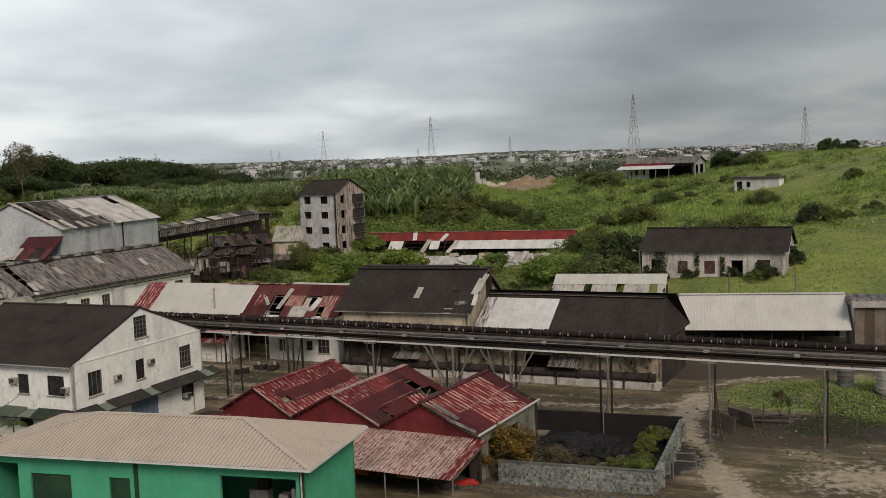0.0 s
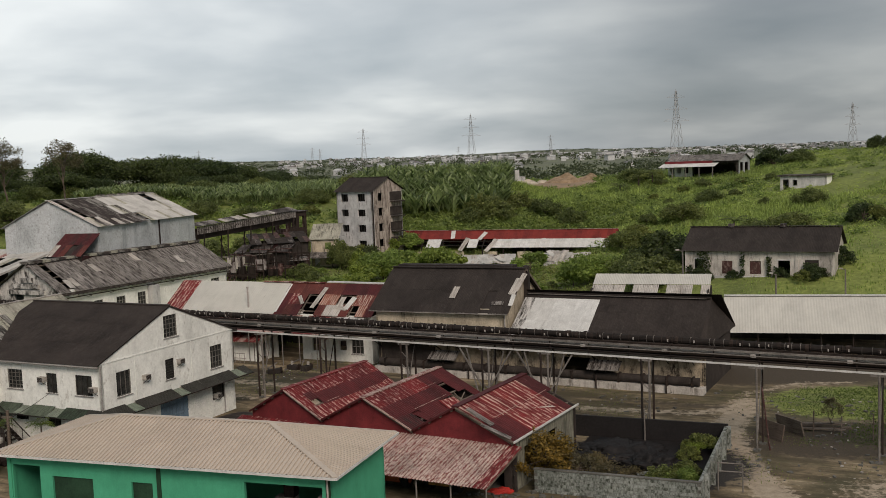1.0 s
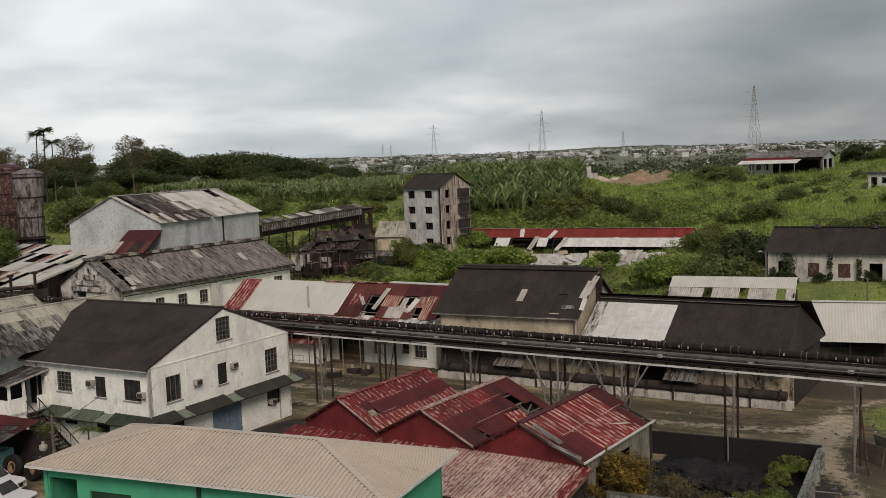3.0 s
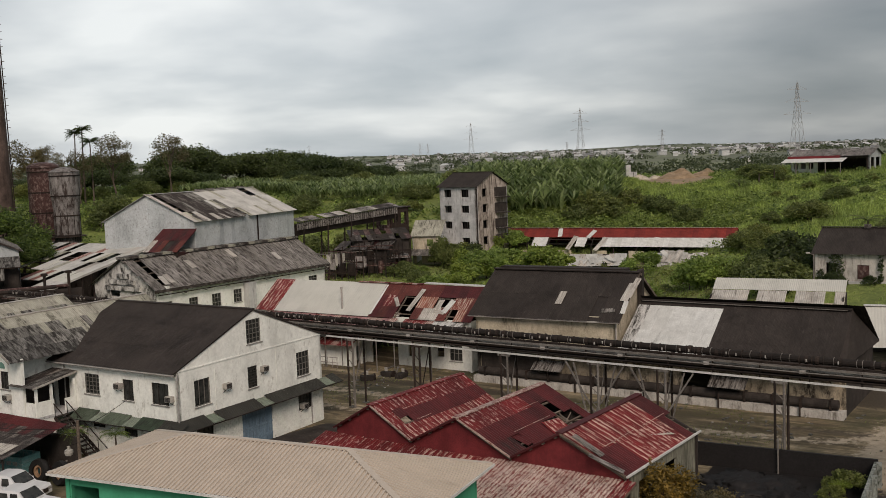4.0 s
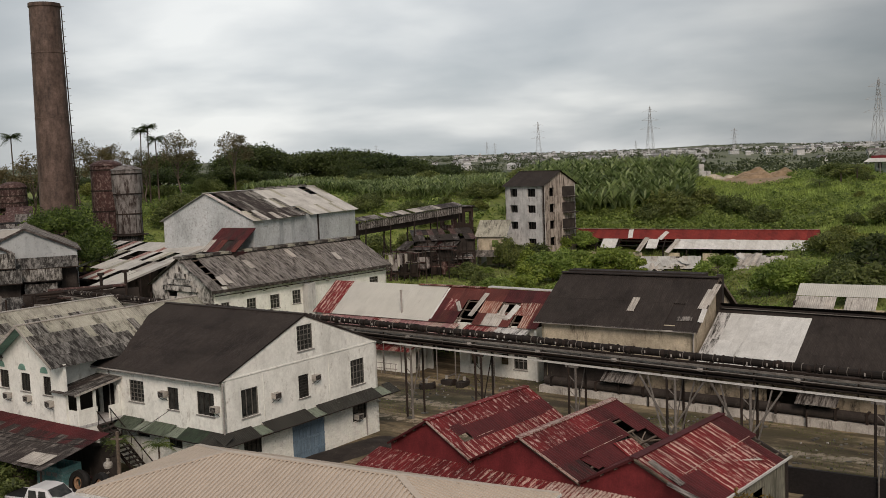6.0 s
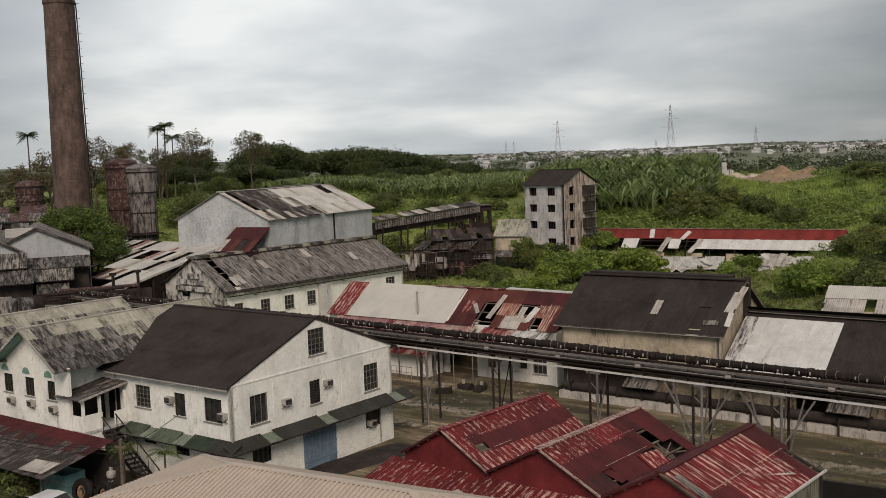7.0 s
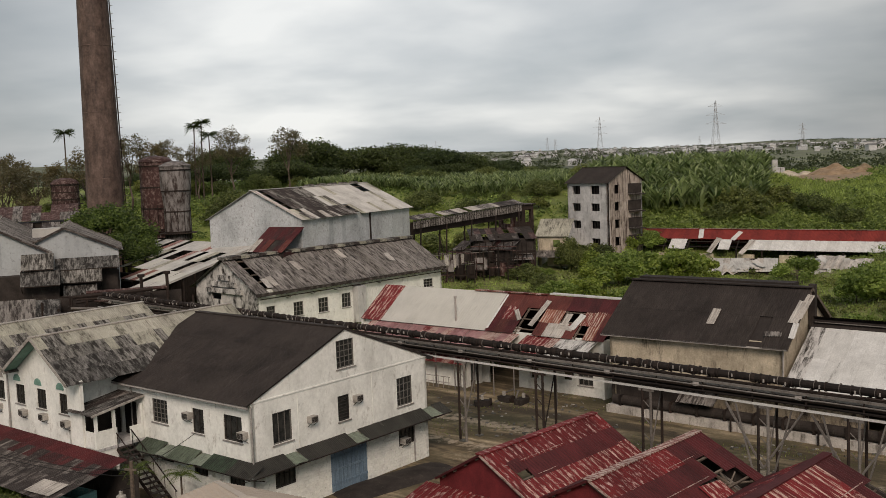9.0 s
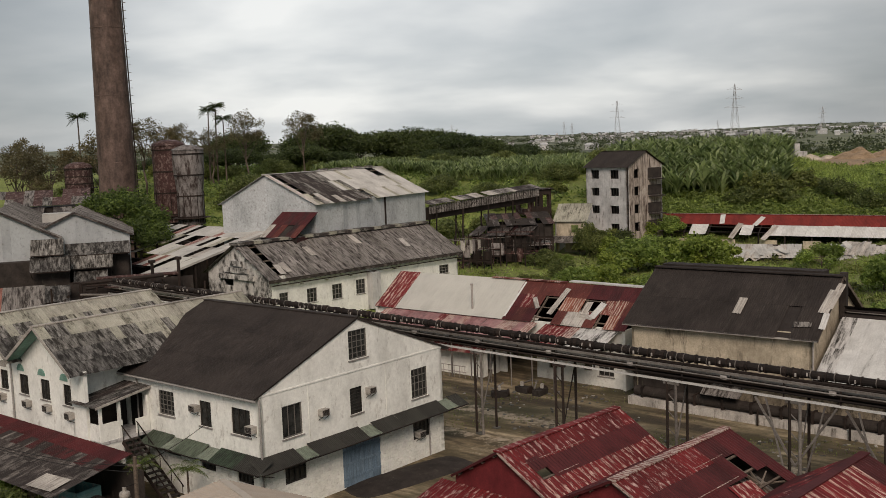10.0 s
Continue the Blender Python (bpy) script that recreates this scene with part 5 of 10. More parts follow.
def rusty_link():
    x, y, ang, l, w, ze, zr = -35.34, 111.59, -23.93, 26.6, 7.45, 4.76, 7.5
    t = thing("rusty_link_shed", pose(x, y, 0, 0, 0, ang), "link shed roofed half in beige and half in rusted red", "shed")
    rise = (zr - ze) / (w / 2)
    ln = math.hypot(w / 2, zr - ze)
    m = slope_pose((0, 0, ze), (1, 0, 0), (0, 1, rise))
    sheeted(t, m, 2.6, ln, "red_streaked", 0.87, 1, loose=0.01, seed=70)
    sheeted(t, m @ pose(2.6, 0, 0.02), 12.2, ln, "beige_sheet", 1.1, 1, loose=0.002, pitch=0.26, amp=0.018, seed=71)
    low = ("red_dark", "rust_brown", "red_dark", "", "", "rust_brown", "pale_sheet", "pale_sheet", "rust_brown", "red_dark", "rust_orange", "red_dark")
    mid = ("red_dark", "red_streaked", "rust_brown", "", "", "rust_orange", "rust_orange", "", "", "rust_orange", "rust_orange", "rust_brown")
    sheeted(t, m @ pose(14.8, 0, 0), l - 14.8, ln, lambda u, r, rnd: low[int(u * 12)] if r == 0 else mid[int(u * 12)] if r == 1 else "rust_brown" if u < 0.6 else "red_dark", 0.98, 3, ((3, 0), (4, 0), (3, 1), (4, 1), (7, 1), (8, 1), (9, 0)), 0.02, seed=72)
    for q, size, mat in (((18.9, 0.9, 0.14, 2, 0, -10), (0.55, 3.0), "pale_sheet"), ((17.6, 1.3, 0.12, 0, 4, 38), (0.4, 1.5), "pale_sheet"), ((22.0, 1.2, 0.1, -4, 0, 3), (0.6, 1.5), "pale_sheet"), ((22.9, 1.0, 0.12, 3, 5, -16), (0.6, 1.7), "white_sheet"), ((23.3, 0.7, 0.06, 0, 0, 80), (0.5, 1.3), "pale_sheet"), ((18.3, 0.25, -0.1, 0, 0, 84), (0.5, 1.5), "pale_sheet"), ((14.85, 0.2, 0.06, 0, 0, 0), (0.22, 4.2), "white_sheet")):
        place("loose_sheet", sheet_mesh(*size, mat), t, m @ pose(*q), "pale sheet thrown over a hole")
    for i in range(12):
        part("ridge_tile", beam_bm((11.2 + i * 0.66, w / 2, zr + 0.1), (11.83 + i * 0.66, w / 2, zr + 0.1 + 0.03 * (i % 2)), 0.42, 0.09), ("rust_orange", "red_faded", "rust_brown")[i % 3], t)
    part("ridge_board", beam_bm((19.2, w / 2 + 0.35, zr + 0.16), (l - 0.1, w / 2 + 0.35, zr + 0.1), 0.7, 0.1), "white_sheet", t, "whitened board along the ridge")
    mb = slope_pose((l, w, ze), (-1, 0, 0), (0, -1, rise))
    sheeted(t, mb, l, ln, "red_dark", 0.9, 1, ((20, 0),), 0.01, seed=73)
    for i in range(14):
        part("rafter", beam_bm((0.4 + i * 1.95, 0.05, ze - 0.08), (0.4 + i * 1.95, w / 2, zr - 0.08), 0.08, 0.14), "wood", t)
    for i in range(4):
        part("purlin", box_bm(0.1, l - 0.1, ln * (i + 0.5) / 4 - 0.05, ln * (i + 0.5) / 4 + 0.05, -0.1, -0.03), "wood", t, m=m)
    part("wall", wall_bm(l, ze, [(3, 4.2, 1.2, 2.6), (14.9, 18.1, 0, 3.4), (18.1 + 1.2, 18.1 + 2.0, 1.0, 2.3), (22.6, 23.4, 1.2, 2.2), (24.0, 25.4, 0.9, 2.4)], 0.2), "white_wall", t, m=pose(0, 0.3, 0))
    # back wall near-black, its colour standing in for shade in the passage
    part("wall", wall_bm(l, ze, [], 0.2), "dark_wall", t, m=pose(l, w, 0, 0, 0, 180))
    part("wall", wall_bm(w, ze, [], 0.2), "white_wall", t, m=pose(0, w, 0, 0, 0, -90))
    part("wall", wall_bm(w, ze, [], 0.2), "white_wall", t, m=pose(l, 0, 0, 0, 0, 90))
    window(t, pose(24.0, 0.3, 0.9), 1.4, 1.5, 3, 2, "frame")
    # a low white room standing out before the passage, with a red roof and a railing
    room = thing("white_outhouse", pose(x, y, 0, 0, 0, ang) @ pose(6.2, -2.3, 0), "low white outhouse with a red sheet roof and a railing", "outhouse")
    RL = 14.9 - 6.7
    part("wall", wall_bm(RL, 2.5, [(2.2, 3.0, 0.0, 2.0)], 0.15), "white_wall", room)
    part("wall", wall_bm(2.3, 2.5, [(0.7, 1.5, 0.0, 2.0)], 0.15), "white_wall", room, m=pose(RL, 0, 0, 0, 0, 90))
    mr = slope_pose((-0.3, -1.0, 2.3), (1, 0, 0), (0, 3.2, 0.95))
    sheeted(room, mr, RL + 0.8, 3.35, lambda u, r, q: q.choice(("red_streaked", "red_streaked", "red_faded", "red_sheet")), 0.85, 1, (), 0.015, seed=75)
    for i in range(13):
        part("picket", tube_bm((0.1 + i * 0.58, -0.95, 0), (0.1 + i * 0.58, -0.95, 1.05), 0.025, 6), "pale_pipe", room)
    for z in (0.55, 1.05):
        part("rail", tube_bm((0.0, -0.95, z), (7.2, -0.95, z), 0.03, 6), "pale_pipe", room)
    for i in range(4):
        part("post", tube_bm((0.1 + i * RL / 3, -0.85, 0), (0.1 + i * RL / 3, -0.85, 2.3), 0.05), "grey_steel", room)
    # lean-to of rusted sheets before it, with a railing
    t2 = thing("rusty_lean_to", pose(x, y, 0, 0, 0, ang) @ pose(1.5, -3.4, 0), "low lean-to roofed in pink and rusted sheets", "lean-to")
    m = slope_pose((0, 0, 3.45), (1, 0, 0), (0, 3.5, 1.2))
    sheeted(t2, m, 24.5, 3.65, lambda u, r, rnd: "pink_sheet" if u < 0.7 and rnd.random() < 0.8 else rnd.choice(("red_faded", "red_streaked")) if u < 0.86 else "white_mossed", 0.85, 1, ((20, 0),), 0.02, seed=74)
    for i in range(12):
        part("post", tube_bm((0.2 + i * 2.05, 0.1, 0), (0.2 + i * 2.05, 0.1, 3.45), 0.05), "grey_steel", t2)
    t3 = thing("vent_pipe", pose(x, y, 0, 0, 0, ang) @ pose(11.2, 0.6, ze + 0.3), "thin pale vent pipe standing on the roof", "vent pipe")
    part("pipe", tube_bm((0, 0, 0), (0, 0, 2.2), 0.09, 10), "pale_pipe", t3)
    part("cowl", tube_bm((0, 0, 2.2), (0, 0, 2.35), 0.13, 10), "pale_pipe", t3)


rusty_link()

# ---------------------------------------------------------------- pipe bridge
B0, BDIR = Vector((28.4, 64.1, 0)), math.degrees(math.atan2(0.463, -0.886))
BRIDGE = pose(28.4, 64.1, 0, 0, 0, BDIR)


def pipe_bridge():
    x0, x1 = -22.0, 104.0
    t = thing("pipe_bridge", BRIDGE, "long dark steel pipe bridge carrying lagged pipes and a covered conveyor", "pipe bridge")
    # local x runs west along the bridge; +y is the near side
    for yy, z, w, h, mat in ((0.85, 5.75, 0.12, 0.12, "white_sheet"), (-0.85, 5.75, 0.12, 0.2, "dark_steel"), (0.85, 6.62, 0.1, 0.14, "grey_steel"), (-0.85, 6.62, 0.1, 0.14, "dark_steel")):
        for a in np.arange(x0, x1, 9.0):
            part("chord", box_bm(a + 0.01, min(a + 9.0, x1), yy - w / 2, yy + w / 2, z - h / 2, z + h / 2), mat, t)
    for yy, z, mat in ((0.95, 6.05, "dark_steel"), (0.98, 6.36, "grey_steel"), (-0.7, 6.95, "grey_steel"), (0.75, 6.8, "dark_steel")):
        for a in np.arange(x0, x1, 12.6):
            part("conduit", tube_bm((a, yy, z), (a + 12.58, yy, z + 0.02), 0.045, 6), mat, t)
    part("deck", box_bm(x0, x1, -0.78, 0.7, 5.92, 6.0), "dark_steel", t)
    for yy, z, r, mat in ((0.45, 6.22, 0.17, "dark_steel"), (0.0, 6.25, 0.2, "dark_steel"), (-0.45, 6.2, 0.15, "dark_steel"), (0.62, 6.45, 0.09, "pale_pipe"), (0.2, 6.6, 0.1, "dark_steel")):
        for a in np.arange(x0, x1, 14.0):
            part("pipe", tube_bm((a, yy, z), (min(a + 13.98, x1), yy, z), r, 10), mat, t)
    # the fat ribbed tube on top
    bm = bmesh.new()
    add_tube(bm, (x0, 0.1, 7.0), (x1, 0.1, 7.0), 0.22, 12)
    part("top_pipe", bm, "dark_steel", t, "fat black lagged pipe with hoops")
    hoop = mesh_of("hoop", tube_bm((0, 0.1, 7.0), (0.028, 0.1, 7.0), 0.262, 12), "grey_steel")
    black_hoop = mesh_of("hoop", tube_bm((0, 0.1, 7.0), (0.05, 0.1, 7.0), 0.27, 12), "dark_steel")
    lump = mesh_of("lagging", tube_bm((0, 0.1, 7.0), (0.22, 0.1, 7.01), 0.275, 9), "dark_steel")
    pale = mesh_of("clip", box_bm(0.02, 0.09, 0.36, 0.43, 6.95, 7.12), "pale_pipe")
    rnd = random.Random(9)
    for i in range(int((x1 - x0) / 0.62)):
        place("hoop", hoop if rnd.random() < 0.5 else black_hoop, t, pose(x0 + i * 0.62 + rnd.uniform(-0.16, 0.16), 0, rnd.uniform(-0.03, 0.03), 0, 0, rnd.uniform(-3, 3) / 20))
        if rnd.random() < 0.5:
            place("lagging", lump, t, pose(x0 + i * 0.62 + rnd.uniform(0.1, 0.24), rnd.uniform(-0.03, 0.03), rnd.uniform(-0.05, 0.03)))
        if rnd.random() < 0.45:
            place("clip", pale, t, pose(x0 + i * 0.62 + 0.2, 0, rnd.uniform(-0.1, 0.04)))
    for i in range(int((x1 - x0) / 3.0)):
        a = x0 + i * 3.0
        for yy in (0.85, -0.85):
            part("upright", beam_bm((a, yy, 5.75), (a, yy, 6.62), 0.07, 0.07), "dark_steel", t)
        part("crosspiece", beam_bm((a, -0.85, 6.72), (a, 0.85, 6.72), 0.08, 0.1), "dark_steel", t)
        if i % 2:
            part("lamp_box", box_bm(a + 0.2, a + 0.55, 0.9, 1.0, 6.3, 6.5), "pale_pipe", t)
    # bents
    bents = (-11.8, -4.2, 3.7, 11.2, 18.8, 26.5, 31.4, 38.7, 46.7, 53.5, 61, 69, 77, 85, 93, 101)
    for i, s in enumerate(bents):
        mat = "grey_steel" if i % 2 or s < 35 else "dark_steel"
        braced = s in (26.5, 31.4)
        for yy in (0.85, -0.85):
            for dx in (-0.28, 0.28) if yy > 0 and s > 15 else (0.0,):
                part("post", tube_bm((s + dx, yy, 0), (s + dx, yy, 5.66), 0.085 if s > 15 else 0.07, 8), "dark_steel" if dx > 0 or yy < 0 else mat, t)
        for k in range(5 if s > 15 else 0):
            part("lattice", beam_bm((s - 0.28, 0.85, 0.5 + k * 1.0), (s + 0.28, 0.85, 1.0 + k * 1.0), 0.04, 0.04), mat, t)
        if 11 < s < 12:
            part("prop", tube_bm((s - 0.75, 0.5, 0), (s - 0.3, 0.7, 4.3), 0.06, 7), "rust_metal", t)
        part("brace", beam_bm((s, 0.85, 0.6), (s, -0.85, 5.4), 0.06, 0.06), mat, t)
        part("cap_beam", beam_bm((s - 0.5, 0.85, 5.6), (s + 0.5, 0.85, 5.6), 0.12, 0.14), mat, t)
        if braced:
            for k in (-1, 1):
                part("brace", beam_bm((s, 0.85, 2.2), (s + k * 2.2, 0.85, 5.6), 0.1, 0.1), mat, t)
                part("brace", beam_bm((s + k * 0.4, 0.85, 1.2), (s + k * 1.6, 0.85, 5.6), 0.08, 0.08), mat, t)
        for yy in (0.85, -0.85):
            part("footing", box_bm(s - 0.22, s + 0.22, yy - 0.22, yy + 0.22, 0.0, 0.1), "mortar", t)


pipe_bridge()

# ---------------------------------------------------------------- white building with arched vents beside the house
U0, V0 = Vector((0.4043, 0.9146, 0)), Vector((-0.9146, 0.4043, 0))


def arched_building():
    t = thing("arched_building", HOUSE, "white rendered offices with arched vents and mossy twin gable roofs", "building")
    u0, ze, zr = -3.4, 7.4, 9.75
    left = pose(u0, 27.3, 0, 0, 0, 270)
    wins = [(20.55, 21.55), (17.97, 19.07), (15.38, 16.46), (12.81, 13.84), (23.3, 24.4), (25.6, 26.6)]
    holes = [(27.3 - b, 27.3 - a, 5.15, 6.4) for a, b in wins]
    part("wall", wall_bm(27.3 - 11.4, ze, holes, 0.2), "white_wall", t, m=left)
    part("wall", wall_bm(16, ze - 0.04, [], 0.2), "white_wall", t, m=pose(u0, 12.75, 0))
    for h in holes:
        window(t, left @ pose(h[0], 0, h[2]), h[1] - h[0], h[3] - h[2], 3, 1)
    rise = None

    def mould(u, r, rnd):
        """Black mould climbs from the eave and the gable end; the rest is pale lichen."""
        k = r / 3.6 + 0.8 * min(u, 0.55) + rnd.gauss(0, 0.17)
        return "moss_black" if k < 0.45 else "moss_heavy" if k < 0.88 else "moss_sheet" if k < 1.15 else "moss_pale"

    for k, c in enumerate((15.2, 22.4)):
        hw = 3.6
        bm = bmesh.new()
        tri = ((u0, c - hw, ze), (u0, c + hw, ze), (u0, c, zr))
        f = [bm.verts.new(p) for p in tri]
        g = [bm.verts.new((p[0] + 0.2, p[1], p[2])) for p in tri]
        bm.faces.new(f)
        bm.faces.new(g[::-1])
        for i in range(3):
            bm.faces.new((f[i], f[(i + 1) % 3], g[(i + 1) % 3], g[i]))
        part("gable", bm, "white_wall", t)
        rise = (zr - ze) / hw
        ln = math.hypot(hw + 0.25, (hw + 0.25) * rise)
        L = (15.4, 12.9)[k]
        m = slope_pose((u0 - 0.9, c - hw - 0.25, ze - 0.25 * rise + 0.05), (1, 0, 0), (0, 1, rise))
        # the east slope faces the viewer and is streaked with black moss
        sheeted(t, m, L, ln, mould, 0.62, 4, (), 0.003, 0.155, 0.014, seed=80 + k)
        m = slope_pose((u0 - 0.9 + L, c + hw + 0.25, ze - 0.25 * rise + 0.05), (-1, 0, 0), (0, -1, rise))
        sheeted(t, m, L, ln, "moss_heavy", 0.9, 2, (), 0.006, 0.16, 0.03, seed=90 + k)
        part("ridge_cap", beam_bm((u0 - 0.95, c, zr + 0.1), (u0 - 0.9 + L, c, zr + 0.1), 0.3, 0.07), "pale_sheet", t)
        for s in (-1, 1):
            part("barge_board", beam_bm((u0 - 0.92, c + s * (hw + 0.25), ze - 0.2 * rise), (u0 - 0.92, c, zr + 0.03), 0.04, 0.2), "ac_white", t)
            part("soffit", beam_bm((u0 - 0.45, c + s * (hw + 0.1), ze - 0.12), (u0 - 0.45, c, zr - 0.1), 0.8, 0.03), "verge_green", t)
        # blind arched vents over the windows
        for vc in ((13.64, 16.22, 18.79), (21.05, 23.85, 26.1))[k]:
            bm = bmesh.new()
            n = 9
            arc = [(0.42 * math.cos(math.pi * i / n), 0.42 * math.sin(math.pi * i / n)) for i in range(n + 1)]
            fv = [bm.verts.new((u0 - 0.05, vc + a, 6.62 + b)) for a, b in arc]
            bv = [bm.verts.new((u0 + 0.02, vc + a, 6.62 + b)) for a, b in arc]
            bm.faces.new(fv)
            for i in range(n):
                bm.faces.new((fv[i], fv[i + 1], bv[i + 1], bv[i]))
            part("arched_vent", bm, "verge_green" if k == 0 else "ac_white", t)
    part("downpipe", tube_bm((u0 - 0.1, 19.9, 3.3), (u0 - 0.1, 19.9, ze), 0.06), "frame", t)
    # porch and outside stair in the angle with the house
    part("porch_floor", box_bm(u0 + 0.1, 0.0, 10.2, 12.7, 3.2, 3.38), "grey_wall", t)
    part("porch_wall", box_bm(u0 + 0.1, u0 + 0.22, 10.3, 11.35, 0.0, 4.35), "white_wall", t)
    part("porch_wall", wall_bm(1.35, 4.4, [(0.25, 1.15, 0.1, 2.2)], 0.12), "white_wall", t, m=pose(u0 + 0.22, 10.25, 0))
    part("porch_wall", box_bm(-0.95, -0.05, 10.2, 10.32, 3.38, 4.25), "white_wall", t)
    for q in ((-2.0, 10.3), (u0 + 0.2, 10.3), (-0.12, 10.3)):
        part("porch_post", box_bm(q[0] - 0.08, q[0] + 0.08, q[1] - 0.08, q[1] + 0.08, 3.38, 5.5), "white_wall", t)
    m = slope_pose((u0 - 0.25, 12.75, 5.5), (0, -1, 0), (3.65, 0, 0.55))
    sheeted(t, m, 2.75, 3.7, lambda u, r, rnd: rnd.choice(("sooty_sheet", "moss_black", "sooty_sheet")), 0.46, 1, (), 0.012, 0.12, 0.02, seed=99)
    part("porch_fascia", beam_bm((u0 - 0.25, 9.98, 5.47), (0.0, 9.98, 6.02), 0.05, 0.14), "ac_white", t)
    # two dark panels paint the shade of the recessed porch
    part("doorway", box_bm(-0.06, -0.03, 10.9, 12.1, 3.4, 5.5), "interior_shade", t, "doorway panel painted dark for the porch shade")
    part("back_screen", box_bm(u0 + 0.3, -0.1, 12.55, 12.65, 3.4, 5.6), "dark_wall", t)
    for i in range(14):
        z = 3.2 - i * 0.225
        part("tread", box_bm(-1.9, -1.0, 9.9 - i * 0.3, 10.2 - i * 0.3, z - 0.05, z), "dark_wall", t)
    for uu in (-1.95, -0.95):
        part("stringer", beam_bm((uu, 10.2, 3.1), (uu, 5.9, 0.0), 0.06, 0.22), "dark_steel", t)
        part("handrail", beam_bm((uu, 10.2, 4.1), (uu, 5.9, 1.0), 0.05, 0.05), "dark_steel", t)
        for i in range(5):
            part("baluster", tube_bm((uu, 10.1 - i * 1.02, 3.05 - i * 0.74), (uu, 10.1 - i * 1.02, 4.05 - i * 0.74), 0.025, 6), "dark_steel", t)
    for vv, z in ((18.0, 4.5), (15.55, 4.55), (13.0, 4.45), (21.2, 4.5)):
        air_conditioner(HOUSE @ left @ pose(27.3 - vv, -0.01, z))
    # low dark lean-to roof along the foot of the building
    t2 = thing("low_dark_roof", HOUSE, "low blackened lean-to roof with a red upper edge", "roof")
    m = slope_pose((-8.3, 31.0, 2.35), (0, -1, 0), (4.8, 0, 1.0))
    sheeted(t2, m, 24.2, 4.9, lambda u, r, rnd: "red_dark" if r == 4 else rnd.choice(("red_soot", "sooty_sheet")) if r == 3 else "sooty_sheet", 0.9, 5, (), 0.012, 0.15, 0.025, seed=101)
    place("patch_sheet", sheet_mesh(2.3, 1.3, "pale_sheet"), t2, m @ pose(21.4, 0.1, 0.12, 0, 0, 4), "pale patch sheet")
    for i in range(9):
        part("post", tube_bm((-8.1, 7.2 + i * 2.9, 0), (-8.1, 7.2 + i * 2.9, 2.4), 0.06), "dark_steel", t2)
    part("back_wall", wall_bm(12, 2.6, [], 0.15), "dark_wall", t2, m=pose(-3.5, 18, 0, 0, 0, 270))


M["verge_green"] = weathered("pale_green_boarding", [(0.17, 0.33, 0.27), (0.22, 0.39, 0.32)], (0.09, 0.15, 0.12), 0.55, 0.8, piece=0)
M["moss_sheet"] = weathered("mossed_pale_sheet", [(0.40, 0.395, 0.32), (0.45, 0.44, 0.36), (0.345, 0.34, 0.28)], (0.055, 0.048, 0.035), 0.50, 0.66, (1.6, 0.5, 1.6), lines=0.35)
M["moss_pale"] = weathered("lichened_pale_sheet", [(0.43, 0.42, 0.35), (0.48, 0.465, 0.39), (0.385, 0.375, 0.31)], (0.10, 0.088, 0.062), 0.52, 0.72, (1.6, 0.4, 1.6), lines=0.25)
M["moss_heavy"] = weathered("black_mossed_sheet", [(0.30, 0.29, 0.265), (0.34, 0.33, 0.305), (0.27, 0.26, 0.235)], (0.032, 0.028, 0.023), 0.42, 0.57, (1.8, 0.5, 1.8), lines=0.45)
M["moss_black"] = weathered("black_crusted_sheet", [(0.21, 0.205, 0.19), (0.27, 0.262, 0.245), (0.17, 0.165, 0.155)], (0.025, 0.022, 0.019), 0.38, 0.55, (1.8, 0.6, 1.8), lines=0.4)
M["moss_wall"] = weathered("black_moulded_white_wall", [(0.60, 0.59, 0.55), (0.70, 0.69, 0.65)], (0.035, 0.033, 0.03), 0.47, 0.60, (0.55, 0.55, 0.3), piece=0, lines=0.1, grime=0.5)
M["sooty_sheet"] = weathered("blackened_roof_sheet", [(0.045, 0.037, 0.034), (0.06, 0.05, 0.046), (0.038, 0.031, 0.029)], (0.30, 0.275, 0.25), 0.50, 0.68, (1.0, 0.3, 1.0))
arched_building()

# ---------------------------------------------------------------- mill, long shed and the roofs west of them


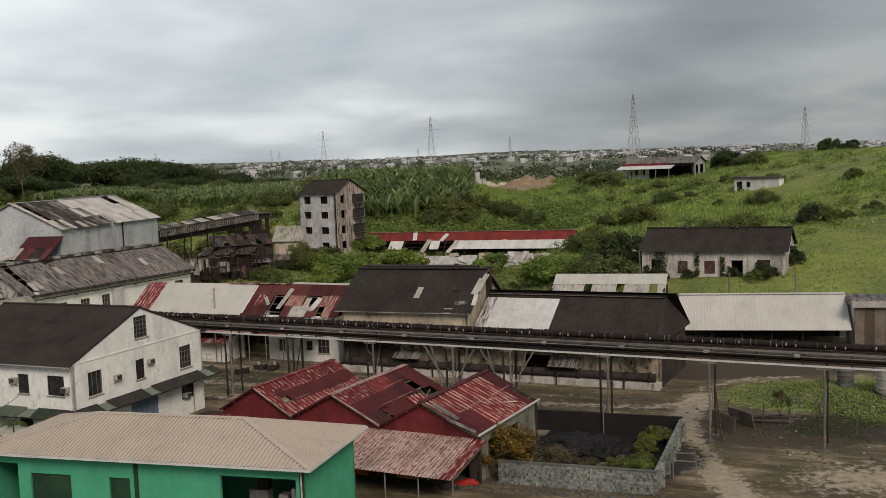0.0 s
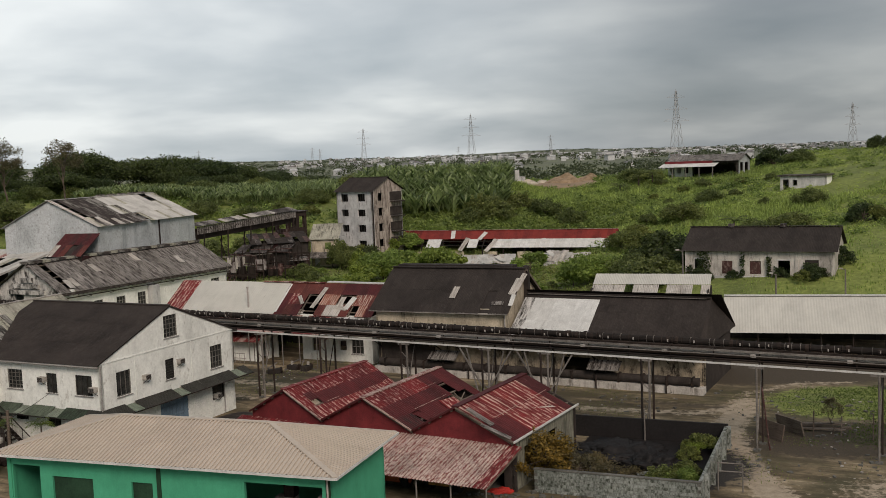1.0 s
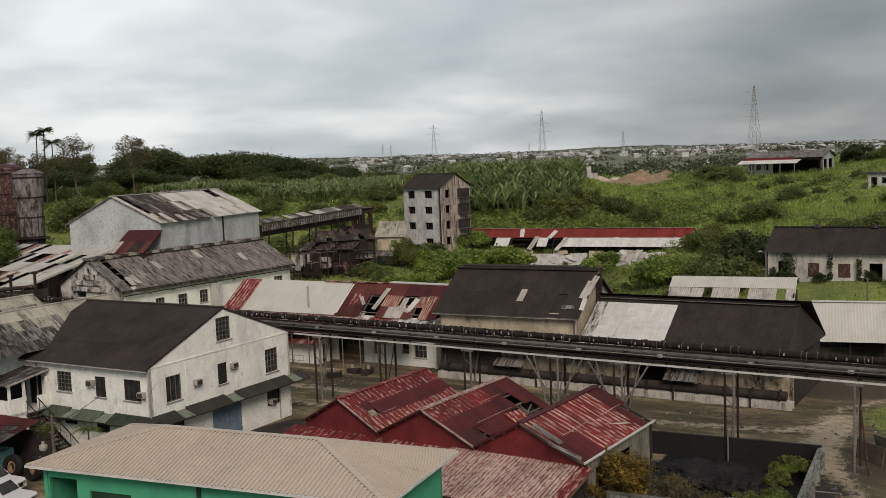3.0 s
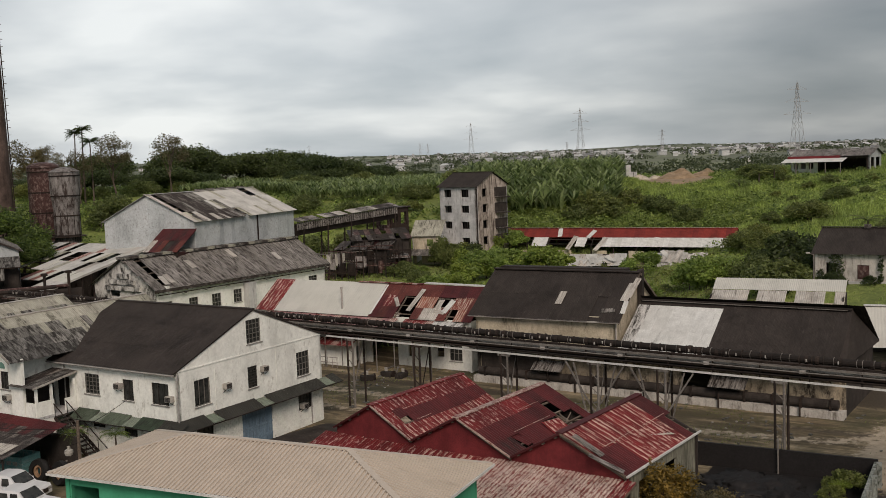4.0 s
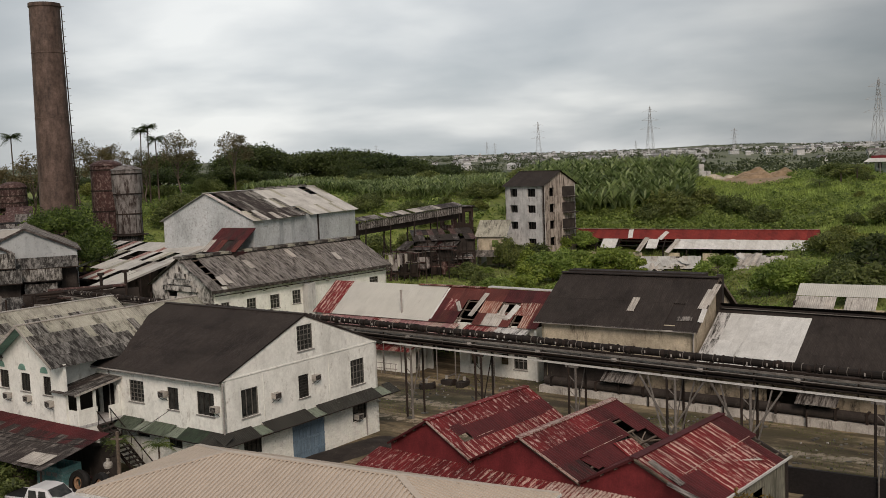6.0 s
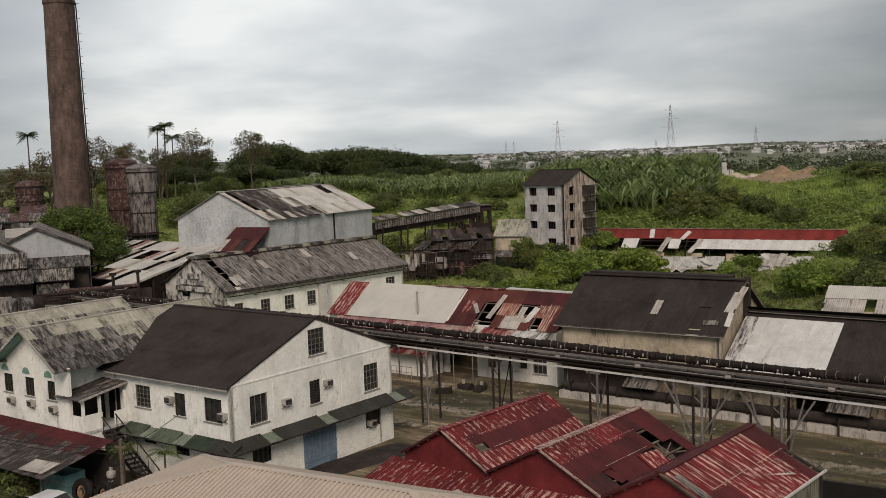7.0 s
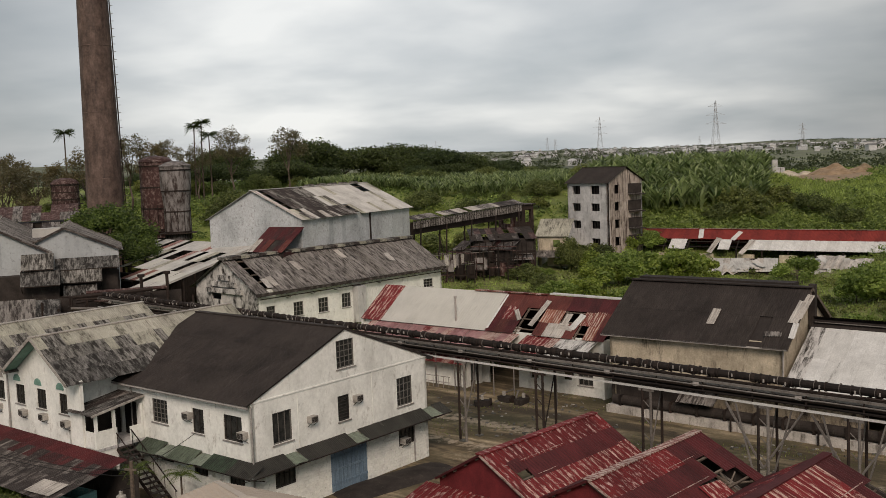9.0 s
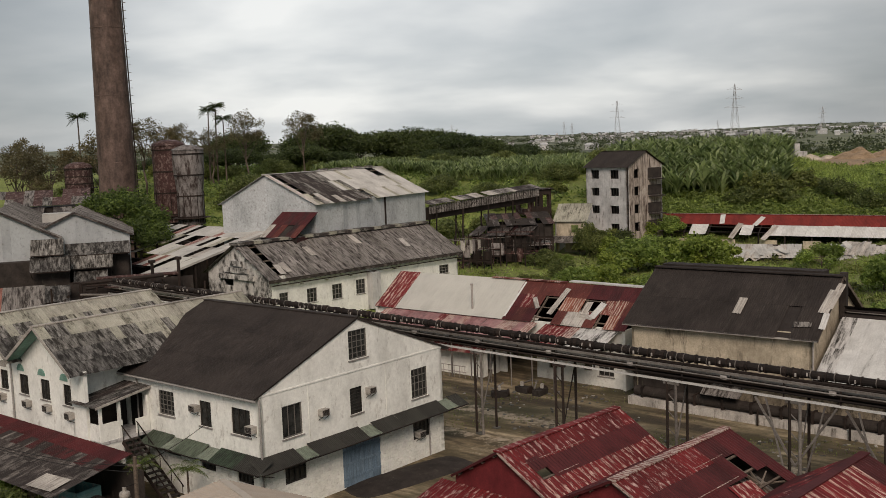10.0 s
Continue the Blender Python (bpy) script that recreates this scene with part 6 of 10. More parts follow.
def hall(name, p, base, label, category, wall, front, back, end_holes=(), side_holes=(), sheet=0.9, rows=2, gaps=(), over=0.4, seed=0, pitch=0.2, panels=False, end_wall=None):
    """A gabled hall: p is x, y, turn, length, width, eave and ridge height."""
    x, y, ang, l, w, ze, zr = p
    t = thing(name, pose(x, y, 0, 0, 0, ang), label, category)
    f = side_frames(l, w)
    part("wall", wall_bm(l, ze, side_holes, 0.2, base=base), wall, t, m=f["front"])
    part("wall", wall_bm(w, ze, [], 0.2, apex=(w / 2, zr - 0.05), base=base), wall, t, m=f["right"])
    part("wall", wall_bm(l, ze, [], 0.2, base=base), wall, t, m=f["back"])
    part("wall", wall_bm(w, ze, end_holes, 0.2, apex=(w / 2, zr - 0.05), base=base), end_wall or wall, t, m=f["left"])
    if panels:
        n = int(l / 0.9)
        for i in range(n):
            place("wall_sheet", sheet_mesh(l / n + 0.02, ze - base, wall, 0.3, 0.01), t, pose(i * l / n, -0.01, base, 90, 0, 0))
        n = int(w / 0.9)
        for i in range(n):
            c = (i + 0.5) / n
            top = ze + (zr - ze) * (1 - abs(2 * c - 1)) - 0.12
            place("wall_sheet", sheet_mesh(w / n + 0.02, top - base, wall, 0.3, 0.014), t, f["left"] @ pose(i * w / n, -0.01, base, 90, 0, 0))
    rise = (zr - ze) / (w / 2)
    ln = math.hypot(w / 2 + over, (w / 2 + over) * rise)
    m1 = slope_pose((-over, -over, ze - over * rise + 0.05), (1, 0, 0), (0, 1, rise))
    m2 = slope_pose((l + over, w + over, ze - over * rise + 0.05), (-1, 0, 0), (0, -1, rise))
    sheeted(t, m1, l + 2 * over, ln, front, sheet, rows, gaps, 0.012, pitch, 0.04, seed=seed)
    sheeted(t, m2, l + 2 * over, ln, back, sheet, rows, (), 0.01, pitch, 0.04, seed=seed + 1)
    part("ridge_cap", beam_bm((-over, w / 2, zr + 0.12), (l + over, w / 2, zr + 0.12), 0.6, 0.08), back if isinstance(back, str) else "grey_sheet", t)
    for k in range(5):
        part("purlin", box_bm(0.1, l, ln * (k + 0.5) / 5 - 0.06, ln * (k + 0.5) / 5 + 0.06, -0.16, -0.04), "wood", t, m=m1)
    return t, f, m1, ln


def mill():
    p = (-51.03, 134.55, 75.64, 24.83, 14.81, 13.03, 16.49)

    def top(u, r, rnd):
        """Black mould from the near gable, fading out along the roof; the rest is pale."""
        edge = 0.30 + 0.07 * (2 - r)
        if u < 0.04:
            return "pale_sheet"
        if u < edge and not (r == 0 and u < 0.16):
            return "sooty_sheet" if rnd.random() < 0.9 else "moss_heavy"
        if u < edge + 0.1:
            return rnd.choice(("moss_heavy", "moss_sheet", "mill_pale"))
        return "mill_pale" if rnd.random() < 0.93 else "moss_sheet"

    t, f, m1, ln = hall("mill_hall", p, 1.0, "tall pale sheet-clad mill hall with a patched roof", "mill", "wall_sheet", top, "mill_pale", rows=3, gaps=((1, 2), (1, 1), (2, 0), (13, 0), (23, 2), (24, 2)), seed=110, panels=True)
    part("wall_joint", box_bm(14.6, 14.9, -0.12, -0.05, 1.5, 12.9), "dark_steel", t)
    rnd = random.Random(8)
    for i in range(8):
        place("loose_sheet", sheet_mesh(0.9, 2.0, rnd.choice(("pale_sheet", "grey_sheet"))), t, m1 @ pose(rnd.uniform(0.5, 12), rnd.uniform(-0.4, 0.3), 0.15, rnd.uniform(-4, 4), rnd.uniform(-4, 4), rnd.uniform(-20, 20)))
    for i in range(5):
        part("ridge_vent", box_bm(11 + i * 2.6, 12.4 + i * 2.6, 7.2, 7.8, 16.5, 16.85), "grey_sheet", t)
    # red lean-to at the corner
    t2 = thing("mill_annex", pose(-51.03, 134.55, 0, 0, 0, 75.64), "small dark red lean-to against the mill", "annex")
    m = slope_pose((-4.6, 4.9, 9.4), (0, -1, 0), (4.4, 0, 2.6))
    sheeted(t2, m, 5.4, 5.1, lambda u, r, rnd: rnd.choice(("red_soot", "red_soot", "red_dark")) if r else ("pale_sheet", "red_soot", "rust_brown")[int(u * 6) % 3], 0.9, 2, ((3, 0),), 0.015, seed=115)
    part("roof_deck", box_bm(0.05, 5.3, 0.05, 5.0, -0.16, -0.08), "dark_wall", t2, m=m)
    place("slid_sheet", sheet_mesh(2.2, 2.6, "pale_sheet"), t2, pose(-7.2, 3.4, 8.3, 8, -14, -20), "pale sheets slid down from the annex")
    for q in (4.7, -0.3):
        part("post", tube_bm((-4.4, q, 2), (-4.4, q, 9.4), 0.12), "dark_steel", t2)
    part("wall", wall_bm(5.2, 9.3, [], 0.15, base=2), "dark_wall", t2, m=pose(-4.4, 4.8, 0, 0, 0, 270))
    part("wall", wall_bm(4.3, 9.3, [], 0.15, base=2), "red_soot", t2, m=pose(-4.4, -0.3, 0))


mill()


def long_shed():
    p = (-50.98, 121.33, 62.33, 29.42, 11.8, 5.98, 9.19)
    holes = [(1.2, 2.4, 2.6, 4.1), (4.97, 6.4, 2.5, 4.1), (8.6, 10.1, 2.4, 4.1), (12.2, 13.6, 2.5, 4.2), (26.1, 27.8, 3.2, 4.3)]
    t, f, m1, ln = hall("long_shed", p, 0.0, "long white-walled shed under a grey corrugated roof", "shed", "white_wall", lambda u, r, rnd: "grey_sheet" if rnd.random() < 0.92 else "pale_sheet", "grey_sheet", [(3.2, 5.0, 4.6, 6.0)], holes, 0.85, 1, ((2, 0),), 0.5, 120, 0.17, end_wall="moss_wall")
    for x0, x1, z0, z1 in holes:
        window(t, pose(x0, 0, z0), x1 - x0, z1 - z0, 3, 3, "frame")
    rnd = random.Random(12)
    for px, py in ((3.0, 0.8), (8.2, 3.2), (16.0, 4.4), (2.0, 0.6), (22.5, 2.5)):
        place("skylight", sheet_mesh(0.8, 1.9, "pale_sheet"), t, m1 @ pose(px, py, 0.14, 0, 0, rnd.uniform(-8, 8)), "pale skylight sheet")
    for i in range(25):
        part("ridge_tile", box_bm(0, 1.24, -0.62, 0.62, -0.12, 0.2), ("moss_heavy", "moss_sheet", "sooty_sheet")[(i * 5) % 3], t, m=pose(-0.45 + i * 1.21, 5.9, 9.3 + 0.03 * math.sin(i * 1.7), 2 * math.sin(i), 0, 0))
    bm_r = mesh_of("eave_bracket", beam_bm((0, 0, 5.2), (0, -0.5, 5.7), 0.05, 0.05), "dark_steel")
    for i in range(40):
        place("eave_bracket", bm_r, t, pose(0.4 + i * 0.73, -0.02, 0))
    part("cable_tray", box_bm(0, 29, -0.55, -0.45, 5.0, 5.1), "dark_steel", t)
    # dark board added to cover the strip under the eave
    part("fascia", box_bm(-0.5, 29.9, -0.62, -0.54, 5.36, 5.72), "sooty_sheet", t)
    # stepped upstands of the gable
    for i in range(4):
        part("gable_step", box_bm(-0.3, -0.02, 2.6 + i * 1.1, 9.2 - i * 1.1, 5.4 + i * 0.75, 5.95 + i * 0.75), "moss_wall", t)
    part("flue_box", box_bm(13.9, 15.2, -1.0, -0.05, 0.6, 4.9), "grey_wall", t)
    for i in range(5):
        part("insulator_arm", beam_bm((4 + i * 3.5, -0.05, 4.8), (4 + i * 3.5, -0.8, 4.95), 0.06, 0.06), "dark_steel", t)


long_shed()


def strip_roof():
    """The half-stripped roof west of the long shed."""
    m0 = pose(-50.98, 121.33, 0, 0, 0, 62.33)
    t = thing("stripped_roof_shed", m0, "wide shed whose pale roof has lost every other sheet", "shed")
    x0, x1, z0, z1, ya, yb = -6.3, 10.4, 5.6, 9.75, 13.0, 37.2
    ln = math.hypot(x1 - x0, z1 - z0)
    m = slope_pose((x0, yb, z0), (0, -1, 0), (x1 - x0, 0, z1 - z0))
    rnd, n, rows = random.Random(131), 20, 5
    gaps = set()
    for c in range(n):
        yy = yb - (c + 0.5) * (yb - ya) / n
        for r in range(rows):
            # the roof stops short of the factory gable on its west side
            if x0 + (r + 0.2) * (x1 - x0) / rows < x0 + (yy - 17.7) * 0.54 + 0.6:
                gaps.add((c, r))
            elif r >= 2 and (c + 2 * (r == 3)) % 3 == 1 and rnd.random() < 0.62 and c < n - 1 or r >= 1 and rnd.random() < 0.06:
                gaps.add((c, r))

    def strip(u, r, q):
        if r == 1:
            return "rust_sheet" if u < 0.7 and q.random() < 0.75 else "beige_sheet"
        return "mill_pale" if q.random() < 0.7 else q.choice(("beige_sheet", "moss_sheet", "pale_sheet", "red_faded"))

    sheeted(t, m, yb - ya, ln, strip, (yb - ya) / n, rows, gaps, 0.022, 0.25, 0.02, seed=131)
    mb = slope_pose((x1 + 9.0, ya, z0), (0, 1, 0), (-9.0, 0, z1 - z0))
    sheeted(t, mb, yb - ya, math.hypot(9.0, z1 - z0), "moss_sheet", 1.2, 1, (), 0.01, seed=132)
    part("verge_board", beam_bm((x0, ya - 0.05, z0), (x1, ya - 0.05, z1), 0.05, 0.25), "mill_pale", t)
    for k in range(8):
        f = (k + 0.5) / 8
        part("purlin", box_bm(0.1, (yb - ya) * (1 - 0.85 * max(0.0, 0.55 - f)) - 0.1, ln * f - 0.07, ln * f + 0.07, -0.2, -0.05), "dark_steel", t, m=m)
    for i in range(5):
        for k in range(4):
            px = x0 + 0.3 + k * 5.3
            if px > x0 + (ya + i * 5.8 - 17.7) * 0.54 + 0.6:
                part("post", tube_bm((px, ya + 0.3 + i * 5.8, 0), (px, ya + 0.3 + i * 5.8, z0 + (px - x0) * 0.2485 - 0.2), 0.14), "dark_steel", t)
    # near-black slab below the gaps in the roof
    part("floor_slab", box_bm(x0, x1 + 8, ya, yb, 0.02, 0.1), "soot", t)
    part("wall", wall_bm(yb - ya, z0 + 3.6, [], 0.2), "dark_wall", t, m=pose(x1, yb, 0, 0, 0, 270))
    part("wall", wall_bm(x1 - x0, z0, [], 0.2), "dark_wall", t, m=pose(x1, yb, 0, 0, 0, 180))
    for i, q in enumerate(((-9.4, 7.7), (-6.2, 7.8))):
        f = thing("stub_flue", m0 @ pose(*q, 0), "dark stub flue with a capped top", "flue", "stub flues")
        part("pipe", tube_bm((0, 0, 0), (0, 0, 8.2), 0.17, 10), "dark_steel", f)
        part("cap", tube_bm((0, 0, 8.2), (0, 0, 8.5), 0.38, 10), "dark_steel", f)


strip_roof()


def old_factory():
    """The stacked roofs and gables at the west end; local x leads away from the yard, y to the west."""
    F = pose(-69.6, 124.0, 0, 0, 0, 124)
    for k, (u, v, hw, ln, ze, zr) in enumerate(((0.0, 0.0, 5.8, 20, 10.7, 13.35), (-2.6, 7.7, 6.0, 22, 11.0, 14.2))):
        t = thing("factory_gable", F @ pose(u, v, 0), "grey sheeted factory gable over tiers of awnings", "factory", "factory gables")
        part("wall", wall_bm(2 * hw, ze, [], 0.2, apex=(hw, zr)), "factory_sheet", t, m=pose(0, 2 * hw, 0, 0, 0, 270))
        part("wall", wall_bm(ln, ze, [], 0.2), "factory_sheet", t)
        n = int(2 * hw / 0.9)
        for i in range(n):
            c = (i + 0.5) / n
            place("wall_sheet", sheet_mesh(2 * hw / n, ze + (zr - ze) * (1 - abs(2 * c - 1)) - 1.15, "factory_sheet", 0.3, 0.012), t, pose(-0.012, 2 * hw - i * 2 * hw / n, 1.0, 90, 0, -90))
        rise = (zr - ze) / hw
        sl = math.hypot(hw + 0.4, (hw + 0.4) * rise)
        for m in (slope_pose((-0.4, -0.4, ze - 0.4 * rise), (1, 0, 0), (0, 1, rise)), slope_pose((ln, 2 * hw + 0.4, ze - 0.4 * rise), (-1, 0, 0), (0, -1, rise))):
            sheeted(t, m, ln + 0.4, sl, "grey_sheet", 1.0, 1, (), 0.01, seed=140 + k)
        part("roof_monitor", box_bm(0.3, 2.6, hw + 0.4, hw + 3.4, zr - 0.9, zr + 0.05), "mill_pale" if k == 0 else "sooty_sheet", t)
        part("barge_board", beam_bm((-0.42, -0.3, ze - 0.1), (-0.42, hw, zr + 0.05), 0.05, 0.22), "sooty_sheet", t)
        part("barge_board", beam_bm((-0.42, 2 * hw + 0.3, ze - 0.1), (-0.42, hw, zr + 0.05), 0.05, 0.22), "sooty_sheet", t)
        # tiers of tilted awnings that step out before the gable: top edge x, z; bottom edge x, z; from y to y
        tiers = ((-2.0, 10.05, -3.6, 8.95, 0.1, 6.9), (-3.2, 9.2, -4.8, 7.6, 2.0, 6.3), (-4.4, 7.2, -6.0, 6.2, 2.6, 6.1)) if k == 0 else ((-1.9, 10.9, -3.4, 9.4, -0.8, 2.5), (-3.1, 9.15, -4.7, 7.75, -1.4, 2.6), (-6.4, 6.35, -9.4, 5.1, -1.4, 3.1))
        for r, (xa, za, xb, zb, ya, yb) in enumerate(tiers):
            m = slope_pose((xb, yb, zb), (0, -1, 0), (xa - xb, 0, za - zb))
            sheeted(t, m, yb - ya, math.hypot(xa - xb, za - zb), ("moss_black", "moss_heavy", "moss_black")[(r + k) % 3], 0.9, 1, (), 0.02, 0.16, 0.03, seed=150 + r * 3 + k)
            # near-black boxes paint the dark gaps behind the awnings
            part("awning_wall", box_bm(xa - 0.2, min(-0.3, xa + 1.6), ya + 0.2, yb - 0.2, 0, za - 0.35), "dark_wall", t)
            part("awning_bar", box_bm(xb - 0.05, xb + 0.05, ya, yb, zb - 0.16, zb - 0.06), "dark_steel", t)
            for yy in (ya + 0.1, yb - 0.1):
                part("strut", beam_bm((xa, yy, zb - 0.9), (xb, yy, zb - 0.1), 0.06, 0.06), "dark_steel", t)
        # added box, its near-black colour standing in for shade below the gable
        part("gallery", box_bm(-1.7, -0.03, 0.1, 2 * hw, 0, ze - 2.4), "dark_wall", t, "dark box filling the shaded gap under the gable")
        for i in range(4):
            part("post", tube_bm((-10.6, 0.2 + i * 1.7, 0), (-10.6, 0.2 + i * 1.7, 6.6), 0.1), "dark_steel", t)
            part("strut", beam_bm((-10.6, 0.2 + i * 1.7, 3.0), (-8.0, 0.2 + i * 1.7, 6.2), 0.08, 0.08), "dark_steel", t)
    for k, (x, y, mats, n, z) in enumerate(((-66.9, 105.3, "rp", 5.0, 7.4), (-71.4, 101.6, "rr", 4.0, 7.0))):
        t = thing("rust_patched_roof", pose(x, y, 0, 0, 0, 124), "low roof of rusted and pale patch sheets", "roof", "patched low roofs")
        m = slope_pose((-2.6, n, z - 1.9), (0, -1, 0), (2.6, 0, 1.9))
        sheeted(t, m, n, 3.3, lambda u, r, rnd: "rust_sheet" if u < 0.35 or mats == "rr" else rnd.choice(("pale_sheet", "grey_sheet")), 1.2, 1, (), 0.02, seed=160 + k)
        part("body", box_bm(-2.3, 2.5, 0.2, n - 0.2, 0, z - 2.0), "dark_wall", t)
    t = thing("back_factory_roof", pose(-90.0, 145.6, 0, 0, 0, 124), "sagging rusted factory roof behind the gables", "roof")
    m = slope_pose((-3, 16, 13.2), (0, -1, 0), (5, 0, 1.9))
    sheeted(t, m, 16, 5.4, lambda u, r, rnd: rnd.choice(("grey_sheet", "rust_metal", "moss_heavy")), 1.2, 2, ((3, 0), (9, 1)), 0.05, seed=161)
    m = slope_pose((-7, 13, 11.6), (0, -1, 0), (4, 0, 1.3))
    sheeted(t, m, 13, 4.2, lambda u, r, rnd: rnd.choice(("sooty_sheet", "sooty_sheet", "grey_sheet")), 1.2, 1, ((2, 0), (6, 0)), 0.03, seed=162)
    part("body", box_bm(-2.5, 3, 0.5, 15.5, 0, 12.9), "dark_wall", t)
    part("body", box_bm(-6.5, -2.6, 0.5, 12.5, 0, 11.3), "dark_wall", t)
    # dark pipe racks and scaffolding between factory and bridge
    rnd = random.Random(14)
    t = thing("pipe_rack", pose(-66.5, 107.5, 0, 0, 0, 34), "tangle of dark pipes, posts and walkways", "pipe rack")
    for i in range(16):
        a = Vector((rnd.uniform(0, 14), rnd.uniform(0, 8), 0))
        part("post", tube_bm(a, a + Vector((0, 0, rnd.uniform(4, 7.4))), 0.1), "dark_steel", t)
    for i in range(30):
        z = rnd.uniform(2.5, 6.8)
        a = Vector((rnd.uniform(0, 5), rnd.uniform(0, 8), z))
        b = a + Vector((rnd.uniform(5, 10), rnd.uniform(-1, 1), rnd.uniform(-0.6, 0.6))) if i % 3 else a + Vector((0, rnd.uniform(-3, 3), 0))
        part("pipe", tube_bm(a, b, rnd.uniform(0.06, 0.2)), rnd.choice(("dark_steel", "dark_steel", "rust_metal", "grey_steel")), t)
    for z in (2.2, 4.6):
        part("walkway", box_bm(0, 14, 0, 8, z, z + 0.12), "dark_steel", t)
    part("dark_screen", wall_bm(13, 6.2, [], 0.1), "dark_wall", t, m=pose(0, 8.4, 0))


old_factory()


def chimney():
    t = thing("factory_chimney", pose(-93.2, 157.1, 2.5), "tall soot-streaked brown factory chimney with an iron ladder", "chimney")
    part("shaft", revolve_bm([(3.1, 0), (2.8, 10), (2.5, 28), (2.28, 43.0), (2.42, 43.2), (2.42, 43.7), (2.0, 43.7), (1.9, 42)], 28), "stack", t)
    for z, r in ((16, 2.66), (26, 2.52), (36, 2.39)):
        part("band", revolve_bm([(r, z), (r + 0.04, z + 0.02), (r + 0.04, z + 0.12), (r, z + 0.14)], 28), "stack", t)
    d = Vector((0.927, 0.375, 0))
    for k in (-0.25, 0.25):
        s = Vector((-0.375, 0.927, 0)) * k
        part("ladder_rail", tube_bm(d * 3.12 + s, d * 2.46 + s + Vector((0, 0, 43.4)), 0.05, 6), "dark_steel", t)
    rung = mesh_of("rung", box_bm(-0.3, 0.3, -0.03, 0.03, -0.03, 0.03), "dark_steel")
    for i in range(85):
        z = 0.6 + i * 0.5
        c = d * (3.12 - 0.66 * z / 43.4)
        place("rung", rung, t, pose(c.x, c.y, z, 0, 0, 112))
    hoop = mesh_of("cage_hoop", beam_bm((0, 0, 0), (0.45, 0, 0), 0.08, 0.08), "grey_steel")
    for i in range(36):
        z = 3 + i * 1.15
        c = d * (3.12 - 0.66 * z / 43.4)
        place("cage_hoop", hoop, t, pose(c.x, c.y, z, 0, 0, 22))


chimney()


def tank(name, x, y, z, r, h, mat, label, flare=0.0, dome=0.7):
    t = thing(name, pose(x, y, z), label, "tank")
    part("shell", revolve_bm([(r, 0), (r, h * 0.45), (r + flare, h * 0.75), (r + flare, h)], 22), mat, t)
    part("lid", revolve_bm([(r + flare + 0.12, h), (r + flare + 0.12, h + 0.12), *((rr * r, h + 0.12 + dome * math.sqrt(1 - rr * rr)) for rr in (0.92, 0.75, 0.5, 0.25)), (0.02, h + 0.12 + dome)], 22), mat, t)
    for k in range(4):
        rr = r + 0.03 + (flare * max(0.0, min(1.0, (0.1 + k * 0.28 - 0.45) / 0.3)))
        part("hoop", revolve_bm([(rr, h * (0.1 + k * 0.28)), (rr + 0.06, h * (0.1 + k * 0.28)), (rr + 0.06, h * (0.1 + k * 0.28) + 0.2), (rr, h * (0.1 + k * 0.28) + 0.2)], 22), "dark_steel", t)
    for k in range(6):
        a = 2 * math.pi * k / 6
        part("leg", tube_bm((r * 0.85 * math.cos(a), r * 0.85 * math.sin(a), -6), (r * 0.85 * math.cos(a), r * 0.85 * math.sin(a), 0.05), 0.2), "dark_steel", t)
    for k in range(12):
        a = 2 * math.pi * k / 12
        part("seam", beam_bm(((r + 0.02) * math.cos(a), (r + 0.02) * math.sin(a), 0.1), ((r + 0.02) * math.cos(a), (r + 0.02) * math.sin(a), h * 0.44), 0.08, 0.05), "dark_steel", t)
    part("skirt", revolve_bm([(r + 0.7, -7), (r + 0.6, -0.6), (r - 0.1, -0.3)], 22), "dark_wall", t, "blackened supporting skirt")
    part("walkway", revolve_bm([(r + 0.1, 1.0), (r + 0.9, 1.0), (r + 0.9, 1.1), (r + 0.1, 1.1)], 22), "dark_steel", t)


tank("grey_tank", -83.6, 161.6, 8.6, 2.0, 11.4, "tank_metal", "tall patchy grey steel tank on legs", 0.35)
tank("rusty_tank", -90.6, 167.6, 8.6, 2.6, 12.2, "rust_metal", "big maroon rusted steel tank on legs", dome=0.9)
tank("far_tank", -126.6, 193.3, 12.4, 2.6, 5.0, "rust_metal", "squat rusted domed tank among trees", dome=1.1)

# ---------------------------------------------------------------- tower, conveyor gallery, long red roof


